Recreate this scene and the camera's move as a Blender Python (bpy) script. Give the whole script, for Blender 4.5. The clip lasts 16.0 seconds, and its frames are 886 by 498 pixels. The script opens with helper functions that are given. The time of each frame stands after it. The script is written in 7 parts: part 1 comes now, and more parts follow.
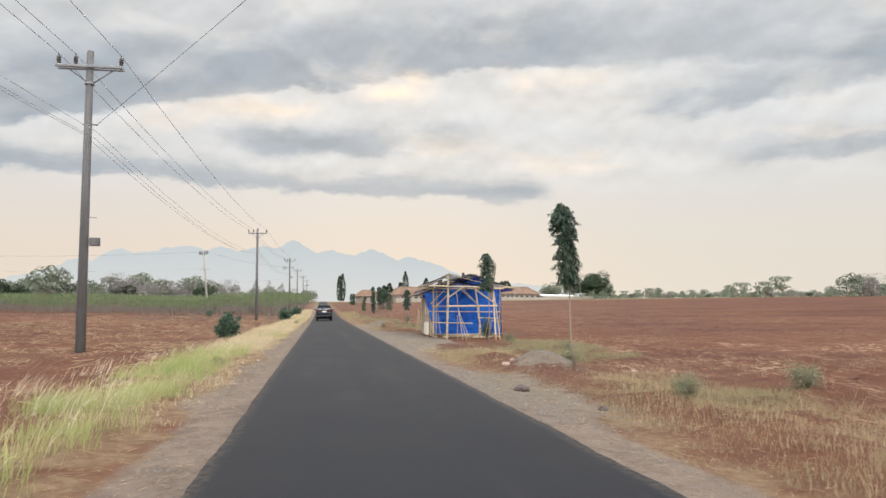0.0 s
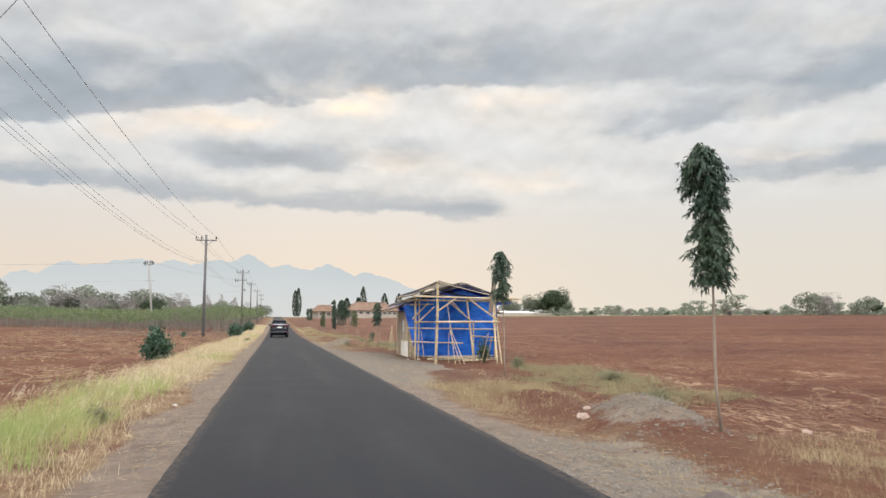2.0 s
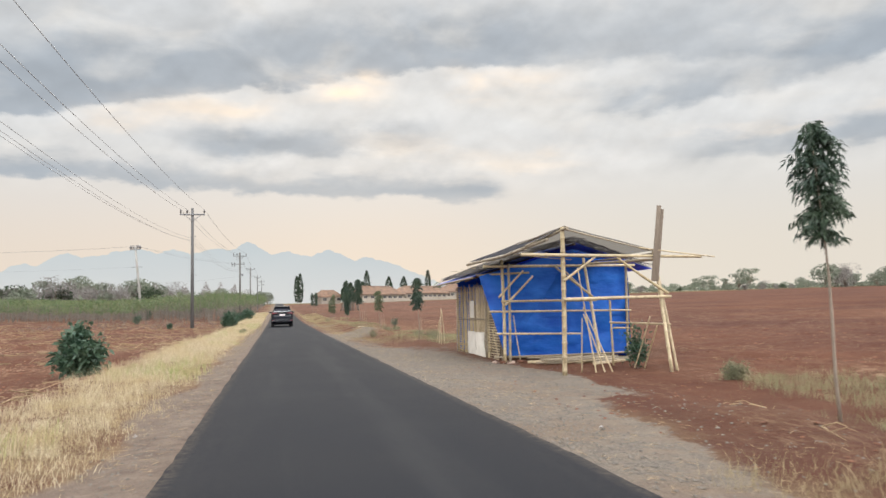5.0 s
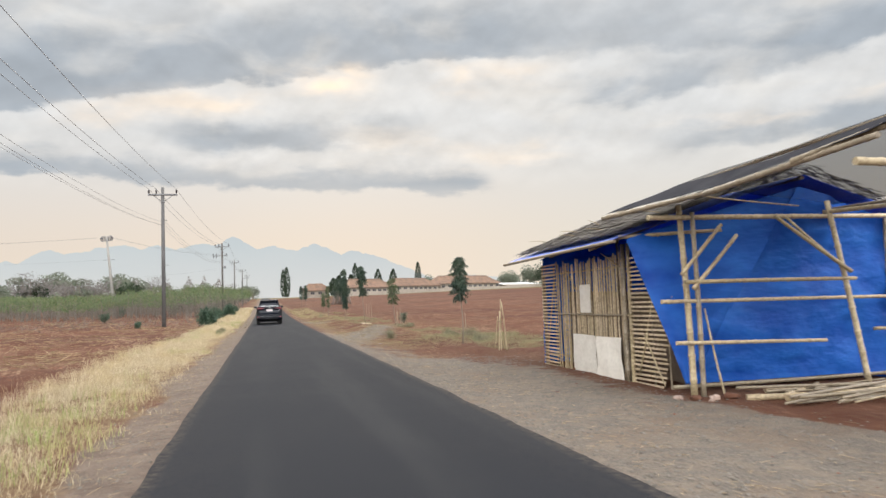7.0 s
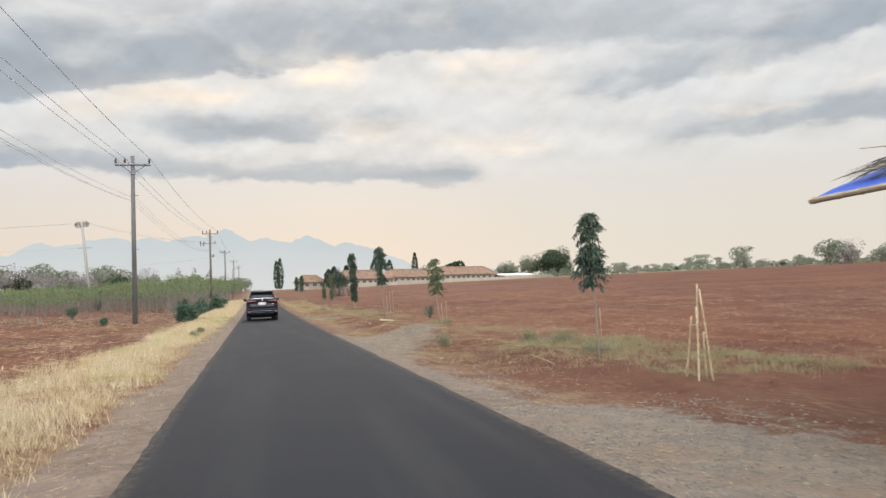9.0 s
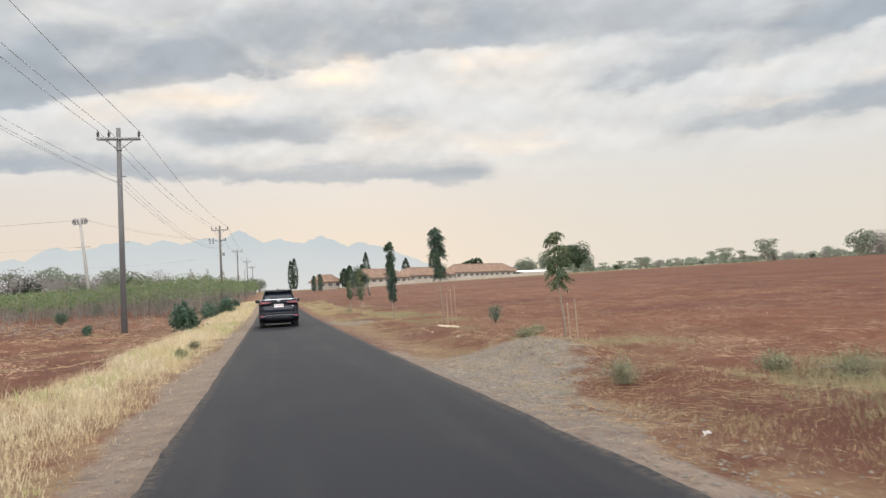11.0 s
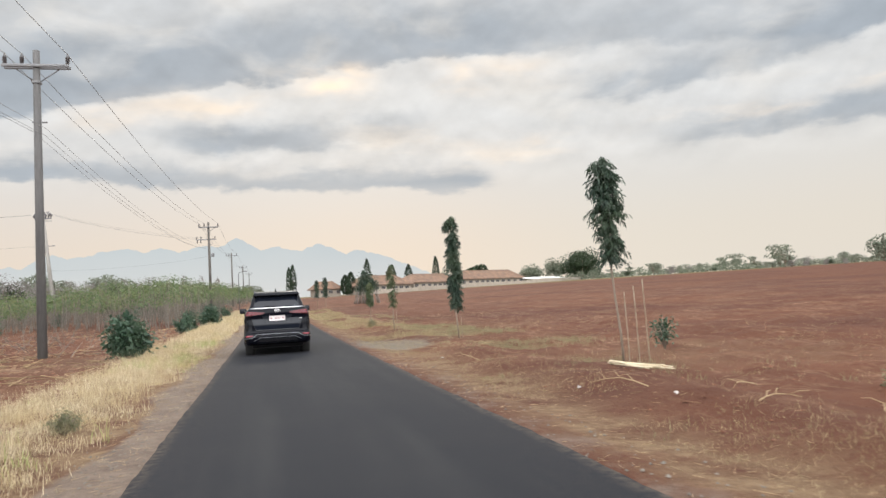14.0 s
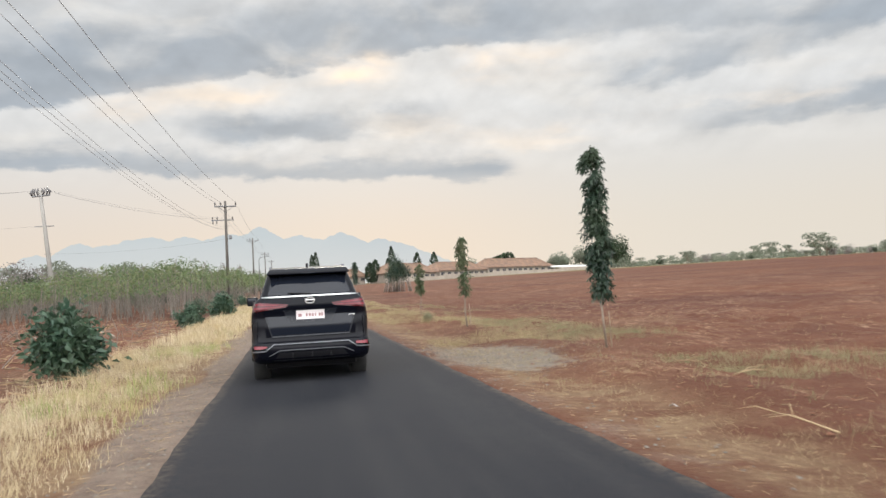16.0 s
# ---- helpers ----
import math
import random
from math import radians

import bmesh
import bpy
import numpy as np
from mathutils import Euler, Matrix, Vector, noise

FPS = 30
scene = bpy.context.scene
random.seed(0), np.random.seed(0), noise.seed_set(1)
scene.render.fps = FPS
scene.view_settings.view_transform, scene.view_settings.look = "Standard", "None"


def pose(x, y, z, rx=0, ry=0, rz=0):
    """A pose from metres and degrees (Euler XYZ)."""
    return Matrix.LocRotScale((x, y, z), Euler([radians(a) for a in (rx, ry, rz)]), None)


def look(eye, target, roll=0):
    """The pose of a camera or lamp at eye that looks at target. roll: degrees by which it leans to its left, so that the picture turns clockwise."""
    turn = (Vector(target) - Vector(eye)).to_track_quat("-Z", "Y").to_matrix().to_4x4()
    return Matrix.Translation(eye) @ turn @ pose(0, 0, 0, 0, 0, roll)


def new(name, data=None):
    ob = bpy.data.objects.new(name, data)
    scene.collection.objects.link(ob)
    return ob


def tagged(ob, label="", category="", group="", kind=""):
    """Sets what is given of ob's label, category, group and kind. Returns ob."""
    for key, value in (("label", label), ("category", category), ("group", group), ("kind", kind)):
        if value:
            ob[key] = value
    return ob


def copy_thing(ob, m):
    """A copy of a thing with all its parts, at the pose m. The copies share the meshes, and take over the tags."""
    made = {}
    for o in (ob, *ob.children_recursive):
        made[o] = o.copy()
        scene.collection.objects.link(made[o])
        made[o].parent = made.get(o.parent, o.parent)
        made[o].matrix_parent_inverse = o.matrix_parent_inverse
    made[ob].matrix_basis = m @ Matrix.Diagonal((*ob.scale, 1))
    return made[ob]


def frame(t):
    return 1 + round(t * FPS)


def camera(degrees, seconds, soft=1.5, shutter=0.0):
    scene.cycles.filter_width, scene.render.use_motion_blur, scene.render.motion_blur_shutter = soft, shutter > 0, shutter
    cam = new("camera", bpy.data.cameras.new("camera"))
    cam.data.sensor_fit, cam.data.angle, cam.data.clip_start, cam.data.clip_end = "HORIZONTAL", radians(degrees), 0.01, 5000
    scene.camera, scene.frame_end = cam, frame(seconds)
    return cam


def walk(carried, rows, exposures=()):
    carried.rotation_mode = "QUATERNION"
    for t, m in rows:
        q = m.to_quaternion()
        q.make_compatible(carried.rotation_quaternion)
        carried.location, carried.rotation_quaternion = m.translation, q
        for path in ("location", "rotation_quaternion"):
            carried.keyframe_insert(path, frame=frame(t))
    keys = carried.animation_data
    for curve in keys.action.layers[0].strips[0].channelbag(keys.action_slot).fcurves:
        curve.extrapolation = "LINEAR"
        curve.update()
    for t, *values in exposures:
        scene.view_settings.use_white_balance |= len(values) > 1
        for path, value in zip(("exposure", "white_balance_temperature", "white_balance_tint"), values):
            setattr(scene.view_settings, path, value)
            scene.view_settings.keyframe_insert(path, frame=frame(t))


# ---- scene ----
cam = camera(61.21, 16.0, shutter=0.2)
PATH = [
    (0.0, pose(-0.845, 0.000, 1.42, 94.548, 0.159, -9.221)),
    (0.5, pose(-0.881, 1.974, 1.42, 94.677, -0.220, -10.497)),
    (1.0, pose(-0.878, 3.883, 1.42, 94.971, -0.450, -11.654)),
    (1.5, pose(-0.871, 5.733, 1.42, 95.404, -0.355, -12.318)),
    (2.0, pose(-0.881, 7.645, 1.42, 95.782, -0.190, -12.549)),
    (2.5, pose(-0.894, 9.656, 1.42, 96.153, 0.107, -12.465)),
    (3.0, pose(-0.874, 11.837, 1.42, 96.368, 0.418, -12.217)),
    (3.5, pose(-0.895, 14.113, 1.42, 96.219, 0.719, -12.144)),
    (4.0, pose(-0.928, 16.437, 1.42, 95.728, 0.933, -12.161)),
    (4.5, pose(-0.877, 18.706, 1.42, 94.908, 1.162, -12.200)),
    (7.0, pose(-0.859, 31.062, 1.42, 93.875, 2.073, -13.432)),
    (7.5, pose(-0.831, 33.742, 1.42, 93.668, 2.007, -13.743)),
    (8.0, pose(-0.807, 36.388, 1.42, 93.441, 2.020, -13.973)),
    (10.5, pose(-0.759, 49.169, 1.42, 93.090, 2.959, -13.297)),
    (11.0, pose(-0.807, 51.485, 1.42, 93.144, 3.124, -12.919)),
    (11.5, pose(-0.756, 53.807, 1.42, 93.230, 3.054, -12.685)),
    (12.0, pose(-0.719, 56.239, 1.42, 93.420, 3.064, -12.585)),
    (12.5, pose(-0.692, 58.753, 1.42, 93.565, 3.102, -12.769)),
    (13.0, pose(-0.691, 61.181, 1.42, 93.790, 3.186, -13.034)),
    (13.5, pose(-0.674, 63.590, 1.42, 93.811, 3.265, -13.131)),
    (14.0, pose(-0.682, 66.031, 1.42, 93.736, 3.190, -13.069)),
    (14.5, pose(-0.648, 68.451, 1.42, 93.396, 2.927, -12.815)),
    (15.0, pose(-0.674, 70.842, 1.42, 93.085, 2.940, -12.474)),
    (15.5, pose(-0.700, 73.365, 1.42, 92.946, 2.960, -11.986)),
    (16.0, pose(-0.742, 75.989, 1.42, 92.970, 3.024, -11.422)),
]
walk(cam, PATH)

# ---- sky, sun ----
SUN_AZ, SUN_EL = 6.0, 16.5
world = bpy.data.worlds.new("world")
scene.world = world
world.use_nodes = True
wt = world.node_tree
wt.nodes.clear()


def wnode(kind, **values):
    n = wt.nodes.new(kind)
    for k, v in values.items():
        if k == "operation":
            n.operation = v
        elif k == "data_type":
            n.data_type = v
        elif k == "blend_type":
            n.blend_type = v
    return n


def wmath(op, a, b=None, c=None):
    n = wt.nodes.new("ShaderNodeMath")
    n.operation = op
    for i, v in enumerate((a, b, c)):
        if v is None:
            continue
        if isinstance(v, (int, float)):
            n.inputs[i].default_value = v
        else:
            wt.links.new(v, n.inputs[i])
    return n.outputs[0]


def wmix(fac, a, b):
    n = wt.nodes.new("ShaderNodeMix")
    n.data_type = "RGBA"
    for i, v in ((0, fac), (6, a), (7, b)):
        if isinstance(v, (int, float)):
            n.inputs[i].default_value = v
        elif isinstance(v, tuple):
            n.inputs[i].default_value = (*v, 1)
        else:
            wt.links.new(v, n.inputs[i])
    return n.outputs[2]


def wramp(v, lo, hi):
    n = wt.nodes.new("ShaderNodeMapRange")
    n.interpolation_type = "SMOOTHSTEP"
    wt.links.new(v, n.inputs[0])
    n.inputs[1].default_value, n.inputs[2].default_value = lo, hi
    return n.outputs[0]


tc = wt.nodes.new("ShaderNodeTexCoord")
sep = wt.nodes.new("ShaderNodeSeparateXYZ")
wt.links.new(tc.outputs["Generated"], sep.inputs[0])
DEG = 180 / math.pi
az0 = wmath("MULTIPLY", wmath("ARCTAN2", sep.outputs[0], sep.outputs[1]), DEG)
el0 = wmath("MULTIPLY", wmath("ARCSINE", sep.outputs[2]), DEG)
# the clouds' own plane, for streaks that flatten towards the horizon
hz = wmath("ADD", wmath("MAXIMUM", sep.outputs[2], 0.0), 0.09)
comb = wt.nodes.new("ShaderNodeCombineXYZ")
wt.links.new(wmath("DIVIDE", sep.outputs[0], hz), comb.inputs[0])
wt.links.new(wmath("DIVIDE", sep.outputs[1], hz), comb.inputs[1])


def wnoise(scale, detail, rough, seed, stretch=(1, 1, 1)):
    m = wt.nodes.new("ShaderNodeMapping")
    m.inputs["Location"].default_value = (seed, seed * 0.7, seed * 1.3)
    m.inputs["Rotation"].default_value = (0, 0, radians(8))
    m.inputs["Scale"].default_value = stretch
    wt.links.new(comb.outputs[0], m.inputs[0])
    n = wt.nodes.new("ShaderNodeTexNoise")
    n.inputs["Scale"].default_value, n.inputs["Detail"].default_value, n.inputs["Roughness"].default_value = scale, detail, rough
    wt.links.new(m.outputs[0], n.inputs["Vector"])
    return n.outputs["Fac"]


warp_a = wmath("MULTIPLY", wmath("SUBTRACT", wnoise(1.1, 4, 0.55, 3.1), 0.5), 13.0)
warp_e = wmath("MULTIPLY", wmath("SUBTRACT", wnoise(1.3, 5, 0.6, 9.4), 0.5), 6.5)
az = wmath("ADD", az0, warp_a)
el = wmath("ADD", el0, warp_e)


def cloud(a, e, wide, high, tilt, amount):
    """A soft bank of cloud at azimuth a and elevation e (degrees)."""
    da, de = wmath("SUBTRACT", az, a), wmath("SUBTRACT", el, e)
    ct, st = math.cos(radians(tilt)), math.sin(radians(tilt))
    u = wmath("DIVIDE", wmath("ADD", wmath("MULTIPLY", da, ct), wmath("MULTIPLY", de, st)), wide)
    v = wmath("DIVIDE", wmath("SUBTRACT", wmath("MULTIPLY", de, ct), wmath("MULTIPLY", da, st)), high)
    r = wmath("ADD", wmath("MULTIPLY", u, u), wmath("MULTIPLY", v, v))
    return wmath("MULTIPLY", wmath("EXPONENT", wmath("MULTIPLY", r, -1.0)), amount)


def total(banks):
    s = None
    for b in banks:
        c = cloud(*b)
        s = c if s is None else wmath("ADD", s, c)
    return s


# small heaps that break up the edges of the banks
lump_at = wt.nodes.new("ShaderNodeCombineXYZ")
wt.links.new(wmath("MULTIPLY", az0, 0.16), lump_at.inputs[0])
wt.links.new(wmath("MULTIPLY", el0, 0.30), lump_at.inputs[1])
lump_n = wt.nodes.new("ShaderNodeTexNoise")
lump_n.inputs["Scale"].default_value, lump_n.inputs["Detail"].default_value, lump_n.inputs["Roughness"].default_value = 1.6, 6, 0.55
wt.links.new(lump_at.outputs[0], lump_n.inputs["Vector"])
el_b = wmath("ADD", wmath("ADD", el0, wmath("MULTIPLY", warp_e, 0.22)), wmath("MULTIPLY", wmath("SUBTRACT", lump_n.outputs["Fac"], 0.5), 2.6))


def curve(a, b, c, mid=0.0):
    """An elevation that bends with the azimuth: a + b d + c d d, d from mid."""
    d = wmath("SUBTRACT", az0, mid)
    return wmath("ADD", wmath("ADD", wmath("MULTIPLY", d, b), a), wmath("MULTIPLY", wmath("MULTIPLY", d, d), c))


def layer(edge, soft, full, gone, left):
    """A bank of cloud with a clear base along edge that thins upwards; left: what stays of it high up."""
    over = wmath("SUBTRACT", el_b, edge)
    return wmath("MULTIPLY", wramp(over, -soft, soft), wmath("SUBTRACT", 1.0, wmath("MULTIPLY", wramp(over, full, gone), 1.0 - left)))


high_bank = layer(curve(16.6, 0.125, -0.0032), 0.42, 2.0, 5.6, 0.36)
high_bank = wmath("MULTIPLY", high_bank, wmath("SUBTRACT", 1.0, wmath("MULTIPLY", wramp(az0, 15, 26), 0.62)))
right_bank = wmath("MULTIPLY", layer(curve(13.9, 0.0, 0.0058, 25.0), 0.5, 0.9, 3.6, 0.25), wramp(az0, 17, 27))
low_right = wmath("MULTIPLY", layer(curve(10.2, 0.0, 0.0), 0.45, 0.9, 2.8, 0.0), wramp(az0, 27, 36))
mid_bank = wmath("MULTIPLY", layer(curve(11.6, 0.04, 0.0), 0.6, 0.8, 3.2, 0.0), wmath("MULTIPLY", wramp(az0, -9, -2), wramp(az0, 15, 8)))
low_deck = wmath("MULTIPLY", layer(curve(8.75, -0.035, 0.0), 0.35, 0.5, 2.6, 0.0), wramp(az0, 18.5, 15.5))
dark = total([(-14, 17.5, 7, 2.2, 8, 0.25), (-3, 12.6, 6, 1.2, 0, 0.3), (9, 10.6, 6, 0.9, 4, 0.2), (-17, 9.6, 6, 0.8, 0, 0.25), (14.5, 8.9, 2.5, 0.6, 0, 0.3)])
for field, amount in ((high_bank, 1.0), (right_bank, 0.66), (low_right, 0.68), (mid_bank, 0.72), (low_deck, 0.72)):
    dark = wmath("ADD", dark, wmath("MULTIPLY", field, amount))
light = total([
    (5.4, 16.3, 2.6, 0.7, 0, 1.15), (14.3, 16.2, 1.3, 1.0, 10, 1.05), (-9.5, 13.9, 4.0, 1.2, 12, 0.65), (-3.4, 15.4, 3.0, 0.8, 12, 0.7),
    (18.6, 16.7, 3.0, 0.8, 6, 0.5), (12, 11.8, 7, 0.8, -4, 0.35), (38, 12.6, 8, 0.5, 8, 0.3), (19, 10.8, 5, 0.6, 0, 0.3),
])
comb2 = wt.nodes.new("ShaderNodeCombineXYZ")
wt.links.new(wmath("MULTIPLY", az0, 0.125), comb2.inputs[0])
wt.links.new(wmath("MULTIPLY", el0, 0.26), comb2.inputs[1])
nb_ = wt.nodes.new("ShaderNodeTexNoise")
nb_.inputs["Scale"].default_value, nb_.inputs["Detail"].default_value, nb_.inputs["Roughness"].default_value = 0.9, 7, 0.5
nb_.inputs["Distortion"].default_value = 0.35
wt.links.new(comb2.outputs[0], nb_.inputs["Vector"])
fine = wmath("ADD", wmath("MULTIPLY", nb_.outputs["Fac"], 0.7), wmath("MULTIPLY", wnoise(1.9, 6, 0.55, 17.7, (1.0, 1.5, 1)), 0.3))
def billow(lift):
    """Rounded heaps of cloud, sampled a little higher up the sky."""
    c = wt.nodes.new("ShaderNodeCombineXYZ")
    wt.links.new(wmath("ADD", wmath("MULTIPLY", az0, 0.20), wmath("MULTIPLY", warp_a, 0.02)), c.inputs[0])
    wt.links.new(wmath("ADD", wmath("MULTIPLY", wmath("ADD", el0, lift), 0.27), wmath("MULTIPLY", az0, -0.02)), c.inputs[1])
    n = wt.nodes.new("ShaderNodeTexNoise")
    n.inputs["Scale"].default_value, n.inputs["Detail"].default_value, n.inputs["Roughness"].default_value = 1.3, 5, 0.45
    n.inputs["Distortion"].default_value = 0.0
    wt.links.new(c.outputs[0], n.inputs["Vector"])
    return n.outputs["Fac"]


heap = billow(0.0)
relief = wmath("SUBTRACT", heap, billow(0.8))
broad = wnoise(0.8, 5, 0.6, 28.2, (1.0, 1.6, 1))
bank = wmath("ADD", dark, wmath("MULTIPLY", wmath("SUBTRACT", fine, 0.5), 0.7))
bank = wmath("ADD", bank, wmath("MULTIPLY", wmath("SUBTRACT", broad, 0.45), 0.3))
low = wramp(el0, 3.0, 13.0)
shade = wmath("MULTIPLY", wramp(bank, 0.0, 1.0), wramp(el0, 6.5, 9.0))
glow = wmix(wramp(az0, 8, 30), (0.85, 0.74, 0.635), (0.83, 0.765, 0.675))
base = wmix(low, glow, (0.785, 0.788, 0.785))
col = wmix(shade, base, (0.435, 0.482, 0.535))
puff = wmath("MULTIPLY", wramp(fine, 0.52, 0.34), wmath("MULTIPLY", wramp(el0, 8, 12), 0.45))
col = wmix(puff, col, (0.93, 0.89, 0.83))
col = wmix(wmath("MINIMUM", wmath("MULTIPLY", light, wramp(fine, 0.66, 0.40)), 1.0), col, (1.15, 0.95, 0.75))
lit = wmath("ADD", 1.0, wmath("MULTIPLY", wmath("MULTIPLY", relief, wramp(el0, 7.5, 11.0)), 0.5))
scaled = wt.nodes.new("ShaderNodeVectorMath")
scaled.operation = "SCALE"
wt.links.new(col, scaled.inputs[0])
wt.links.new(lit, scaled.inputs["Scale"])
col = scaled.outputs[0]
# an overcast dome is brighter overhead than over the horizon ahead; the unseen part behind is raised as added fill
# light for faces turned that way
behind = wramp(sep.outputs[1], 0.35, -0.5)
col = wmix(wramp(el0, 23, 60), col, (1.5, 1.56, 1.63))
col = wmix(wmath("MULTIPLY", behind, wramp(el0, 0, 12)), col, (4.2, 4.25, 4.3))
skyn = wt.nodes.new("ShaderNodeTexSky")
skyn.sky_type = "NISHITA"
skyn.sun_disc = False
skyn.sun_elevation, skyn.sun_rotation = radians(SUN_EL), radians(SUN_AZ)
bg_sky = wt.nodes.new("ShaderNodeBackground")
wt.links.new(skyn.outputs[0], bg_sky.inputs[0])
bg_sky.inputs[1].default_value = 0.05
bg_cloud = wt.nodes.new("ShaderNodeBackground")
wt.links.new(col, bg_cloud.inputs[0])
bg_cloud.inputs[1].default_value = 0.97
cover = wt.nodes.new("ShaderNodeMixShader")
cover.inputs[0].default_value = 0.95
wt.links.new(bg_sky.outputs[0], cover.inputs[1])
wt.links.new(bg_cloud.outputs[0], cover.inputs[2])
wout = wt.nodes.new("ShaderNodeOutputWorld")
wt.links.new(cover.outputs[0], wout.inputs[0])

sun = new("sun", bpy.data.lights.new("sun", "SUN"))
sun.data.energy, sun.data.angle, sun.data.color = 1.2, radians(14), (1.0, 0.93, 0.82)
sun_dir = Vector((math.sin(radians(SUN_AZ)) * math.cos(radians(30)), math.cos(radians(SUN_AZ)) * math.cos(radians(30)), math.sin(radians(30))))
sun.matrix_world = look(sun_dir * 60, (0, 0, 0))


# ---- materials ----
class Mat:
    """A node material under construction, with short ways to add nodes."""

    def __init__(self, name, rough=0.8, metal=0.0, spec=0.5):
        self.m = bpy.data.materials.new(name)
        self.m.use_nodes = True
        self.t = self.m.node_tree
        self.b = self.t.nodes["Principled BSDF"]
        self.b.inputs["Roughness"].default_value = rough
        self.b.inputs["Metallic"].default_value = metal
        self.b.inputs["Specular IOR Level"].default_value = spec
        self.co = self.t.nodes.new("ShaderNodeTexCoord").outputs["Object"]

    def put(self, v, socket):
        if isinstance(v, (int, float)):
            socket.default_value = v
        elif isinstance(v, tuple):
            socket.default_value = (*v, 1) if len(v) == 3 and socket.type == "RGBA" else v
        else:
            self.t.links.new(v, socket)

    def noise(self, scale, detail=4, rough=0.55, stretch=(1, 1, 1), seed=0.0):
        mp = self.t.nodes.new("ShaderNodeMapping")
        mp.inputs["Scale"].default_value = stretch
        mp.inputs["Location"].default_value = (seed, seed, seed)
        self.t.links.new(self.co, mp.inputs[0])
        n = self.t.nodes.new("ShaderNodeTexNoise")
        n.inputs["Scale"].default_value, n.inputs["Detail"].default_value, n.inputs["Roughness"].default_value = scale, detail, rough
        self.t.links.new(mp.outputs[0], n.inputs["Vector"])
        return n.outputs["Fac"]

    def voronoi(self, scale, feature="F1", out="Distance"):
        n = self.t.nodes.new("ShaderNodeTexVoronoi")
        n.feature = feature
        n.inputs["Scale"].default_value = scale
        self.t.links.new(self.co, n.inputs["Vector"])
        return n.outputs[out]

    def ramp(self, v, lo, hi, a=0.0, b=1.0):
        n = self.t.nodes.new("ShaderNodeMapRange")
        self.put(v, n.inputs[0])
        for i, x in enumerate((lo, hi, a, b)):
            n.inputs[i + 1].default_value = x
        return n.outputs[0]

    def mix(self, fac, a, b, blend="MIX"):
        n = self.t.nodes.new("ShaderNodeMix")
        n.data_type, n.blend_type = "RGBA", blend
        self.put(fac, n.inputs[0])
        self.put(a, n.inputs[6])
        self.put(b, n.inputs[7])
        return n.outputs[2]

    def math(self, op, a, b=0.0):
        n = self.t.nodes.new("ShaderNodeMath")
        n.operation = op
        self.put(a, n.inputs[0])
        self.put(b, n.inputs[1])
        return n.outputs[0]

    def attr(self, name):
        n = self.t.nodes.new("ShaderNodeAttribute")
        n.attribute_name = name
        return n.outputs["Fac"]

    def rnd(self, island=False):
        if island:
            return self.t.nodes.new("ShaderNodeNewGeometry").outputs["Random Per Island"]
        return self.t.nodes.new("ShaderNodeObjectInfo").outputs["Random"]

    def color(self, v):
        self.put(v, self.b.inputs["Base Color"])
        return self

    def rough(self, v):
        self.put(v, self.b.inputs["Roughness"])
        return self

    def bump(self, h, strength=0.3, dist=0.02):
        n = self.t.nodes.new("ShaderNodeBump")
        n.inputs["Strength"].default_value, n.inputs["Distance"].default_value = strength, dist
        self.t.links.new(h, n.inputs["Height"])
        self.t.links.new(n.outputs[0], self.b.inputs["Normal"])
        return self


def two_tone(name, a, b, scale=3.0, rough=0.8, bump=0.2, stretch=(1, 1, 1), vary=0.25, island=False, metal=0.0, spec=0.4, dist=0.01):
    """Two colours mixed by noise at two scales, each piece a little different."""
    k = Mat(name, rough, metal, spec)
    n1, n2 = k.noise(scale, 5, 0.6, stretch), k.noise(scale * 9, 3, 0.6, stretch, 4.0)
    c = k.mix(k.ramp(n1, 0.3, 0.7), a, b)
    c = k.mix(k.ramp(n2, 0.35, 0.75, 0.0, 0.35), c, tuple(x * 0.55 for x in a))
    if vary:
        dk = k.mix(1.0, c, (1 - vary, 1 - vary, 1 - vary), "MULTIPLY")
        c = k.mix(k.rnd(island), c, dk)
    k.color(c)
    k.rough(k.ramp(n2, 0.2, 0.8, rough - 0.1, min(1.0, rough + 0.1)))
    if bump:
        k.bump(n2, bump, dist)
    return k.m


def foliage(name, a, b, tip=None, rough=0.55, glow=0.25):
    """Leaves: each one its own shade, with some light let through."""
    k = Mat(name, rough, 0, 0.35)
    r = k.rnd(True)
    c = k.mix(r, a, b)
    if tip:
        c = k.mix(k.ramp(k.noise(0.9, 3), 0.45, 0.7), c, tip)
    k.color(c)
    tr = k.t.nodes.new("ShaderNodeBsdfTranslucent")
    k.put(c, tr.inputs[0])
    mx = k.t.nodes.new("ShaderNodeMixShader")
    mx.inputs[0].default_value = glow
    k.t.links.new(k.b.outputs[0], mx.inputs[1])
    k.t.links.new(tr.outputs[0], mx.inputs[2])
    k.t.links.new(mx.outputs[0], k.t.nodes["Material Output"].inputs[0])
    return k.m


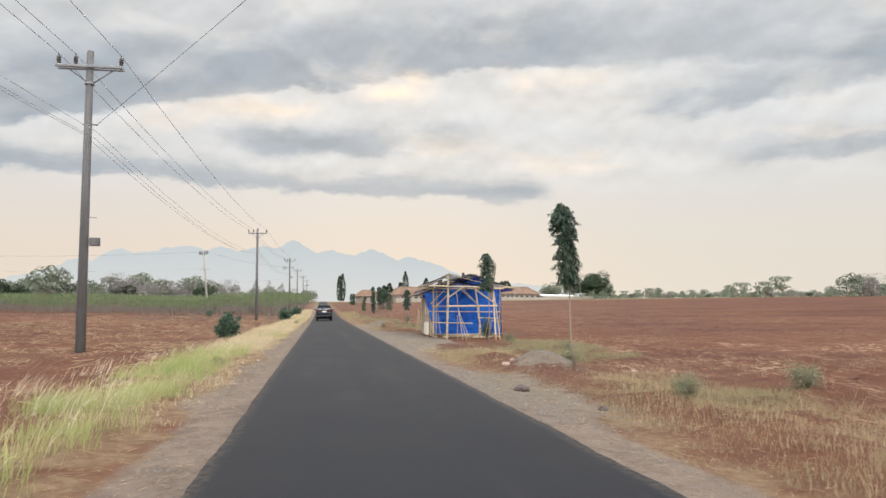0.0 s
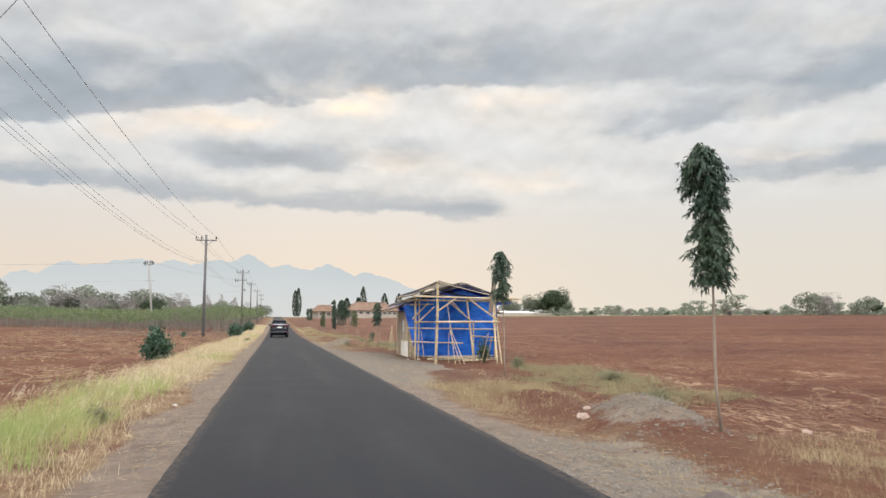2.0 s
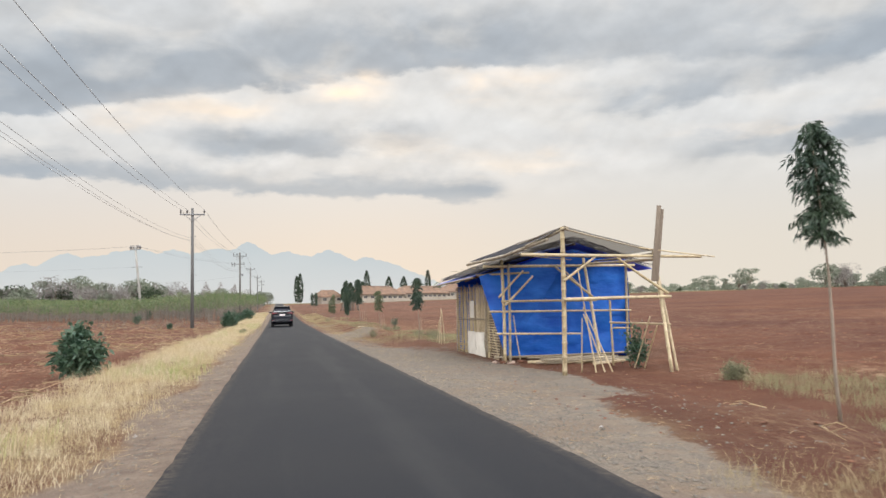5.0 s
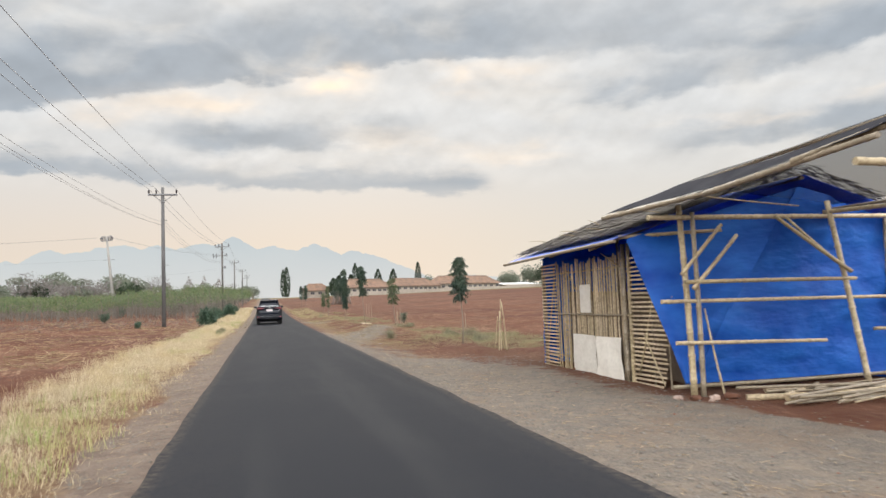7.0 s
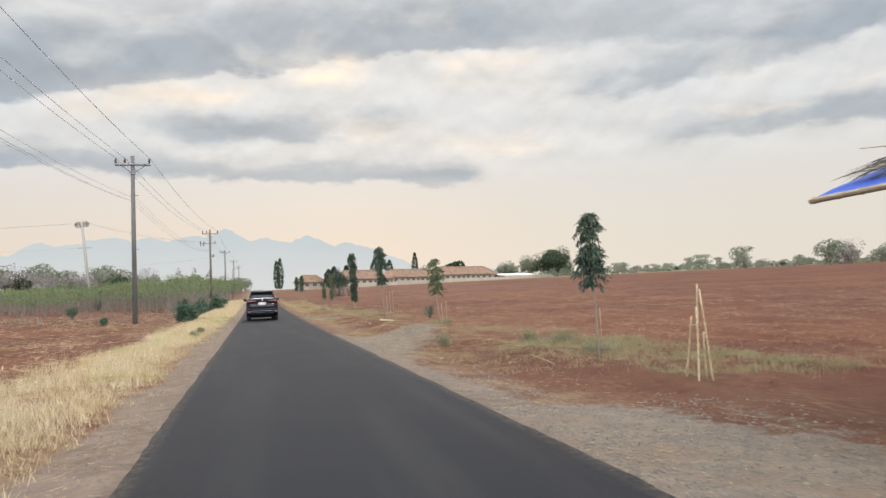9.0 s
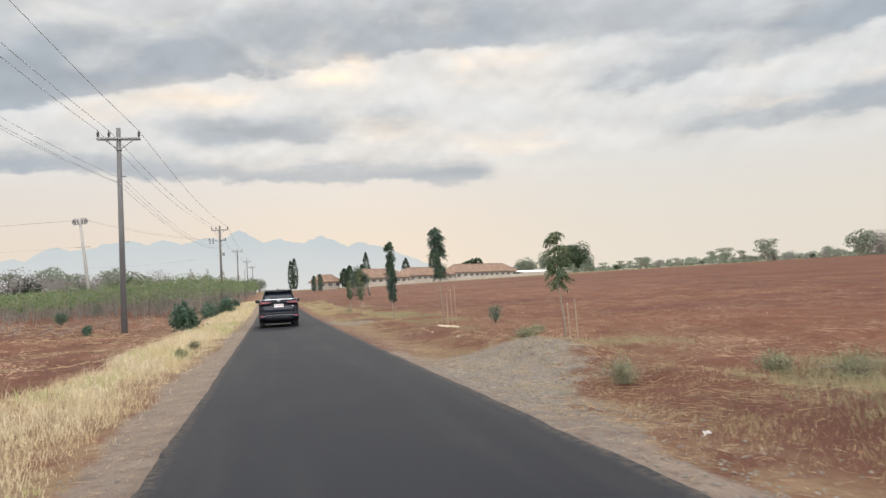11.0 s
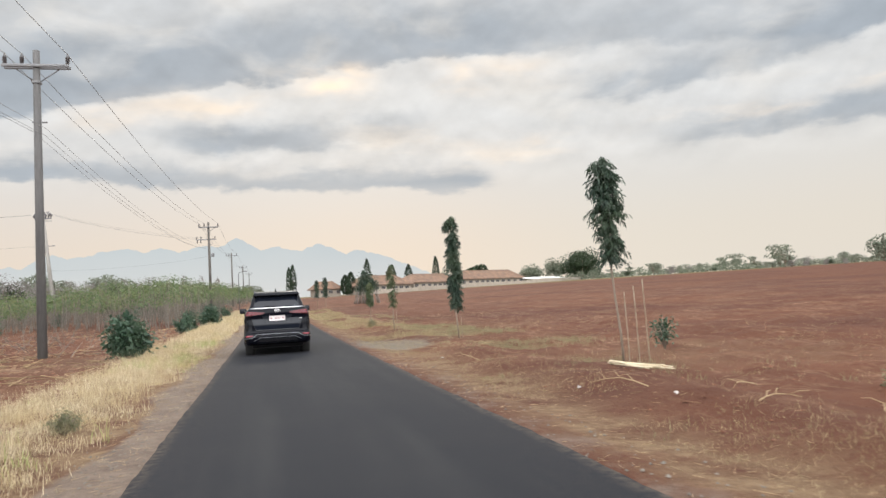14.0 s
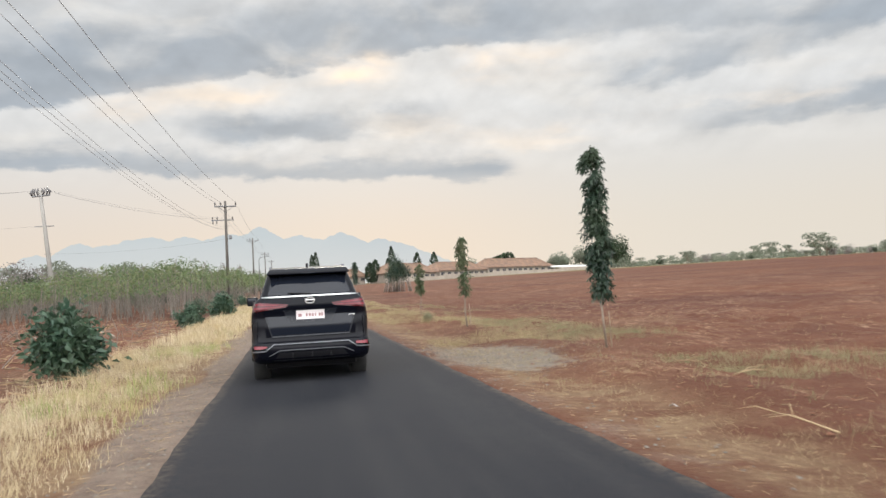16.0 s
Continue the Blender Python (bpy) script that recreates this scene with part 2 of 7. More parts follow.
def make_ground():
    k = Mat("red_soil_ground", 0.95, 0, 0.15)
    big, mid, tiny = k.noise(0.05, 5), k.noise(0.9, 6, 0.65), k.noise(14, 4, 0.7)
    soil = k.mix(k.ramp(mid, 0.3, 0.7), (0.084, 0.0325, 0.0178), (0.134, 0.058, 0.0335))
    soil = k.mix(k.ramp(big, 0.42, 0.62, 0, 0.8), soil, (0.068, 0.0270, 0.0178))
    soil = k.mix(k.ramp(tiny, 0.5, 0.8, 0, 0.45), soil, (0.040, 0.016, 0.012))
    # pale dry litter lying in drifts
    drift = k.noise(0.55, 6, 0.7, (1, 0.35, 1), 7.0)
    wisps = k.noise(9, 4, 0.75, (1, 0.3, 1), 2.0)
    litter = k.math("MULTIPLY", k.ramp(drift, 0.47, 0.66), k.ramp(wisps, 0.48, 0.62))
    litter = k.math("MULTIPLY", litter, k.attr("litter"))
    c = k.mix(litter, soil, (0.30, 0.195, 0.125))
    straw = k.mix(k.ramp(k.noise(6, 5, 0.7), 0.35, 0.65), (0.13, 0.083, 0.048), (0.225, 0.155, 0.092))
    straw = k.mix(k.ramp(tiny, 0.5, 0.75, 0, 0.5), straw, (0.10, 0.052, 0.033))
    sw = k.math("MULTIPLY", k.attr("straw"), k.ramp(k.noise(1.3, 6, 0.7, seed=3.0), 0.36, 0.56))
    c = k.mix(sw, c, straw)
    dirt = k.mix(k.ramp(k.noise(2.5, 6, 0.7, seed=9.0), 0.35, 0.65), (0.118, 0.086, 0.067), (0.20, 0.152, 0.12))
    dirt = k.mix(k.ramp(tiny, 0.5, 0.8, 0, 0.5), dirt, (0.065, 0.046, 0.036))
    c = k.mix(k.ramp(k.math("ADD", k.attr("dirt"), k.ramp(mid, 0.2, 0.8, -0.35, 0.35)), 0.38, 0.65), c, dirt)
    stones = k.mix(k.voronoi(42, out="Color"), (0.215, 0.185, 0.152), (0.105, 0.09, 0.076))
    stones = k.mix(k.ramp(k.voronoi(42), 0.45, 0.75), stones, (0.12, 0.10, 0.085))
    stones = k.mix(k.ramp(k.noise(3.5, 4), 0.4, 0.7, 0, 0.5), stones, (0.25, 0.19, 0.14))
    worn = k.ramp(k.noise(0.8, 5, 0.65, seed=11.0), 0.48, 0.66, 0, 0.75)
    stones = k.mix(worn, stones, k.mix(k.ramp(tiny, 0.35, 0.7), (0.20, 0.145, 0.105), (0.12, 0.085, 0.06)))
    gw = k.ramp(k.math("ADD", k.attr("gravel"), k.ramp(k.noise(2.2, 6, 0.7, seed=5.0), 0.2, 0.8, -0.38, 0.38)), 0.42, 0.62)
    c = k.mix(gw, c, stones)
    green = k.mix(k.ramp(k.noise(0.7, 5), 0.35, 0.65), (0.12, 0.15, 0.05), (0.24, 0.22, 0.09))
    c = k.mix(k.attr("green"), c, green)
    k.color(c)
    k.bump(k.math("ADD", k.math("MULTIPLY", k.noise(5, 8, 0.72), 1.0), k.math("MULTIPLY", k.voronoi(26), 0.35)), 0.9, 0.06)
    return k.m


def make_asphalt():
    k = Mat("asphalt", 0.85, 0, 0.1)
    grit, patch, run = k.noise(160, 3, 0.7), k.noise(0.7, 5, 0.6), k.noise(1.4, 5, 0.6, (1, 0.06, 1), 2.0)
    c = k.mix(k.ramp(patch, 0.3, 0.7), (0.0108, 0.0118, 0.0155), (0.0158, 0.0168, 0.0208))
    c = k.mix(k.ramp(run, 0.5, 0.75, 0, 0.4), c, (0.036, 0.036, 0.037))
    c = k.mix(k.ramp(grit, 0.52, 0.78, 0, 0.55), c, (0.06, 0.059, 0.058))
    dust = k.math("MULTIPLY", k.attr("edge"), k.ramp(k.noise(11, 6, 0.7, seed=8.0), 0.4, 0.75))
    c = k.mix(dust, c, (0.12, 0.095, 0.075))
    k.color(c)
    k.rough(k.ramp(patch, 0.3, 0.7, 0.82, 0.92))
    k.bump(k.math("ADD", grit, k.math("MULTIPLY", k.noise(30, 4), 0.6)), 0.35, 0.006)
    return k.m


def plain(name, c, rough=0.5, metal=0.0, spec=0.5, coat=0.0):
    k = Mat(name, rough, metal, spec)
    n = k.noise(25, 3)
    k.color(k.mix(k.ramp(n, 0.3, 0.8, 0, 0.25), c, tuple(x * 0.7 for x in c)))
    k.rough(k.ramp(k.noise(6, 4), 0.3, 0.7, max(0.02, rough - 0.05), rough + 0.05))
    k.b.inputs["Coat Weight"].default_value = coat
    k.b.inputs["Coat Roughness"].default_value = 0.06
    return k.m


def make_tarp(name, a, b):
    k = Mat(name, 0.45, 0, 0.2)
    fold, weave, stain = k.noise(1.5, 3.5, 0.5, (0.9, 0.9, 1.7)), k.noise(90, 2), k.noise(1.2, 5)
    # fold shading is put into the colour too: troughs darker, ridges lighter
    c = k.mix(k.ramp(fold, 0.3, 0.7), a, b)
    c = k.mix(k.ramp(stain, 0.5, 0.75, 0, 0.3), c, tuple(min(1, x * 1.25 + 0.02) for x in b))
    k.color(c)
    k.bump(k.math("ADD", fold, k.math("MULTIPLY", weave, 0.012)), 0.8, 0.16)
    # thin plastic lets part of the light through
    tr = k.t.nodes.new("ShaderNodeBsdfTranslucent")
    k.put(c, tr.inputs[0])
    mx = k.t.nodes.new("ShaderNodeMixShader")
    mx.inputs[0].default_value = 0.4
    k.t.links.new(k.b.outputs[0], mx.inputs[1])
    k.t.links.new(tr.outputs[0], mx.inputs[2])
    k.t.links.new(mx.outputs[0], k.t.nodes["Material Output"].inputs[0])
    return k.m


def make_bamboo(name, a, b):
    k = Mat(name, 0.5, 0, 0.45)
    run, spot = k.noise(3, 4, 0.6, (1, 1, 1)), k.noise(22, 4, 0.65)
    c = k.mix(k.ramp(run, 0.3, 0.7), a, b)
    c = k.mix(k.ramp(k.noise(1.1, 4), 0.45, 0.7, 0, 0.6), c, (0.33, 0.26, 0.18))
    c = k.mix(k.ramp(spot, 0.45, 0.7, 0, 0.75), c, (0.15, 0.105, 0.06))
    c = k.mix(k.rnd(), c, k.mix(1.0, c, (0.72, 0.7, 0.62), "MULTIPLY"))
    k.color(c)
    k.bump(spot, 0.2, 0.004)
    return k.m


M_GROUND = make_ground()
M_ROAD = make_asphalt()
M_BAMBOO = make_bamboo("weathered_bamboo", (0.56, 0.455, 0.29), (0.42, 0.34, 0.215))
M_BAMBOO_GREY = make_bamboo("grey_bamboo", (0.35, 0.295, 0.225), (0.25, 0.205, 0.155))
M_LATH = make_bamboo("split_bamboo_lath", (0.68, 0.54, 0.37), (0.50, 0.40, 0.275))
M_TARP = make_tarp("blue_tarpaulin", (0.010, 0.075, 0.40), (0.03, 0.17, 0.60))
M_TARP_PALE = make_tarp("pale_blue_tarpaulin", (0.05, 0.12, 0.55), (0.10, 0.20, 0.68))
M_SHEET = two_tone("cream_sheet", (0.84, 0.79, 0.70), (0.66, 0.60, 0.52), 2.4, 0.7, 0.0)
M_THATCH = two_tone("grey_thatch", (0.15, 0.13, 0.112), (0.26, 0.232, 0.20), 6, 0.95, 0.4, vary=0.55, island=True)
M_PLANK = two_tone("weathered_plank", (0.17, 0.13, 0.095), (0.25, 0.20, 0.155), 5, 0.85, 0.3, (1, 1, 0.15))
M_PALE_WOOD = two_tone("pale_board", (0.72, 0.62, 0.45), (0.58, 0.47, 0.31), 5, 0.75, 0.2)
M_POLE = two_tone("weathered_pole", (0.085, 0.082, 0.082), (0.15, 0.146, 0.143), 2.5, 0.8, 0.2, (1, 1, 0.12), vary=0.15)
M_POLE_PALE = two_tone("pale_concrete", (0.33, 0.315, 0.29), (0.24, 0.225, 0.205), 2, 0.85, 0.2, (1, 1, 0.2), vary=0.1)
M_POLE_DARK = two_tone("dark_wood_pole", (0.085, 0.075, 0.066), (0.13, 0.118, 0.105), 2.5, 0.85, 0.2, (1, 1, 0.12), vary=0.15)
M_STEEL = two_tone("galvanised_steel", (0.16, 0.16, 0.165), (0.24, 0.24, 0.245), 6, 0.55, 0.1, vary=0.1, metal=0.6)
M_CERAMIC = plain("grey_glazed_ceramic", (0.085, 0.08, 0.082), 0.25, 0, 0.5)
M_WIRE = plain("dark_cable", (0.16, 0.16, 0.165), 0.6)
M_STONE = two_tone("grey_stone", (0.225, 0.192, 0.16), (0.14, 0.12, 0.10), 6, 0.9, 0.4, vary=0.35, island=True)
M_STONE_DARK = two_tone("dark_stone", (0.075, 0.056, 0.05), (0.12, 0.09, 0.078), 9, 0.9, 0.5)
M_STONE_PALE = two_tone("pale_stone", (0.44, 0.33, 0.27), (0.34, 0.24, 0.19), 9, 0.9, 0.5)
M_CLOD = two_tone("soil_clod", (0.15, 0.06, 0.033), (0.22, 0.095, 0.055), 5, 0.97, 0.4, vary=0.4, island=True)
M_STRAW = two_tone("dry_straw", (0.56, 0.42, 0.25), (0.40, 0.28, 0.155), 4, 0.9, 0, vary=0.5, island=True)
M_GRASS_DRY = foliage("dry_grass", (0.72, 0.62, 0.44), (0.30, 0.235, 0.135), (0.48, 0.38, 0.21), 0.8, 0.35)
M_GRASS_BROWN = foliage("brown_dry_grass", (0.46, 0.37, 0.225), (0.20, 0.155, 0.085), (0.27, 0.225, 0.115), 0.8, 0.3)
M_GRASS_GREEN = foliage("green_grass", (0.22, 0.29, 0.085), (0.32, 0.35, 0.13), (0.44, 0.38, 0.19), 0.7, 0.35)
M_GRASS_GREY = foliage("grey_green_grass", (0.17, 0.175, 0.09), (0.27, 0.245, 0.14), (0.30, 0.24, 0.14), 0.85, 0.3)
M_PLUME = foliage("pale_grass_plume", (0.72, 0.65, 0.50), (0.60, 0.51, 0.36), None, 0.9, 0.35)
M_LEAF_MAST = foliage("drooping_tree_leaf", (0.014, 0.034, 0.024), (0.046, 0.075, 0.048), (0.060, 0.085, 0.045), 0.35, 0.15)
M_LEAF_MAST_PALE = foliage("pale_drooping_tree_leaf", (0.045, 0.075, 0.035), (0.10, 0.125, 0.06), (0.13, 0.13, 0.065), 0.5, 0.25)
M_LEAF_DARK = foliage("dark_tree_leaf", (0.018, 0.034, 0.016), (0.042, 0.062, 0.026), None, 0.55, 0.12)
# skyline leaves: distance haze is mixed into this greyed, lifted colour
M_LEAF_HAZED = foliage("hazed_tree_leaf", (0.12, 0.14, 0.10), (0.20, 0.215, 0.16), None, 0.7, 0.2)
M_LEAF_DRY = foliage("leafless_twig", (0.165, 0.148, 0.138), (0.235, 0.212, 0.198), None, 0.9, 0.1)
M_LEAF_BUSH = foliage("bush_leaf", (0.026, 0.06, 0.038), (0.068, 0.115, 0.07), (0.09, 0.13, 0.08), 0.4, 0.2)
M_CASSAVA = foliage("cassava_leaf", (0.055, 0.10, 0.04), (0.15, 0.20, 0.085), (0.20, 0.21, 0.10), 0.55, 0.3)
M_CASSAVA_STEM = two_tone("cassava_stem", (0.19, 0.165, 0.14), (0.31, 0.275, 0.235), 4, 0.9, 0, vary=0.5, island=True)
M_CYPRESS = foliage("cypress_needle", (0.015, 0.030, 0.016), (0.035, 0.055, 0.028), None, 0.7, 0.08)
M_BARK = two_tone("grey_bark", (0.19, 0.15, 0.115), (0.29, 0.235, 0.185), 9, 0.9, 0.4, (1, 1, 0.3))
M_TILE = two_tone("clay_roof_tile", (0.34, 0.205, 0.135), (0.15, 0.11, 0.09), 0.45, 0.9, 0.3, vary=0.3, island=True)
M_PLASTER = two_tone("stained_white_plaster", (0.35, 0.305, 0.255), (0.26, 0.22, 0.18), 0.3, 0.9, 0.1, vary=0.1)
M_OPENING = plain("dark_window_glass", (0.05, 0.05, 0.055), 0.2)
M_WHITE_ROOF = plain("white_sheet_roof", (0.78, 0.78, 0.77), 0.5)


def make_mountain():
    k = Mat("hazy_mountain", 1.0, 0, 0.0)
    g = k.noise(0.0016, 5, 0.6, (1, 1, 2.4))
    # haze is painted as an unlit pale glow, whiter towards the foot
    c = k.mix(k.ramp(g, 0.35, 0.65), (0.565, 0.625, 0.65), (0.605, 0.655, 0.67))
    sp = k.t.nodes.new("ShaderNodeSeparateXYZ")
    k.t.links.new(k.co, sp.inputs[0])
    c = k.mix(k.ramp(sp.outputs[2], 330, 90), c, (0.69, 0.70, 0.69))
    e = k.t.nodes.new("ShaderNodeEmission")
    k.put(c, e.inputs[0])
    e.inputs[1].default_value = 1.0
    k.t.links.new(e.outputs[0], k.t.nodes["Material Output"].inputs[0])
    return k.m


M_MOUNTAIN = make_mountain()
M_MAT = two_tone("woven_bamboo_mat", (0.17, 0.125, 0.09), (0.25, 0.185, 0.13), 8, 0.85, 0.3)


# ---- mesh helpers ----
rng = np.random.default_rng(7)


def mesh_of(name, verts, faces, mat=None, smooth=False):
    """A mesh from arrays; faces: one array, all of one number of corners, or a list."""
    me = bpy.data.meshes.new(name)
    verts = np.asarray(verts, dtype=np.float32).reshape(-1, 3)
    if isinstance(faces, np.ndarray):
        n, k = faces.shape
        me.vertices.add(len(verts))
        me.vertices.foreach_set("co", verts.ravel())
        me.loops.add(n * k)
        me.loops.foreach_set("vertex_index", faces.astype(np.int32).ravel())
        me.polygons.add(n)
        me.polygons.foreach_set("loop_start", np.arange(0, n * k, k, dtype=np.int32))
        me.update(calc_edges=True)
        me.validate()
    else:
        me.from_pydata(verts.tolist(), [], faces)
    if smooth:
        me.polygons.foreach_set("use_smooth", np.ones(len(me.polygons), dtype=bool))
    if mat:
        me.materials.append(mat)
    return me


def part(name, bm, mat, parent=None, label="", smooth=True):
    """Links a bmesh, or a mesh, as one object under its thing."""
    if isinstance(bm, bmesh.types.BMesh):
        me = bpy.data.meshes.new(name)
        bmesh.ops.recalc_face_normals(bm, faces=bm.faces)
        bm.to_mesh(me)
        bm.free()
        me.materials.append(mat)
        if smooth:
            for p in me.polygons:
                p.use_smooth = True
            me.set_sharp_from_angle(angle=radians(38))
    else:
        me = bm
        if mat and not me.materials:
            me.materials.append(mat)
    ob = new(name, me)
    if parent:
        ob.parent = parent
    if label:
        tagged(ob, label)
    return ob


def thing(name, at, label, category, group="", kind=""):
    ob = new(name)
    ob.matrix_world = at if isinstance(at, Matrix) else Matrix.Translation(at)
    return tagged(ob, label, category, group, kind)


def box(size, at=(0, 0, 0), bevel=0.01, turn=(0, 0, 0), seg=2):
    bm = bmesh.new()
    bmesh.ops.create_cube(bm, size=1)
    bmesh.ops.scale(bm, vec=size, verts=bm.verts)
    if bevel:
        bmesh.ops.bevel(bm, geom=list(bm.edges), offset=min(bevel, min(size) * 0.45), segments=seg, profile=0.6, affect="EDGES")
    bmesh.ops.transform(bm, matrix=pose(*at, *turn), verts=bm.verts)
    return bm


def prism(outline, half, bevel=0.02, axis="x", top=None, seg=2):
    """A side outline (y, z) pushed out to both sides; top: (z, half) narrows the width linearly above the belt."""
    bm = bmesh.new()
    rows = []
    for s in (-1, 1):
        row = []
        for y, z in outline:
            h = half
            if top:
                zb, zt, ht = top
                f = min(1, max(0, (z - zb) / (zt - zb)))
                h = half + (ht - half) * f
            row.append(bm.verts.new((s * h, y, z)))
        rows.append(row)
    bm.faces.new(rows[0])
    bm.faces.new(rows[1][::-1])
    n = len(outline)
    for i in range(n):
        j = (i + 1) % n
        bm.faces.new((rows[0][j], rows[0][i], rows[1][i], rows[1][j]))
    bmesh.ops.recalc_face_normals(bm, faces=bm.faces)
    if bevel:
        bmesh.ops.bevel(bm, geom=list(bm.edges), offset=bevel, segments=seg, profile=0.6, affect="EDGES")
    return bm


def tube_arrays(points, radii, sides=8, caps=True):
    pts = [Vector(p) for p in points]
    v, f = [], []
    side = None
    for i, p in enumerate(pts):
        d = (pts[min(i + 1, len(pts) - 1)] - pts[max(i - 1, 0)]).normalized()
        if side is None:
            side = d.cross(Vector((0.3, 0.2, 1)) if abs(d.z) < 0.9 else Vector((1, 0.2, 0))).normalized()
        side = (side - d * side.dot(d)).normalized()
        oth = d.cross(side)
        for k in range(sides):
            a = 2 * math.pi * k / sides
            v.append(p + (side * math.cos(a) + oth * math.sin(a)) * radii[i])
    for i in range(len(pts) - 1):
        for k in range(sides):
            a, b = i * sides + k, i * sides + (k + 1) % sides
            f.append((a, b, b + sides, a + sides))
    if caps:
        f.append(tuple(range(sides))[::-1])
        f.append(tuple(range((len(pts) - 1) * sides, len(pts) * sides)))
    return [tuple(x) for x in v], f


def tube(name, points, radii, mat, parent=None, sides=8, label=""):
    if isinstance(radii, (int, float)):
        radii = [radii] * len(points)
    v, f = tube_arrays(points, radii, sides)
    me = mesh_of(name, v, f, mat)
    for p in me.polygons:
        p.use_smooth = len(p.vertices) == 4
    return part(name, me, None, parent, label)


def bamboo(name, a, b, r, mat, parent, bend=0.0, sides=9):
    """A bamboo pole from a to b: joints with swollen rings, a slight taper and bend."""
    a, b = Vector(a), Vector(b)
    length = (b - a).length
    pts, rad = [], []
    joint = 0.27 + random.random() * 0.1
    x = random.random() * joint
    stops = [0.0]
    while x < length:
        stops.append(x)
        x += joint * random.uniform(0.9, 1.15)
    stops.append(length)
    off = Vector((random.uniform(-1, 1), random.uniform(-1, 1), random.uniform(-0.4, 0.4))) * bend
    for i, s in enumerate(stops):
        f = s / length
        p = a.lerp(b, f) + off * math.sin(math.pi * f)
        taper = r * (1.06 - 0.16 * f)
        if 0 < i < len(stops) - 1:
            d = (b - a).normalized()
            for e, k in ((-0.022, 0.97), (-0.007, 1.13), (0.007, 1.13), (0.022, 0.97)):
                pts.append(p + d * e)
                rad.append(taper * k)
        else:
            pts.append(p)
            rad.append(taper)
    return tube(name, pts, rad, mat, parent, sides)


def leaves_mesh(name, base, way, length, width, mat, droop=0.25, up=None):
    """Many leaves as folded diamonds: base points, directions, lengths and widths."""
    n = len(base)
    way = way / np.linalg.norm(way, axis=1, keepdims=True)
    ref = rng.normal(size=(n, 3)) if up is None else up
    sd = np.cross(way, ref)
    sd /= np.linalg.norm(sd, axis=1, keepdims=True) + 1e-9
    nm = np.cross(sd, way)
    length, width = np.broadcast_to(length, n)[:, None], np.broadcast_to(width, n)[:, None]
    mid = base + way * length * 0.45
    tip = base + way * length + np.array([0, 0, -1.0]) * length * droop
    v = np.stack([base, mid + sd * width * 0.5 + nm * width * 0.18, tip, mid - sd * width * 0.5 + nm * width * 0.18], 1).reshape(-1, 3)
    i = np.arange(n)[:, None] * 4
    f = np.concatenate([i + np.array([[0, 1, 2]]), i + np.array([[0, 2, 3]])])
    return mesh_of(name, v, f, mat)


def sticks_mesh(name, a, b, r, mat):
    """Many thin three-sided sticks from a to b."""
    n = len(a)
    d = b - a
    d /= np.linalg.norm(d, axis=1, keepdims=True)
    ref = np.where(np.abs(d[:, 2:]) > 0.8, np.array([[1.0, 0, 0]]), np.array([[0, 0, 1.0]]))
    s = np.cross(d, ref)
    s /= np.linalg.norm(s, axis=1, keepdims=True)
    u = np.cross(s, d)
    r = np.broadcast_to(r, n)[:, None]
    ring = [s * math.cos(t) + u * math.sin(t) for t in (0.5, 2.6, 4.7)]
    v = np.stack([a + k * r for k in ring] + [b + k * r * 0.7 for k in ring], 1).reshape(-1, 3)
    i = np.arange(n)[:, None] * 6
    f = np.concatenate([i + np.array([q]) for q in ((0, 1, 4, 3), (1, 2, 5, 4), (2, 0, 3, 5))])
    return mesh_of(name, v, f, mat)


def stones_mesh(name, at, size, mat, flat=0.7):
    """Many angular stones: lumpy eight-sided pieces half sunk where they lie."""
    n = len(at)
    dirs = np.array([[1, 0, 0], [0, 1, 0], [-1, 0, 0], [0, -1, 0], [0, 0, 1], [0, 0, -1], [0.6, 0.6, 0.6], [-0.6, -0.6, 0.6]], dtype=float)
    v = dirs[None] * (0.6 + 0.8 * rng.random((n, 8, 1))) * np.asarray(size).reshape(-1, 1, 1)
    ang = rng.random(n) * 6.28
    c, s = np.cos(ang)[:, None], np.sin(ang)[:, None]
    v = np.stack([v[..., 0] * c - v[..., 1] * s, v[..., 0] * s + v[..., 1] * c, v[..., 2] * flat], -1) + at[:, None]
    tri = np.array([[0, 1, 6], [1, 4, 6], [4, 0, 6], [1, 2, 4], [2, 3, 7], [3, 4, 7], [4, 2, 7], [3, 0, 4]])
    f = (np.arange(n)[:, None, None] * 8 + tri[None]).reshape(-1, 3)
    return mesh_of(name, v.reshape(-1, 3), f, mat)


def blades_mesh(name, base, height, lean, width, mat):
    """Grass blades: three-cornered ribbons that bend over. lean: horizontal reach of each tip."""
    n = len(base)
    ang = np.arctan2(lean[:, 1], lean[:, 0]) + math.pi / 2 + rng.normal(0, 0.5, n)
    sd = np.stack([np.cos(ang), np.sin(ang), np.zeros(n)], 1) * np.broadcast_to(width, n)[:, None] * 0.5
    up = np.array([[0, 0, 1.0]]) * np.asarray(height).reshape(-1, 1)
    l3 = np.concatenate([lean, np.zeros((n, 1))], 1)
    mid = base + up * 0.6 + l3 * 0.35
    tip = base + up * (1 - 0.12 * np.linalg.norm(lean, axis=1, keepdims=True)) + l3
    v = np.stack([base - sd, base + sd, mid + sd * 0.8, mid - sd * 0.8, tip], 1).reshape(-1, 3)
    i = np.arange(n)[:, None] * 5
    f = np.concatenate([i + np.array([q]) for q in ((0, 1, 2), (0, 2, 3), (3, 2, 4))])
    return mesh_of(name, v, f, mat)


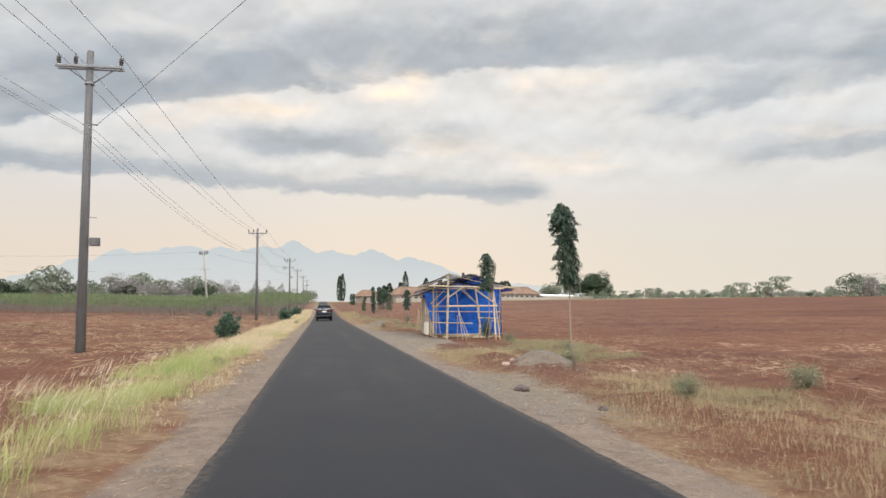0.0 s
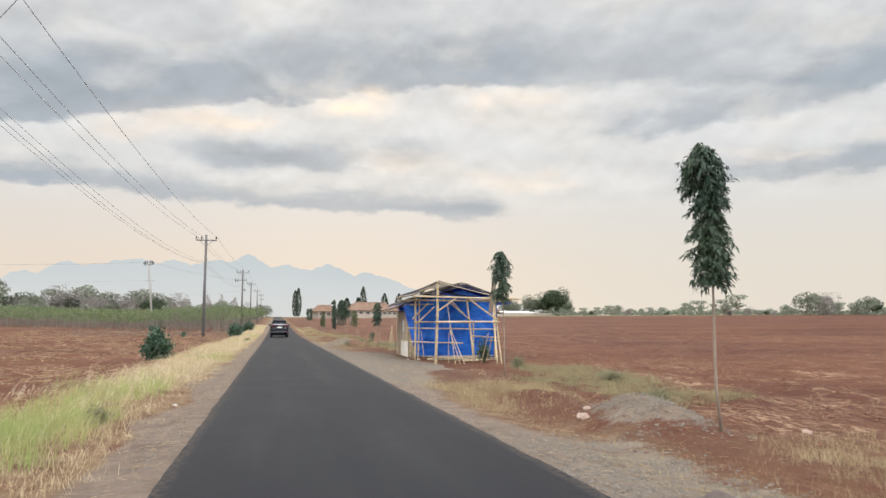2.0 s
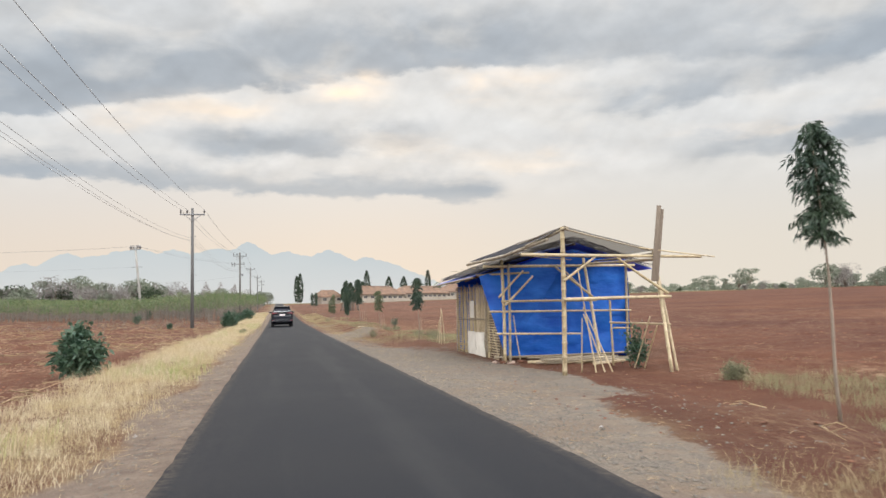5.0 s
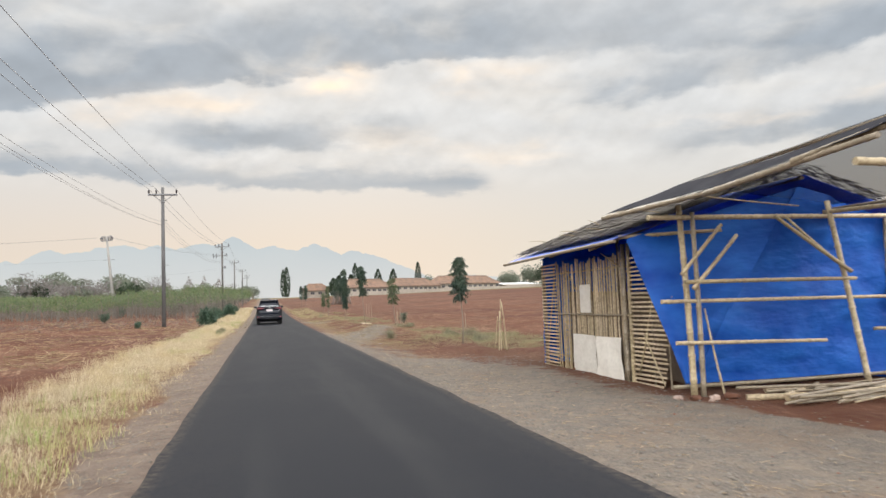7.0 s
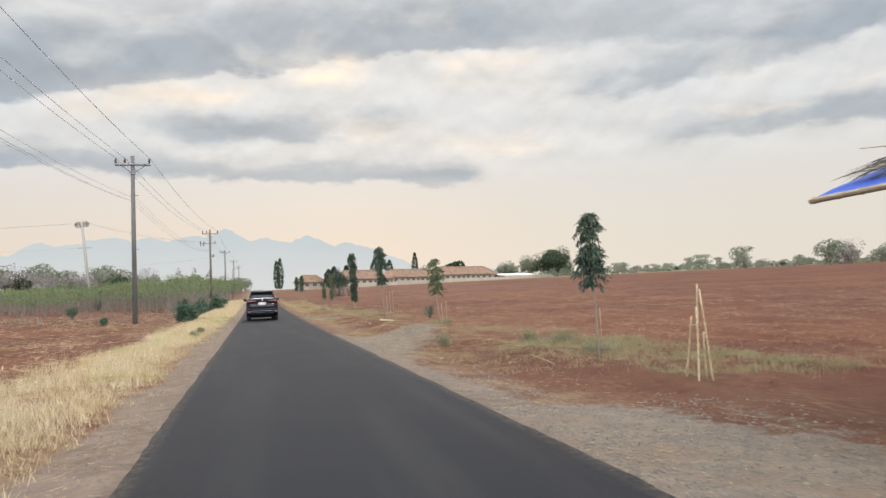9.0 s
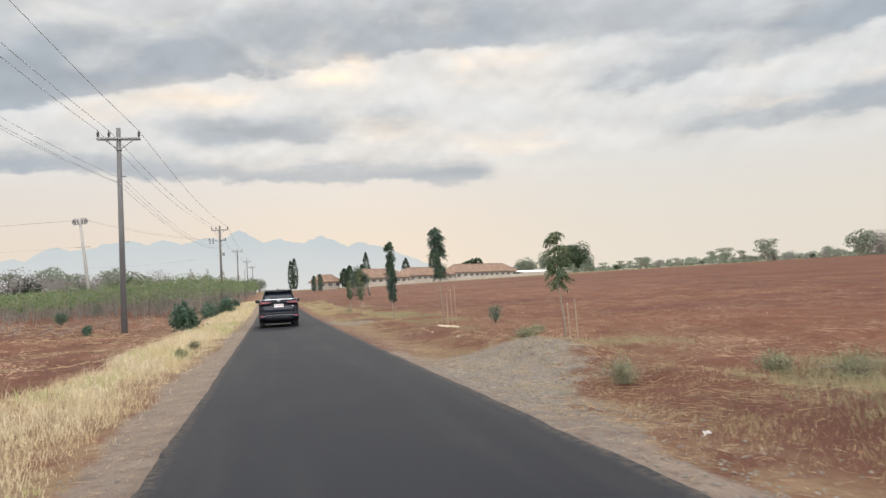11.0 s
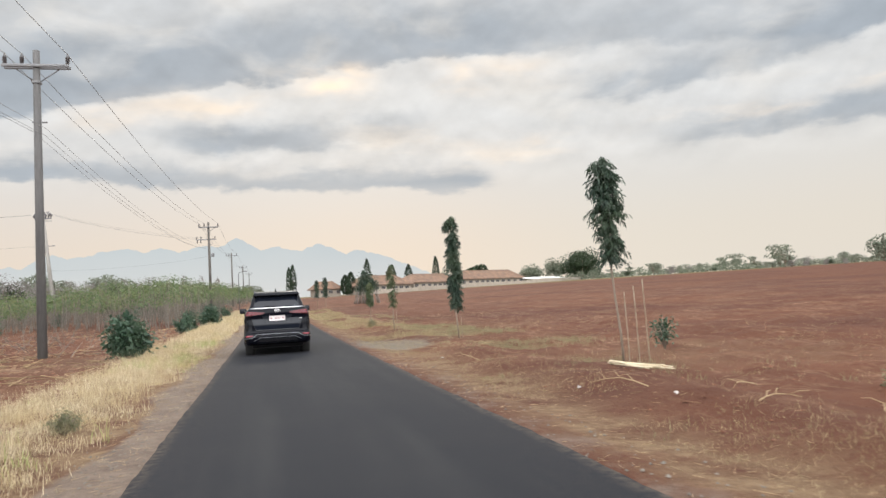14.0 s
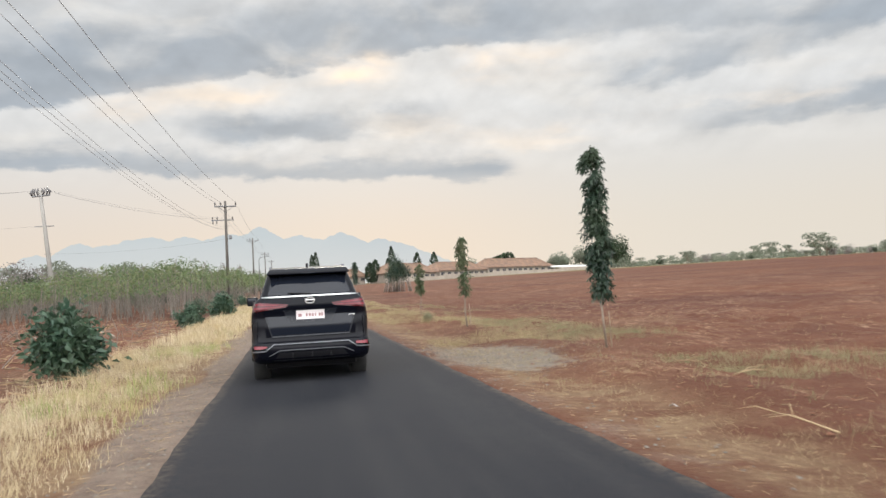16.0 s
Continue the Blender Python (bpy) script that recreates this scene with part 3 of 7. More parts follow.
# ---- the lie of the land ----
def soft_ramp(d, w):
    return w * np.logaddexp(0, np.asarray(d, dtype=float) / w)


def smooth_step(v, lo, hi):
    t = np.clip((v - lo) / np.maximum(hi - lo, 0.05), 0, 1)
    return t * t * (3 - 2 * t)


def land(x, y):
    """Height of the country: level by the road, rising gently ahead and to both sides."""
    x, y = np.asarray(x, dtype=float), np.asarray(y, dtype=float)
    ahead = 0.0165 * soft_ramp(np.minimum(y, 460) - 104, 12)
    right = 0.0115 * soft_ramp(np.minimum(x, 420) - 24, 9) * smooth_step(x, -5, 30)
    left = 0.011 * soft_ramp(np.minimum(-x, 320) - 24, 9) * smooth_step(-x, -5, 30)
    return ahead + right + left


def waves(x, y, seed, scale):
    """Cheap smooth noise from sines, about -1 to 1."""
    r = np.random.default_rng(seed)
    s = 0
    for _ in range(7):
        a, f, p = r.random() * 6.28, scale * (0.5 + 1.5 * r.random()), r.random() * 6.28
        s = s + np.sin((x * math.cos(a) + y * math.sin(a)) * f + p)
    return s / 4.2


ROAD_HALF = 1.9


def ground_z(x, y):
    x, y = np.asarray(x, dtype=float), np.asarray(y, dtype=float)
    off = np.abs(x)
    z = land(x, y) - 0.035
    z = z - 0.02 * (off < 1.7)
    z = z - 0.10 * smooth_step(off, 1.95, 3.6)
    bank = smooth_step(-x, 2.5, 3.6) * (1 - smooth_step(-x, 4.6, 6.2))
    z = z + 0.10 * bank
    field = smooth_step(off, 3.2, 6.5)
    near = 1 - smooth_step(y, 200, 330)
    yard = smooth_step(y, 30, 33) * (1 - smooth_step(y, 49, 52)) * (x > 0) * (1 - smooth_step(x, 9, 12))
    lumps = 0.06 * waves(x, y, 3, 2.2) + 0.05 * waves(x, y, 5, 5.0) + 0.03 * waves(x, y, 8, 11.0)
    z = z + lumps * field * near * (1 - 0.85 * yard)
    furrow = 0.045 * np.sin(x * 2 * math.pi / 1.1 + 0.8 * waves(x, y, 12, 0.25))
    z = z + furrow * smooth_step(off, 8, 12) * (1 - smooth_step(off, 60, 110)) * near
    z = z + 0.015 * waves(x, y, 15, 4.0) * smooth_step(off, 1.95, 2.4)
    # heap of gravel beside the road
    z = z + 0.36 * np.exp(-(((x - 4.75) / 0.72) ** 2 + ((y - 18.4) / 1.2) ** 2))
    z = z + 0.46 * np.exp(-(((x - 4.2) / 1.0) ** 2 + ((y - 65.6) / 2.2) ** 2))
    # low uneven bund of thrown-up soil along the right verge
    open_side = 1 - smooth_step(y, 24, 28) * (1 - smooth_step(y, 51, 54))
    z = z + np.exp(-((x - 4.9 - 0.5 * waves(x * 0, y, 35, 0.5)) / 0.75) ** 2) * open_side * near * (0.10 + 0.11 * np.maximum(0, waves(x, y, 36, 1.1)))
    z = z + 0.24 * np.exp(-((x - 4.3 - 0.35 * waves(x * 0, y, 37, 0.45)) / 0.72) ** 2) * smooth_step(y, 68.0, 70.5) * (1 - smooth_step(y, 86, 90)) * (0.7 + 0.3 * waves(x, y, 38, 1.3))
    z = z + 0.18 * np.exp(-(((x - 5.0) / 0.7) ** 2 + ((y - 29.5) / 2.2) ** 2))
    return z


def lines(parts):
    out = []
    for lo, hi, step in parts:
        out += list(np.arange(lo, hi - step * 0.01, step))
    out.append(parts[-1][1])
    return np.array(sorted(set(np.round(out, 4))))


gx = lines([(-4400, -1200, 800), (-1200, -400, 100), (-400, -100, 20), (-100, -36, 4), (-36, -14, 0.8), (-14, 14, 0.28), (14, 36, 0.8), (36, 100, 4), (100, 400, 20), (400, 1200, 100), (1200, 4400, 800)])
gy = lines([(-1200, -200, 250), (-200, -40, 16), (-40, -6, 2), (-6, 126, 0.36), (126, 190, 1.6), (190, 360, 8), (360, 700, 24), (700, 1500, 160), (1500, 4400, 700)])
X, Y = np.meshgrid(gx, gy)
Z = ground_z(X, Y)
nx, ny = len(gx), len(gy)
ii = (np.arange(ny - 1)[:, None] * nx + np.arange(nx - 1)[None]).ravel()
ground_me = mesh_of("ground", np.stack([X, Y, Z], -1).reshape(-1, 3), np.stack([ii, ii + 1, ii + 1 + nx, ii + nx], 1), M_GROUND, True)
xf, yf = X.ravel(), Y.ravel()
wob = waves(xf, yf, 21, 1.2)
wob2 = waves(xf, yf, 22, 0.35)
off = np.abs(xf)
shoulder = smooth_step(off, 1.8, 1.95) * (1 - smooth_step(off, 2.45 + 0.25 * wob, 3.1 + 0.4 * wob))
yard_w = smooth_step(yf, 24.5, 27.5) * (1 - smooth_step(yf, 49.5, 52)) * smooth_step(xf, 1.8, 2.0) * (1 - smooth_step(xf, 4.4 + 0.6 * smooth_step(yf, 28, 35), 5.6 + 0.8 * wob))
yard_w = yard_w * (1 - 0.75 * smooth_step(xf - 0.16 * (yf - 27), 2.9, 3.6) * (1 - smooth_step(yf, 31, 35)))
heap = np.exp(-(((xf - 4.7) / 0.8) ** 2 + ((yf - 18.3) / 1.4) ** 2)) + 0.62 * smooth_step(yf, 8, 12) * (1 - smooth_step(yf, 16.5, 19)) * smooth_step(xf, 1.8, 1.95) * (1 - smooth_step(xf, 3.4, 4.3)) + 1.0 * np.exp(-(((xf - 3.8) / 1.15) ** 2 + ((yf - 65.2) / 2.4) ** 2)) + 0.8 * np.exp(-(((xf - 2.7) / 0.9) ** 2 + ((yf - 62.8) / 3.6) ** 2)) + 1.25 * np.exp(-(((xf - 3.3) / 1.2) ** 2 + ((yf - 91.0) / 2.8) ** 2))
gravel = np.clip(np.maximum(shoulder * np.where(xf > 0, 0.40 - 0.22 * smooth_step(yf, 67, 72), 0.36), np.maximum(yard_w * (0.95 - 0.55 * smooth_step(wob2, 0.05, 0.5) * smooth_step(xf, 3.4, 4.4)), heap)), 0, 1)
straw = smooth_step(off, 2.0, 2.5) * (1 - smooth_step(off, 3.3 + 0.6 * wob, 5.2 + wob)) * 0.95
straw = straw * np.where(xf > 0, 0.9 * (1 - smooth_step(xf, 3.0 + 0.4 * wob, 4.0 + 0.5 * wob)), 1.0)
straw = np.maximum(straw, 0.3 * smooth_step(off, 3, 6) * (1 - smooth_step(off, 10, 13)) * smooth_step(wob2, 0.1, 0.8))
green = smooth_step(yf, 330, 520) * 0.75
dirt_w = smooth_step(off, 1.7, 1.9) * (1 - smooth_step(off, 2.35 + 0.2 * wob, 3.0 + 0.4 * wob)) * np.where(xf < 0, 0.95, 0.8 - 0.4 * smooth_step(yf, 67, 72))
litter = smooth_step(off, 3, 5) * (1 - smooth_step(off, 40, 90)) * np.where(xf < 0, 1.6, 0.5 + 0.9 * (1 - smooth_step(yf, 28, 40)) * smooth_step(xf, 5.5, 8) + 0.4 * smooth_step(yf, 50, 70))
for key, val in (("gravel", gravel), ("straw", straw), ("green", green), ("litter", litter), ("dirt", dirt_w)):
    at_ = ground_me.attributes.new(key, "FLOAT", "POINT")
    at_.data.foreach_set("value", val.astype(np.float32))
ground = new("ground", ground_me)
tagged(ground, "red ploughed soil with straw litter, gravel shoulders and dry verges", "ground", kind="structure")

# road: a thin slab with ragged edges
ry = lines([(-60, -6, 2), (-6, 126, 0.22), (126, 430, 3)])
cols = [-1, -0.985, -0.9, -0.5, 0, 0.5, 0.9, 0.985, 1]
eL = ROAD_HALF + 0.018 * waves(ry, ry * 0, 31, 1.6) + 0.016 * waves(ry, ry * 0, 33, 9.0)
eR = ROAD_HALF + 0.018 * waves(ry, ry * 0, 41, 1.6) + 0.016 * waves(ry, ry * 0, 43, 9.0)
rv, edge = [], []
for c in cols:
    half = eL if c < 0 else eR
    zz = land(c * half, ry) + 0.02 * (1 - c * c) + 0.004
    if abs(c) == 1:
        zz = zz - 0.07
    rv.append(np.stack([c * half, ry, zz], 1))
    edge.append(np.full(len(ry), 1.0 if abs(c) > 0.98 else (0.08 if abs(c) > 0.8 else 0.0)))
rv = np.stack(rv, 1)
k_ = len(cols)
ii = (np.arange(len(ry) - 1)[:, None] * k_ + np.arange(k_ - 1)[None]).ravel()
road_me = mesh_of("road", rv.reshape(-1, 3), np.stack([ii, ii + 1, ii + 1 + k_, ii + k_], 1), M_ROAD, True)
at_ = road_me.attributes.new("edge", "FLOAT", "POINT")
at_.data.foreach_set("value", np.stack(edge, 1).ravel().astype(np.float32))
road = new("road", road_me)
tagged(road, "narrow dark grey asphalt road with ragged gravelly edges", "road", kind="structure")

# distant range
azs = np.arange(-40, 60, 0.12)
PEAKS = [(-16.6, 3.55, 0.33), (-14.1, 4.35, 0.45), (-12.4, 4.22, 0.30), (-11.0, 4.45, 0.30), (-9.8, 4.62, 0.22), (-7.4, 4.6, 0.28), (-4.3, 4.72, 0.26), (-2.1, 5.22, 0.62), (0.8, 4.45, 0.26), (3.8, 4.58, 0.42), (6.7, 3.98, 0.30), (-20, 2.35, 0.22), (15, 1.9, 0.12)]
ridge = np.full(len(azs), 0.3)
for pa, pe, ps in PEAKS:
    ridge = np.maximum(ridge, pe - ps * np.abs(azs - pa) ** 1.15)
ridge = ridge + 0.06 * waves(azs, azs * 0, 51, 2.4) + 0.06 * waves(azs, azs * 0, 52, 7.0) + 0.032 * waves(azs, azs * 0, 53, 17.0)
mv = []
for rr, ff in ((3900, 0.0), (3960, 0.45), (4050, 0.85), (4100, 1.0), (4250, 0.6)):
    a = np.radians(azs)
    mv.append(np.stack([rr * np.sin(a), rr * np.cos(a), -60 + (np.tan(np.radians(ridge)) * rr + 61.4) * ff], 1))
mv = np.stack(mv, 1)
ii = (np.arange(len(azs) - 1)[:, None] * 5 + np.arange(4)[None]).ravel()
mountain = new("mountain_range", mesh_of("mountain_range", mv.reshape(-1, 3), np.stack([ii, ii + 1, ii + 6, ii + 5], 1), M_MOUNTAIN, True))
tagged(mountain, "pale blue hazy mountain range on the horizon", "mountain", kind="structure")


# ---- bamboo hut ----
ZG = -0.16


def sheet_mesh(name, corner, mat, nu=14, nv=10, sag=0.0, ripple=0.03, thick=0.006, seed=1):
    """A cloth between four corners (a, b, c, d in turn), sagging and rippled, with thickness."""
    a, b, c, d = [np.array(p, dtype=float) for p in corner]
    u, v = np.meshgrid(np.linspace(0, 1, nu), np.linspace(0, 1, nv))
    p = ((1 - u) * (1 - v))[..., None] * a + (u * (1 - v))[..., None] * b + (u * v)[..., None] * c + ((1 - u) * v)[..., None] * d
    nrm = np.cross(b - a, d - a)
    nrm /= np.linalg.norm(nrm)
    p[..., 2] -= sag * (4 * u * (1 - u)) * (4 * v * (1 - v))
    p += (ripple * waves(u * 6, v * 6, seed, 1.2) + 0.4 * ripple * waves(u * 6, v * 6, seed + 1, 3.0))[..., None] * nrm
    top, bot = p.reshape(-1, 3), (p - nrm * thick).reshape(-1, 3)
    n = nu * nv
    i = (np.arange(nv - 1)[:, None] * nu + np.arange(nu - 1)[None]).ravel()
    f = np.stack([i, i + 1, i + 1 + nu, i + nu], 1)
    return mesh_of(name, np.concatenate([top, bot]), np.concatenate([f, f[:, ::-1] + n]), mat, True)


def build_hut():
    hut = thing("bamboo_hut", (0, 0, 0), "roadside bamboo hut with blue tarpaulin walls and grey thatch", "hut")

    def pole(name, a, b, r=0.045, mat=M_BAMBOO, bend=0.02):
        return bamboo(name, a, b, r * 0.88, mat, hut, bend)

    # posts
    pole("post", (5.25, 41.0, ZG), (5.31, 41.25, 2.72), 0.055)
    pole("post", (5.39, 40.98, ZG), (5.47, 41.15, 2.6), 0.045, M_BAMBOO_GREY)
    pole("post", (5.30, 36.72, ZG), (5.40, 36.82, 3.16), 0.062)
    pole("post", (7.86, 40.5, ZG), (7.58, 40.8, 2.72), 0.05)
    pole("post", (7.72, 36.40, ZG), (7.66, 36.9, 2.62), 0.046)
    pole("post", (7.98, 36.62, ZG), (7.74, 36.95, 2.30), 0.034)
    pole("post", (9.05, 41.25, ZG), (9.12, 41.3, 2.5), 0.045, M_BAMBOO_GREY)
    pole("post", (7.35, 38.6, ZG), (7.36, 38.7, 1.5), 0.032)
    pole("post", (5.52, 47.52, ZG), (5.62, 47.85, 2.15), 0.04, M_BAMBOO_GREY)
    pole("post", (5.40, 43.32, ZG), (5.42, 43.36, 2.3), 0.055, M_BAMBOO_GREY)
    pole("post", (5.42, 43.16, ZG), (5.44, 43.2, 2.3), 0.045, M_BAMBOO)
    pole("post", (9.3, 47.6, ZG), (9.3, 47.6, 2.4), 0.05, M_BAMBOO_GREY)
    pole("post", (7.5, 47.7, ZG), (7.5, 47.7, 3.1), 0.05, M_BAMBOO_GREY)
    # beams and rails of the open bay
    pole("beam", (4.75, 41.18, 2.53), (9.3, 41.13, 2.52), 0.045)
    pole("beam", (4.38, 36.72, 2.54), (8.75, 36.68, 2.46), 0.042)
    pole("beam", (4.85, 42.35, 2.34), (6.2, 41.5, 2.36), 0.035)
    pole("beam", (7.7, 36.9, 2.42), (7.6, 40.9, 2.56), 0.042)
    pole("rail", (5.30, 36.66, 1.53), (7.85, 36.52, 1.55), 0.045)
    pole("rail", (5.2, 40.98, 1.55), (7.85, 40.62, 1.52), 0.036)
    pole("rail", (4.85, 41.1, 1.27), (9.1, 41.05, 1.22), 0.034)
    pole("rail", (5.0, 41.0, 0.66), (7.45, 40.85, 0.60), 0.034)
    pole("rail", (5.0, 41.18, 0.0), (9.2, 41.1, 0.02), 0.034, M_BAMBOO_GREY)
    pole("rail", (7.25, 38.5, 0.95), (7.9, 36.7, 0.92), 0.03)
    pole("rail", (8.55, 41.1, 0.72), (9.2, 41.0, 0.70), 0.03)
    # braces
    pole("brace", (5.3, 40.95, 1.45), (6.15, 41.05, 2.24), 0.036)
    pole("brace", (5.1, 40.92, 1.66), (5.86, 41.0, 2.40), 0.034)
    pole("brace", (7.62, 40.6, 1.7), (6.95, 40.95, 2.5), 0.026)
    pole("brace", (7.72, 40.55, 1.62), (6.75, 40.95, 2.52), 0.034)
    pole("brace", (5.36, 36.7, 1.95), (6.15, 36.72, 2.5), 0.034)
    pole("brace", (7.8, 36.55, 1.62), (6.65, 36.72, 2.46), 0.036)
    # loose sticks leaning on the side
    for a, b in (((6.15, 36.95, ZG), (5.85, 37.1, 2.25)), ((6.35, 36.9, ZG), (5.95, 37.1, 1.2)), ((6.5, 36.8, ZG), (5.95, 37.1, 1.35)), ((5.95, 37.3, ZG), (5.92, 37.1, 1.1)), ((5.66, 40.85, ZG), (5.56, 41.1, 1.15)), ((7.4, 37.6, ZG), (7.5, 36.9, 1.1)), ((7.55, 37.4, ZG), (7.62, 36.8, 0.9))):
        pole("leaning_stick", a, b, 0.018, M_BAMBOO, 0.01)
    for dx, wd, hi in ((0.0, 0.10, 3.64), (0.10, 0.07, 3.56)):
        tall = box((wd, 0.03, hi - 1.9), (0, 0, 0), 0.006)
        mid = (1.9 + hi) / 2
        bmesh.ops.transform(tall, matrix=look((7.58 + dx, 36.6 + dx * 0.3, mid), (7.70 + dx, 36.58 + dx * 0.3, mid + 1)) @ pose(0, 0, 0, 0, 0, 90), verts=tall.verts)
        part("plank", tall, M_PLANK, hut, "dark upright plank")
    # slatted front wall
    x0 = 5.44
    for i in range(30):
        z = ZG + 0.03 + i * 0.077
        b = box((0.012, 0.86, 0.034), (x0 + random.uniform(-0.01, 0.01), 47.05, z), 0, (random.uniform(-0.8, 0.8), 0, 0))
        part("slat", b, M_LATH, hut, smooth=False)
    for i in range(29):
        z = ZG + 0.03 + i * 0.077
        left = 42.15 - 0.5 * min(1, z / 2.2) + random.uniform(-0.05, 0.05) - 0.2
        left = max(left + 0.14, 41.7 + 0.55 * smooth_step(z, 1.2, 2.1))
        b = box((0.012, 43.12 - left, 0.034), (x0 - 0.02 + random.uniform(-0.01, 0.01), (43.12 + left) / 2, z), 0, (random.uniform(-0.8, 0.8), 0, 0))
        part("slat", b, M_LATH, hut, smooth=False)
    y = 43.45
    while y < 46.62:
        top = 2.08 + random.uniform(-0.05, 0.1)
        b = box((0.014, random.uniform(0.040, 0.062), top - ZG), (x0 + random.uniform(-0.012, 0.012), y, (top + ZG) / 2), 0, (random.uniform(-1.2, 1.2), 0, 0))
        part("lath", b, M_LATH if random.random() < 0.7 else M_BAMBOO, hut, smooth=False)
        y += random.uniform(0.088, 0.125)
    for z in (0.12, 1.02, 1.9):
        pole("wall_rail", (x0 + (-0.03 if z == 1.02 else 0.05), 43.2, z), (x0 + (-0.03 if z == 1.02 else 0.06), 46.7 if z == 1.02 else 47.5, z), 0.02, M_BAMBOO_GREY, 0.005)
    for y in (42.0, 42.5, 46.75, 47.3):
        pole("wall_strut", (x0 + 0.03, y, ZG), (x0 + 0.03, y + 0.05, 2.1), 0.016, M_BAMBOO_GREY, 0.005)
    # diagonal canes tied across the laths
    for a, b in (((5.47, 42.25, 1.75), (5.45, 42.75, 0.6)), ((5.40, 42.7, 0.72), (5.41, 42.1, -0.1)), ((5.40, 42.55, 0.75), (5.41, 42.95, 0.0)), ((5.50, 46.9, 1.7), (5.48, 47.35, 0.2)), ((5.52, 43.3, 1.75), (5.3, 44.0, 2.18)), ((5.46, 46.1, 2.0), (5.47, 45.0, 0.9))):
        pole("wall_brace", a, b, 0.015, M_BAMBOO, 0.004)
    # dark matting hung inside
    part("woven_mat", sheet_mesh("woven_mat", [(6.1, 47.4, ZG), (6.0, 42.3, ZG), (6.0, 42.5, 1.42), (6.1, 47.4, 1.5)], M_MAT, 14, 8, 0, 0.02, 0.006, 59), None, hut, "brown woven bamboo mat")
    # cream sheets pinned along the foot of the wall
    part("sheet", sheet_mesh("sheet", [(5.40, 45.72, -0.14), (5.39, 44.58, -0.20), (5.38, 44.57, 0.62), (5.40, 45.7, 0.62)], M_SHEET, 12, 8, 0, 0.018, 0.004, 61), None, hut, "cream cloth sheet")
    part("sheet", sheet_mesh("sheet", [(5.38, 44.57, -0.17), (5.38, 43.47, -0.2), (5.37, 43.5, 0.62), (5.38, 44.55, 0.61)], M_SHEET, 12, 8, 0, 0.018, 0.004, 66), None, hut, "cream cloth sheet")
    part("card", box((0.012, 0.50, 0.56), (5.40, 45.02, 1.34), 0.003), M_SHEET, hut, "pale card on the laths")
    # tarpaulin walls
    part("tarpaulin", sheet_mesh("tarpaulin", [(5.42, 41.42, 0.0), (9.15, 41.4, 0.0), (9.2, 41.34, 2.5), (7.5, 41.36, 3.02)], M_TARP, 44, 30, 0, 0.085, 0.006, 71), None, hut)
    part("tarpaulin", sheet_mesh("tarpaulin", [(5.40, 41.44, 0.0), (5.46, 41.43, 0.02), (7.55, 41.38, 3.04), (4.9, 42.2, 2.3)], M_TARP, 18, 20, 0, 0.04, 0.006, 74), None, hut)
    part("tarpaulin", sheet_mesh("tarpaulin", [(9.2, 41.4, ZG), (9.3, 47.62, ZG), (9.3, 47.62, 2.62), (9.2, 41.35, 2.62)], M_TARP, 20, 12, 0, 0.03, 0.006, 77), None, hut)
    part("tarpaulin", sheet_mesh("tarpaulin", [(9.3, 47.62, ZG), (5.6, 47.7, ZG), (5.6, 47.8, 2.3), (9.3, 47.6, 2.42)], M_TARP, 16, 12, 0, 0.03, 0.006, 79), None, hut)
    part("tarpaulin", sheet_mesh("tarpaulin", [(9.5, 47.64, 2.34), (5.5, 47.74, 2.26), (7.2, 47.74, 3.08), (7.8, 47.70, 3.08)], M_TARP, 12, 6, 0, 0.01, 0.006, 80), None, hut)
    part("tarpaulin", sheet_mesh("tarpaulin", [(5.50, 47.66, -0.2), (5.46, 47.5, -0.2), (5.46, 47.5, 0.7), (5.50, 47.62, 0.9)], M_TARP, 4, 9, 0, 0.02, 0.006, 81), None, hut, "blue tarpaulin scrap at the corner")
    # main roof: blue sheet below, thatch above
    E0, E1, R0, R1 = (4.78, 48.15, 2.22), (4.72, 42.3, 2.30), (7.5, 41.15, 3.20), (7.5, 48.4, 3.12)
    B0, B1 = (9.9, 41.2, 2.42), (9.9, 48.4, 2.40)
    part("roof_sheet", sheet_mesh("roof_sheet", [E0, E1, R0, R1], M_TARP_PALE, 22, 10, 0.03, 0.02, 0.008, 83), None, hut, "blue sheet under the thatch")
    part("roof_sheet", sheet_mesh("roof_sheet", [R1, R0, B0, B1], M_TARP_PALE, 22, 10, 0.03, 0.02, 0.008, 85), None, hut, "blue sheet under the thatch")

    def thatch(a, b, c, d, n, seed):
        r = np.random.default_rng(seed)
        a, b, c, d = [np.array(q, dtype=float) for q in (a, b, c, d)]
        u, v = r.random(n)[:, None], r.random(n)[:, None] ** 0.9
        p = (1 - u) * (1 - v) * a + u * (1 - v) * b + u * v * c + (1 - u) * v * d
        p[:, 2] += 0.01 + 0.06 * r.random(n)
        down = (a - d) / np.linalg.norm(a - d)
        along = (b - a) / np.linalg.norm(b - a)
        w = down + along * r.normal(0, 0.35, (n, 1)) + np.array([0, 0, 1.0]) * r.normal(0.04, 0.07, (n, 1))
        nrm = np.tile(np.cross(along, down), (n, 1)) + r.normal(0, 0.3, (n, 3))
        return leaves_mesh("thatch", p, w, r.uniform(0.18, 0.46, n), r.uniform(0.011, 0.027, n), M_THATCH, 0.03, nrm)

    def lift(q, s):
        return (q[0] + s, q[1] + (-0.22 if q[1] > 45 else 0.1), q[2] + 0.07 + s * 0.33)
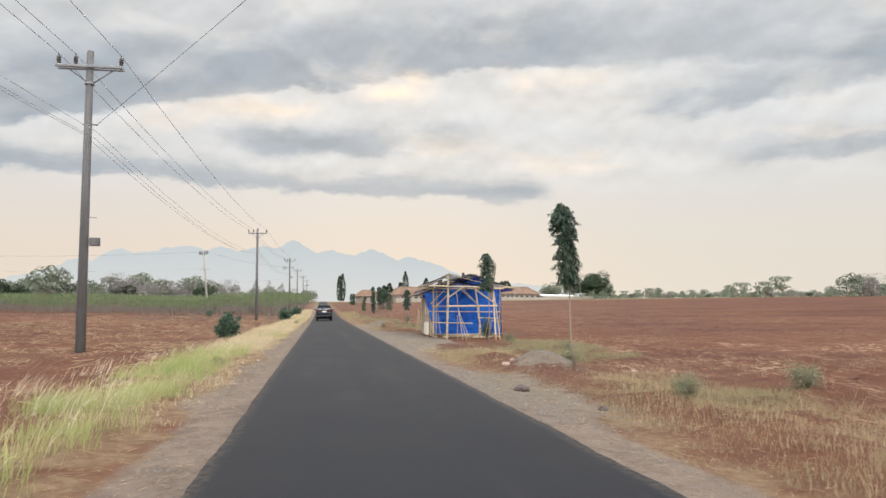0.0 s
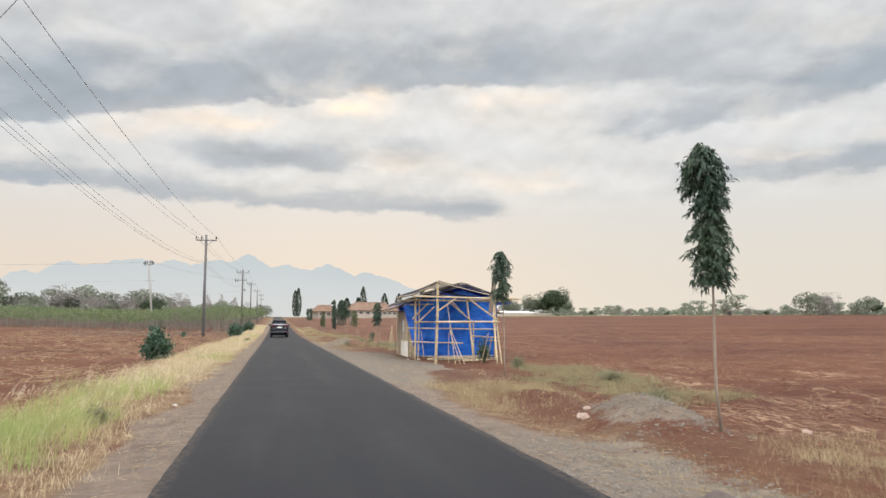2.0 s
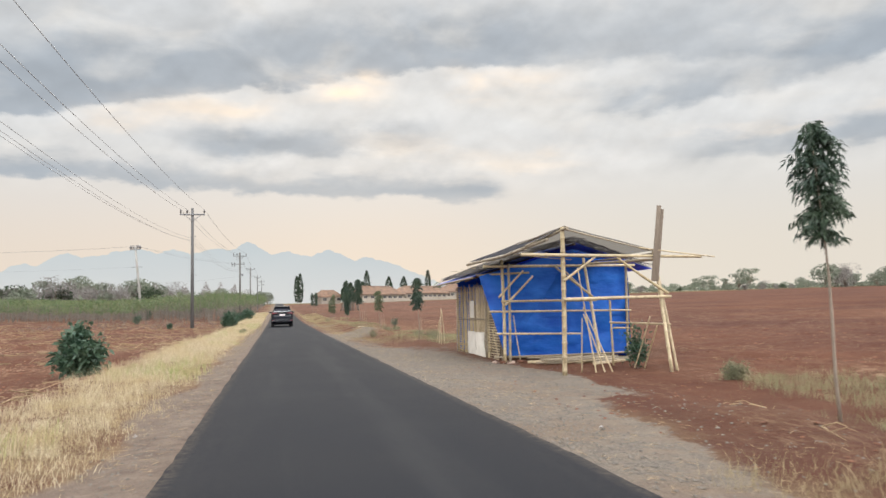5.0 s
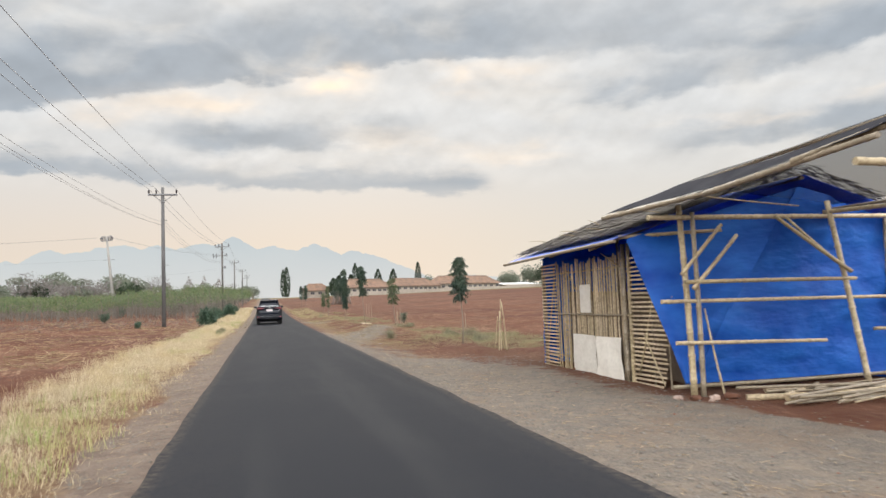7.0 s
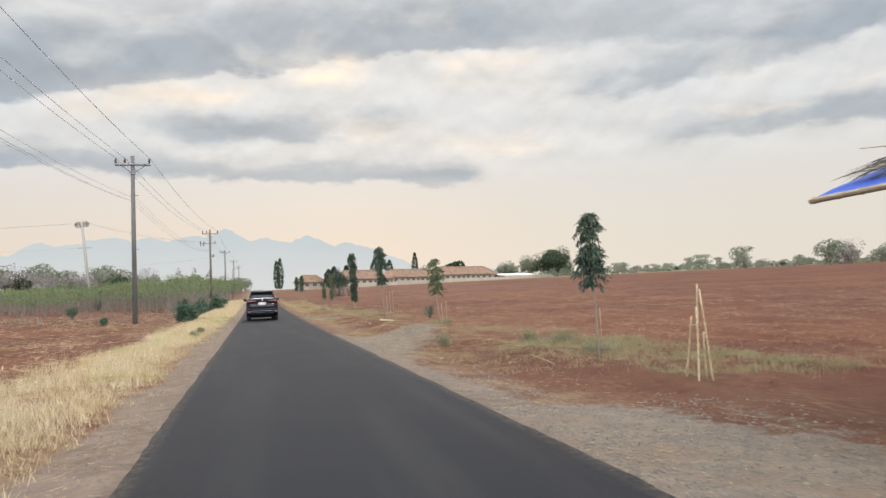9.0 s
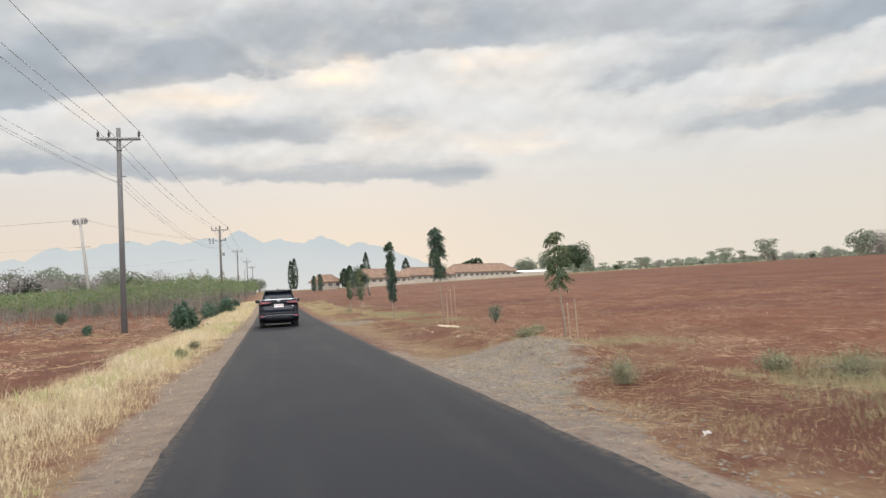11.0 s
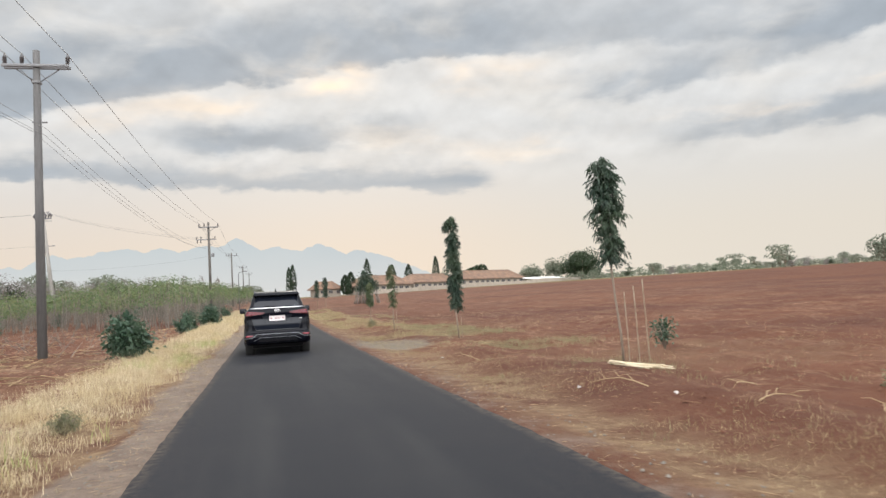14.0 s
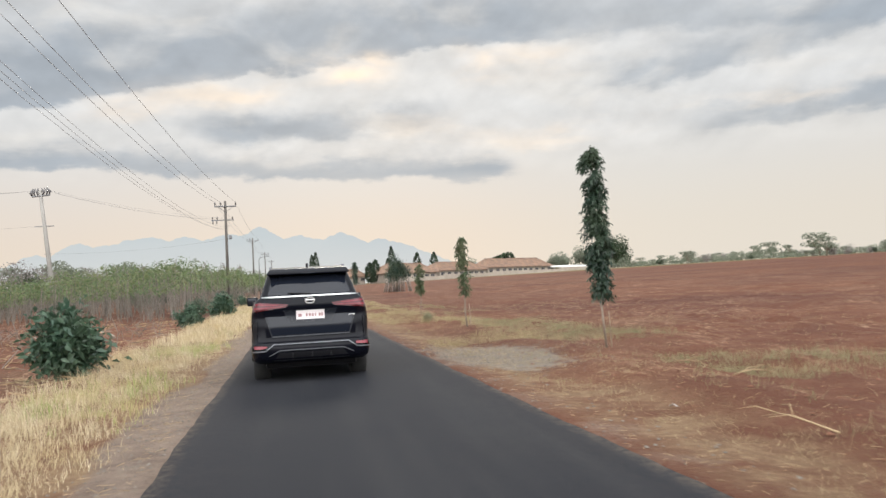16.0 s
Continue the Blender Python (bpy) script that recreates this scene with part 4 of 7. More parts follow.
    part("thatch", thatch(lift(E0, 0.5), lift(E1, 0.42), (7.55, 41.1, 3.34), (7.55, 48.3, 3.26), 21000, 5), None, hut, "grey thatch of dry leaves")
    part("thatch", thatch((9.8, 48.4, 2.5), (9.8, 41.2, 2.5), (7.45, 41.1, 3.34), (7.45, 48.3, 3.26), 5000, 6), None, hut, "grey thatch of dry leaves")
    pole("eave_pole", (E0[0] - 0.02, E0[1], E0[2] - 0.03), (E1[0] - 0.02, E1[1] - 0.1, E1[2] - 0.03), 0.035, M_BAMBOO_GREY)
    pole("ridge_pole", (7.5, 41.2, 3.16), (7.5, 48.5, 3.1), 0.045, M_BAMBOO_GREY)
    for y in (43.3, 45.2, 47.3):
        pole("rafter", (4.75, y, 2.2), (7.5, y, 3.1), 0.03, M_BAMBOO_GREY)
    for i in range(6):
        y, x = 42.2 + random.random() * 6, 4.9 + random.random() * 1.6
        s = Vector((-random.uniform(0.2, 0.45), random.uniform(-0.3, 0.3), random.uniform(0.02, 0.12)))
        p = Vector((x, y, 2.42 + (x - 4.9) * 0.33))
        tube("loose_straw", [p, p + s * 0.5 + Vector((0, 0, 0.02)), p + s], [0.008, 0.007, 0.004], M_STRAW, hut, 4)
    # dark shade net over the open bay
    def make_net(name, open_part):
        k = Mat(name, 0.95, 0, 0.05)
        k.color(k.mix(k.ramp(k.noise(2, 5), 0.3, 0.7), (0.022, 0.022, 0.028), (0.045, 0.044, 0.05)))
        k.bump(k.noise(60, 2), 0.3, 0.004)
        holes = k.t.nodes.new("ShaderNodeBsdfTransparent")
        mx = k.t.nodes.new("ShaderNodeMixShader")
        mx.inputs[0].default_value = open_part
        k.t.links.new(k.b.outputs[0], mx.inputs[1])
        k.t.links.new(holes.outputs[0], mx.inputs[2])
        k.t.links.new(mx.outputs[0], k.t.nodes["Material Output"].inputs[0])
        return k.m

    net, thin_net = make_net("dark_shade_net", 0.05), make_net("worn_shade_net", 0.6)
    P, Q, K, S, V = (5.42, 36.75, 3.18), (4.63, 42.3, 2.72), (5.84, 42.05, 3.17), (7.72, 36.85, 2.62), (8.1, 41.4, 2.72)
    E, low_mid, high_mid = (5.18, 37.4, 2.98), (4.93, 39.8, 2.76), (5.62, 39.4, 3.09)
    part("shade_net", sheet_mesh("shade_net", [Q, K, high_mid, low_mid], net, 14, 12, 0.05, 0.008, 0.005, 91), None, hut, "dark sagging shade net")
    part("shade_net", sheet_mesh("shade_net", [low_mid, high_mid, P, E], net, 14, 12, 0.02, 0.008, 0.005, 92), None, hut, "dark sagging shade net")
    part("shade_net", sheet_mesh("shade_net", [P, K, V, S], thin_net, 24, 14, 0.22, 0.012, 0.005, 93), None, hut, "worn see-through shade net")
    pole("rafter", (4.61, 42.4, 2.66), (4.95, 39.7, 2.72), 0.042, M_BAMBOO_GREY, 0.005)
    pole("rafter", (4.92, 39.95, 2.71), (5.22, 37.3, 2.93), 0.044, M_BAMBOO_GREY, 0.005)
    pole("rafter", (5.08, 38.4, 2.86), (5.42, 36.58, 3.12), 0.042, M_BAMBOO_GREY, 0.005)
    pole("rafter", (5.42, 36.7, 3.1), (7.75, 36.85, 2.58), 0.022, M_BAMBOO_GREY)
    pole("ridge_pole", (5.45, 36.78, 3.16), (5.9, 42.05, 3.14), 0.03, M_BAMBOO_GREY)
    pole("rafter", (7.7, 36.9, 2.56), (8.1, 41.4, 2.66), 0.03, M_BAMBOO_GREY)
    pole("rafter", (5.86, 42.05, 3.13), (4.62, 42.45, 2.66), 0.025, M_BAMBOO_GREY)
    pole("tie_pole", (5.6, 41.25, 2.88), (7.4, 41.2, 2.70), 0.014, M_BAMBOO)
    pole("rafter", (7.2, 36.7, 2.68), (8.95, 36.45, 2.44), 0.018, M_BAMBOO)
    return hut


build_hut()

pile_poles = thing("bamboo_pile", (0, 0, 0), "loose pile of split bamboo lying on red soil", "bamboo pile")
for i in range(36):
    x, y = 6.5 + random.random() * 1.5, 39.4 + random.random() * 1.2
    a = random.uniform(-0.7, 0.7)
    ln = random.uniform(0.8, 2.2)
    zz = float(ground_z(x, y)) + 0.02 + 0.018 * (i % 6)
    bamboo("cane", (x - ln / 2, y - a * 0.5, zz), (x + ln / 2, y + a * 0.5, zz + random.uniform(-0.01, 0.06)), random.uniform(0.012, 0.024) if i % 9 else 0.05, M_BAMBOO_GREY if i % 3 else M_LATH, pile_poles, 0.015, 7)

tripod = thing("plant_guard", (5.85, 52.0, float(ground_z(5.85, 52.0))), "guard of bamboo stakes round a dead seedling", "plant stakes")
for dx, dy, tx, ty, h in ((-0.12, -0.1, -0.03, 0, 1.15), (0.02, 0.12, 0.02, 0.02, 1.5), (0.13, -0.1, 0.04, 0, 1.42), (-0.16, 0.2, -0.06, 0.1, 1.0), (0.17, 0.12, 0.14, 0.1, 0.75)):
    bamboo("stake", (dx, dy, -0.05), (tx, ty, h), 0.015, M_BAMBOO, tripod, 0.01, 7)
part("tie", box((0.12, 0.10, 0.04), (-0.02, 0.03, 0.85), 0.01, (0, 12, 20)), M_BAMBOO_GREY, tripod)


# ---- power poles and cables ----
def insulator(parent, at, h=0.36):
    z = [0, 0.05, 0.06, 0.12, 0.13, 0.20, 0.21, 0.28, 0.36]
    r = [0.02, 0.02, 0.075, 0.055, 0.09, 0.06, 0.085, 0.05, 0.028]
    return tube("insulator", [(at[0], at[1], at[2] + k * h / 0.36) for k in z], r, M_CERAMIC, parent, 10, "grey ceramic insulator")


def power_pole(at, height, mat=M_POLE, second=False, box_at=0.0, r0=0.178, r1=0.122):
    """A tapered pole with a steel crossarm, three pin insulators and braces. The arm runs along x."""
    p = thing("power_pole", at, "tall weathered grey power pole with steel crossarm and insulators", "power pole", "poles along the road")
    tube("mast", [(0, 0, -0.3), (0, 0, height * 0.5), (0, 0, height - 0.02), (0, 0, height)], [r0, (r0 + r1) / 2, r1, r1 * 0.8], mat, p, 14)
    za = height - 0.62
    part("crossarm", box((2.3, 0.09, 0.11), (0, 0.15, za), 0.012), M_STEEL, p)
    part("crossarm", box((2.3, 0.09, 0.11), (0, -0.15, za), 0.012), M_STEEL, p)
    for s in (-1, 1):
        tube("brace", [(0.0, 0.16, za - 0.6), (s * 0.75, 0.16, za - 0.05)], 0.022, M_STEEL, p, 6)
    part("collar", box((r1 * 2.5, r1 * 2.6, 0.09), (0, 0, za - 0.62), 0.03), M_STEEL, p)
    for x in (-1.08, -0.5, 1.08):
        insulator(p, (x, 0, za + 0.05), 0.46)
    tube("bracket", [(-0.18, 0.0, height - 2.75), (0.34, 0.0, height - 2.75)], 0.028, M_STEEL, p, 6)
    tube("bracket", [(-0.15, 0.0, height * 0.44), (0.4, 0.02, height * 0.44)], 0.014, M_STEEL, p, 5)
    if second:
        zb = height - 2.1
        part("crossarm", box((2.4, 0.09, 0.11), (-0.35, 0.13, zb), 0.012), M_STEEL, p)
        for x in (-1.4, -0.9, 0.7):
            insulator(p, (x, 0.1, zb + 0.05), 0.34)
        for x in (-1.35, -0.95):
            tube("strain_insulator", [(x, 0.1, zb - 0.05), (x, 0.1, zb - 0.42)], [0.07, 0.05], M_CERAMIC, p, 8)
        part("switch_box", box((0.34, 0.28, 0.42), (0.4, 0, zb - 1.9), 0.02), M_STEEL, p)
    if box_at:
        part("fuse_box", box((0.34, 0.22, 0.3), (0.38, -0.05, box_at), 0.02), M_POLE, p, "small grey fuse box")
    return p


POLES = [(-9.7, -39.0), (-9.3, 28.6), (-8.82, 96.3), (-7.4, 160.0), (-8.1, 233.3), (-7.9, 300.0), (-7.7, 366.0)]
tops = []
for i, (px_, py_) in enumerate(POLES):
    gz = float(ground_z(px_, py_))
    h = (11.0, 11.0, 11.55, 11.3, 11.6, 11.4, 11.2)[i]
    power_pole((px_, py_, gz), h, M_POLE_DARK if i > 2 else M_POLE, second=(i == 3), box_at=3.95 if i == 1 else 0)
    tops.append((px_, py_, gz + h))

lean = thing("power_pole", pose(-22.85, 153.6, float(ground_z(-22.85, 153.6)), 0, -5.2, 0), "pale concrete power pole leaning over the cassava field", "power pole", "poles across the field")
tube("mast", [(0, 0, -0.3), (0, 0, 6.1), (0, 0, 12.1)], [0.25, 0.2, 0.15], M_POLE_PALE, lean, 14)
for yy in (-0.12, 0.12):
    part("crossarm", box((1.6, 0.08, 0.1), (0, yy, 11.55), 0.01), M_STEEL, lean)
for x in (-0.75, -0.5, -0.2, 0.2, 0.5, 0.75):
    tube("strain_insulator", [(x, 0, 11.6), (x + (0.12 if x > 0 else -0.12), 0, 11.9), (x * 0.8, 0, 12.3)], [0.06, 0.12, 0.05], M_CERAMIC, lean, 8)
part("crossarm", box((1.7, 0.07, 0.08), (0, 0, 8.6), 0.01, (0, 4, 0)), M_STEEL, lean)
tube("bracket", [(-0.3, 0, 5.9), (0.3, 0, 5.9)], 0.03, M_STEEL, lean, 6)
q_top = lean.matrix_world @ Vector((0, 0, 11.6))
q_mid = lean.matrix_world @ Vector((0, 0, 8.6))
q_low = lean.matrix_world @ Vector((0, 0, 5.9))


def cable(points, sag, label="thin dark overhead power cable", r=0.0125, group="cables along the road"):
    """One cable hung from point to point."""
    pts = []
    for a, b in zip(points[:-1], points[1:]):
        a, b = Vector(a), Vector(b)
        n = max(6, int((b - a).length / 5))
        for j in range(n):
            f = j / n
            p = a.lerp(b, f)
            p.z -= sag * 4 * f * (1 - f)
            pts.append(p)
    pts.append(Vector(points[-1]))
    ob = tube("power_cable", pts, r, M_WIRE, None, 5)
    return tagged(ob, label, "cable", group)


for x in (-1.08, -0.5, 1.08):
    cable([(a + x, b, c - 0.14) for a, b, c in tops], 0.75)
for x, dz in ((0.3, -3.0), (0.26, -3.25), (-0.16, -3.1)):
    cable([(a + x, b, c + dz) for a, b, c in tops[:4]], 1.1, "thin low-voltage overhead cable", 0.008)
c3 = tops[3]
for x in (-1.4, -0.9, 0.7):
    cable([tuple(q_top + Vector((0.9 + x * 0.2, 0, 0.4))), (c3[0] + x, c3[1], c3[2] - 2.0)], 0.45, "thin overhead cable crossing the field", 0.007, "cables across the field")
    cable([tuple(q_top + Vector((-1.0 + x * 0.15, 0, 0.4))), (-90.0, 152.0 + x, 12.2)], 0.9, "thin overhead cable crossing the field", 0.007, "cables across the field")
cable([tuple(q_low), (c3[0] - 0.2, c3[1], c3[2] - 4.2)], 0.35, "thin overhead cable crossing the field", 0.007, "cables across the field")
cable([tuple(q_mid + Vector((-0.8, 0, 0))), (-90.0, 153.0, 9.4)], 0.7, "thin overhead cable crossing the field", 0.007, "cables across the field")
far_pole = power_pole((-90.0, 152.5, float(ground_z(-90, 152.5))), 10.6, M_POLE_PALE)
# service drop that crosses the road above the camera's start
a1 = tops[1]
end_pole = power_pole((7.5, 8.5, float(ground_z(7.5, 8.5))), 14.4)
cable([(a1[0] + 0.3, a1[1], a1[2] - 2.75), (7.3, 8.5, 14.3)], 0.25, "thin service cable crossing the road", 0.009)

lamp = thing("street_lamp", (-4.9, 181.0, float(ground_z(-4.9, 181))), "slim grey street lamp at the roadside", "street lamp")
tube("post", [(0, 0, -0.1), (0, 0, 5.2), (0.15, 0, 5.6), (0.9, 0, 5.75)], [0.06, 0.05, 0.045, 0.035], M_STEEL, lamp, 8)
part("lamp_head", box((0.5, 0.2, 0.12), (1.1, 0, 5.75), 0.04), M_STEEL, lamp)


# ---- trees ----
def mast_tree(at, top, crown_low, width, seed, lean=(0.0, 0.0), stakes=0, dense=1.0, mat=M_LEAF_MAST):
    """A young columnar tree on a bare thin trunk, its long leaves hanging in tiers."""
    r = np.random.default_rng(seed)
    x, y = at
    z0 = float(ground_z(x, y))
    t = thing("mast_tree", (x, y, z0), "young columnar tree with drooping dark green leaves on a thin trunk", "tree", "young trees along the road")
    top, low = top - z0, crown_low - z0
    knots = [(lean[0] * f + 0.04 * math.sin(f * 5 + seed), lean[1] * f + 0.03 * math.cos(f * 4 + seed), top * 0.97 * f) for f in np.linspace(0, 1, 7)]
    knots[0] = (0, 0, -0.05)
    tube("trunk", knots, list(np.linspace(0.024, 0.007, 7)), M_BARK, t, 7)
    width *= 0.82
    nb = int(118 * dense * (top - low) / 1.5)
    base, way, ln = [], [], []
    for i in range(nb):
        f = r.random() ** 0.9
        z = low + (top - low) * f
        fr = z / top
        cx, cy = lean[0] * fr, lean[1] * fr
        shape = min(1.0, 0.7 + 3 * f) if f < 0.86 else 1.0 - 2.6 * (f - 0.86)
        shape *= 0.92 + 0.09 * math.sin(f * 11 + seed)
        reach = width * 0.5 * max(0.22, shape) * r.uniform(0.62, 1.1)
        ang = r.random() * 6.28
        d = np.array([math.cos(ang), math.sin(ang), 0])
        for j in range(int(36 * dense)):
            g = (j + r.random()) / (36 * dense)
            p = np.array([cx, cy, z + 0.05]) + d * reach * g + np.array([0, 0, 0.10 * g - 0.22 * g * g]) + r.normal(0, 0.018, 3)
            base.append(p)
            way.append(d * r.uniform(0.15, 0.7) + r.normal(0, 0.42, 3) + np.array([0, 0, -0.75]))
            ln.append(r.uniform(0.06, 0.125))
    base, way, ln = np.array(base), np.array(way), np.array(ln)
    part("crown", leaves_mesh("crown", base, way, ln, ln * 0.25, mat, 0.2), None, t)
    for k in range(stakes):
        bamboo("stake", (0.14 + 0.13 * k, 0.06 - 0.12 * k, -0.05), (0.11 + 0.13 * k, 0.04 - 0.1 * k, low * (0.72 + 0.06 * k)), 0.009, M_BAMBOO_GREY, t, 0.005, 6)
    return t


mast_tree((4.95, 16.75), 3.78, 1.95, 0.78, 11, (-0.34, -0.3), 0, 1.2)
mast_tree((5.72, 28.9), 3.52, 2.15, 0.80, 12, (-0.15, 0.0))
mast_tree((5.4, 54.7), 2.72, 1.38, 0.78, 13, (-0.05, 0), 1)
mast_tree((5.2, 66.4), 2.5, 1.35, 0.84, 14, (-0.1, 0), 2, 0.7, M_LEAF_MAST_PALE)
mast_tree((5.33, 78.2), 3.66, 1.85, 0.84, 15, (-0.22, -0.1), 3, 1.1)
mast_tree((5.38, 90.1), 4.08, 1.05, 0.74, 16, (-0.1, 0), 1, 1.1)
mast_tree((4.9, 100.2), 3.0, 1.15, 0.62, 17, (-0.05, 0), 1, 0.7, M_LEAF_MAST_PALE)
mast_tree((5.3, 111.5), 2.6, 1.2, 0.6, 18, (0, 0), 1, 0.8, M_LEAF_MAST_PALE)
mast_tree((5.6, 152.0), 4.4, 2.2, 0.9, 19)
mast_tree((5.9, 172.0), 4.8, 2.4, 1.0, 20)

def stem_clump(x, y, count, wide, high, seed):
    """A thicket of bare pale stems that lean together under dark leafy heads."""
    r = np.random.default_rng(seed)
    t = thing("tree_clump", (x, y, float(ground_z(x, y))), "clump of pale bare stems with dark leafy heads", "tree")
    pts, dirs = [], []
    for i in range(count):
        bx, by = wide * 0.5 * r.uniform(-1, 1), 0.9 * r.uniform(-1, 1)
        tz = high * r.uniform(0.55, 0.95) * (1.0 - 0.25 * abs(bx) / wide)
        tx, ty = bx * r.uniform(0.45, 0.8) + r.normal(0, 0.12), by * 0.6
        tube("stem", [(bx, by, -0.05), ((bx + tx) / 2 + r.normal(0, 0.08), by, tz * 0.5), (tx, ty, tz)], [0.06, 0.045, 0.02], M_CASSAVA_STEM if i % 3 else M_POLE_PALE, t, 5)
        m = 150
        c = np.array([tx, ty, tz])
        pts.append(c + r.normal(0, 1, (m, 3)) * np.array([0.33, 0.33, 0.5]) - np.array([0, 0, 0.25]))
        dirs.append(r.normal(0, 1, (m, 3)) + np.array([0, 0, -0.5]))
    pts, dirs = np.concatenate(pts), np.concatenate(dirs)
    ln = r.uniform(0.14, 0.3, len(pts))
    part("crown", leaves_mesh("crown", pts, dirs, ln, ln * 0.4, M_LEAF_MAST), None, t)
    return t


stem_clump(14.4, 184.0, 42, 4.2, 4.6, 44)


def crown_tree(name, height, spread, mat, seed, label, trunk_h=0.3, n=900, leaf=0.5, flat=0.75, lobes=9, category="tree"):
    """A tree with a tapered trunk, limbs, and a crown of many small leaves in uneven lobes."""
    r = np.random.default_rng(seed)
    t = thing(name, (0, 0, 0), label, category)
    th = height * trunk_h
    tube("trunk", [(0, 0, -0.3), (0.05, 0, th * 0.6), (0, 0.08, th), (0.1, 0, height * 0.7)], [height * 0.035, height * 0.026, height * 0.02, height * 0.008], M_BARK, t, 8)
    pts, dirs = [], []
    for i in range(lobes):
        a, rad = r.random() * 6.28, spread * 0.5 * r.uniform(0.15, 0.78)
        c = np.array([math.cos(a) * rad, math.sin(a) * rad, th + (height - th) * r.uniform(0.2, 0.82)])
        size = spread * r.uniform(0.14, 0.27)
        tube("limb", [(0, 0.05, th * 0.9), tuple(np.array([0, 0, th * 0.9]) * 0.4 + c * 0.6), tuple(c)], [height * 0.015, height * 0.009, height * 0.003], M_BARK, t, 5)
        m = n // lobes
        d = r.normal(0, 1, (m, 3))
        d /= np.linalg.norm(d, axis=1, keepdims=True)
        p = c + d * size * (0.45 + 0.65 * r.random((m, 1)) ** 0.5) * np.array([1, 1, flat])
        pts.append(p)
        dirs.append(d + r.normal(0, 0.7, (m, 3)))
    pts, dirs = np.concatenate(pts), np.concatenate(dirs)
    pts[:, 2] = np.maximum(pts[:, 2], 0.1)
    m = len(pts)
    ln = leaf * r.uniform(0.6, 1.3, m)
    part("crown", leaves_mesh("crown", pts, dirs, ln, ln * 0.6, mat), None, t)
    return t


def set_down(t, x, y, turn=0.0, size=1.0, sink=0.0):
    t.matrix_world = pose(x, y, float(ground_z(x, y)) - sink, 0, 0, turn) @ Matrix.Diagonal((size, size, size, 1))
    return t


def copy_at(t, x, y, turn, size=1.0):
    c = copy_thing(t, pose(x, y, float(ground_z(x, y)), 0, 0, turn))
    c.scale = (size, size, size)
    return c


# dark broad tree behind the field, and its neighbours
set_down(crown_tree("shade_tree", 16.5, 24, M_LEAF_DARK, 71, "broad dark green shade tree behind the red field", 0.08, 11000, 0.85, 0.9, 22), 176, 468)
nb = set_down(crown_tree("broadleaf_tree", 13.5, 15, M_LEAF_HAZED, 72, "olive green broadleaf tree behind the long buildings", 0.15, 3600, 0.8, 0.9, 14), 163, 478)
tagged(nb, group="trees behind the field")
copy_at(nb, 150, 486, 80, 0.75)
copy_at(nb, 157, 500, 300, 0.85)
copy_at(nb, 196, 500, 140, 0.85)
palm_tree = set_down(crown_tree("feathery_tree", 11.5, 17, M_LEAF_DARK, 73, "dark feathery tree behind the tiled roofs", 0.3, 2000, 1.6, 0.6, 9), 112, 470)
tagged(palm_tree, group="trees behind the field")
copy_at(nb, 96, 480, 200, 0.75)
copy_at(nb, 66, 500, 30, 0.7)


def cypress(x, y, h, w, seed):
    r = np.random.default_rng(seed)
    t = thing("cypress", (x, y, float(ground_z(x, y))), "slender dark green cypress near the tiled buildings", "tree", "cypresses near the buildings")
    tube("trunk", [(0, 0, -0.2), (0, 0, h * 0.9)], [0.18, 0.03], M_BARK, t, 6)
    n = 900
    f = r.random(n)
    rad = w * 0.5 * np.sin(np.pi * np.clip(0.12 + 0.88 * f, 0, 1)) ** 0.8 * (0.55 + 0.5 * r.random(n))
    a = r.random(n) * 6.28
    p = np.stack([rad * np.cos(a), rad * np.sin(a), 0.4 + (h - 0.4) * f], 1)
    d = np.stack([np.cos(a) * 0.5, np.sin(a) * 0.5, np.ones(n)], 1) + r.normal(0, 0.3, (n, 3))
    part("crown", leaves_mesh("crown", p, d, 0.9, 0.4, M_CYPRESS, 0), None, t)


for i, (x, y, h, w) in enumerate(((49.5, 452, 17.5, 4.0), (60.5, 440, 13.2, 4.4), (69, 440, 13.0, 4.6), (81, 430, 16.0, 3.2), (10.3, 466, 15.5, 3.4), (12.2, 467, 16.8, 3.6), (41, 400, 10, 3.2), (34, 388, 9.5, 4), (30, 372, 8.0, 4.2), (45.5, 408, 8.5, 4.5))):
    cypress(x, y, h, w, 100 + i)

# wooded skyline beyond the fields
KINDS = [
    crown_tree("skyline_tree", 9, 10, M_LEAF_HAZED, 81, "grey green broadleaf tree on the skyline", 0.08, 1100, 0.8, 0.85, 11),
    crown_tree("skyline_tree", 10, 9, M_LEAF_HAZED, 82, "airy grey green tree with gaps in its crown", 0.22, 620, 0.8, 0.35, 9),
    crown_tree("skyline_tree", 8, 11, M_LEAF_DRY, 83, "leafless greyish tree on the skyline", 0.08, 3000, 0.38, 0.9, 15),
    crown_tree("skyline_tree", 6, 9, M_LEAF_DARK, 84, "dark green bushy tree on the skyline", 0.04, 1000, 0.8, 0.8, 11),
]
for t in KINDS:
    tagged(t, group="trees on the skyline")
set_down(KINDS[0], -118, 322)
set_down(KINDS[1], 236, 372)
set_down(KINDS[2], -70, 330)
set_down(KINDS[3], -140, 330)
rr = random.Random(5)
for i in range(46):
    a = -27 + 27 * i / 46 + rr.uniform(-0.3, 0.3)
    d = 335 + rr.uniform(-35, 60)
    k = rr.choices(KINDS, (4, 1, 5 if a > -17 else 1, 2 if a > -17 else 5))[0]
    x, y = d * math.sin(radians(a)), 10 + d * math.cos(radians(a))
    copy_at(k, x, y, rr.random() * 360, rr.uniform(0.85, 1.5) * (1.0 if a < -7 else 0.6))
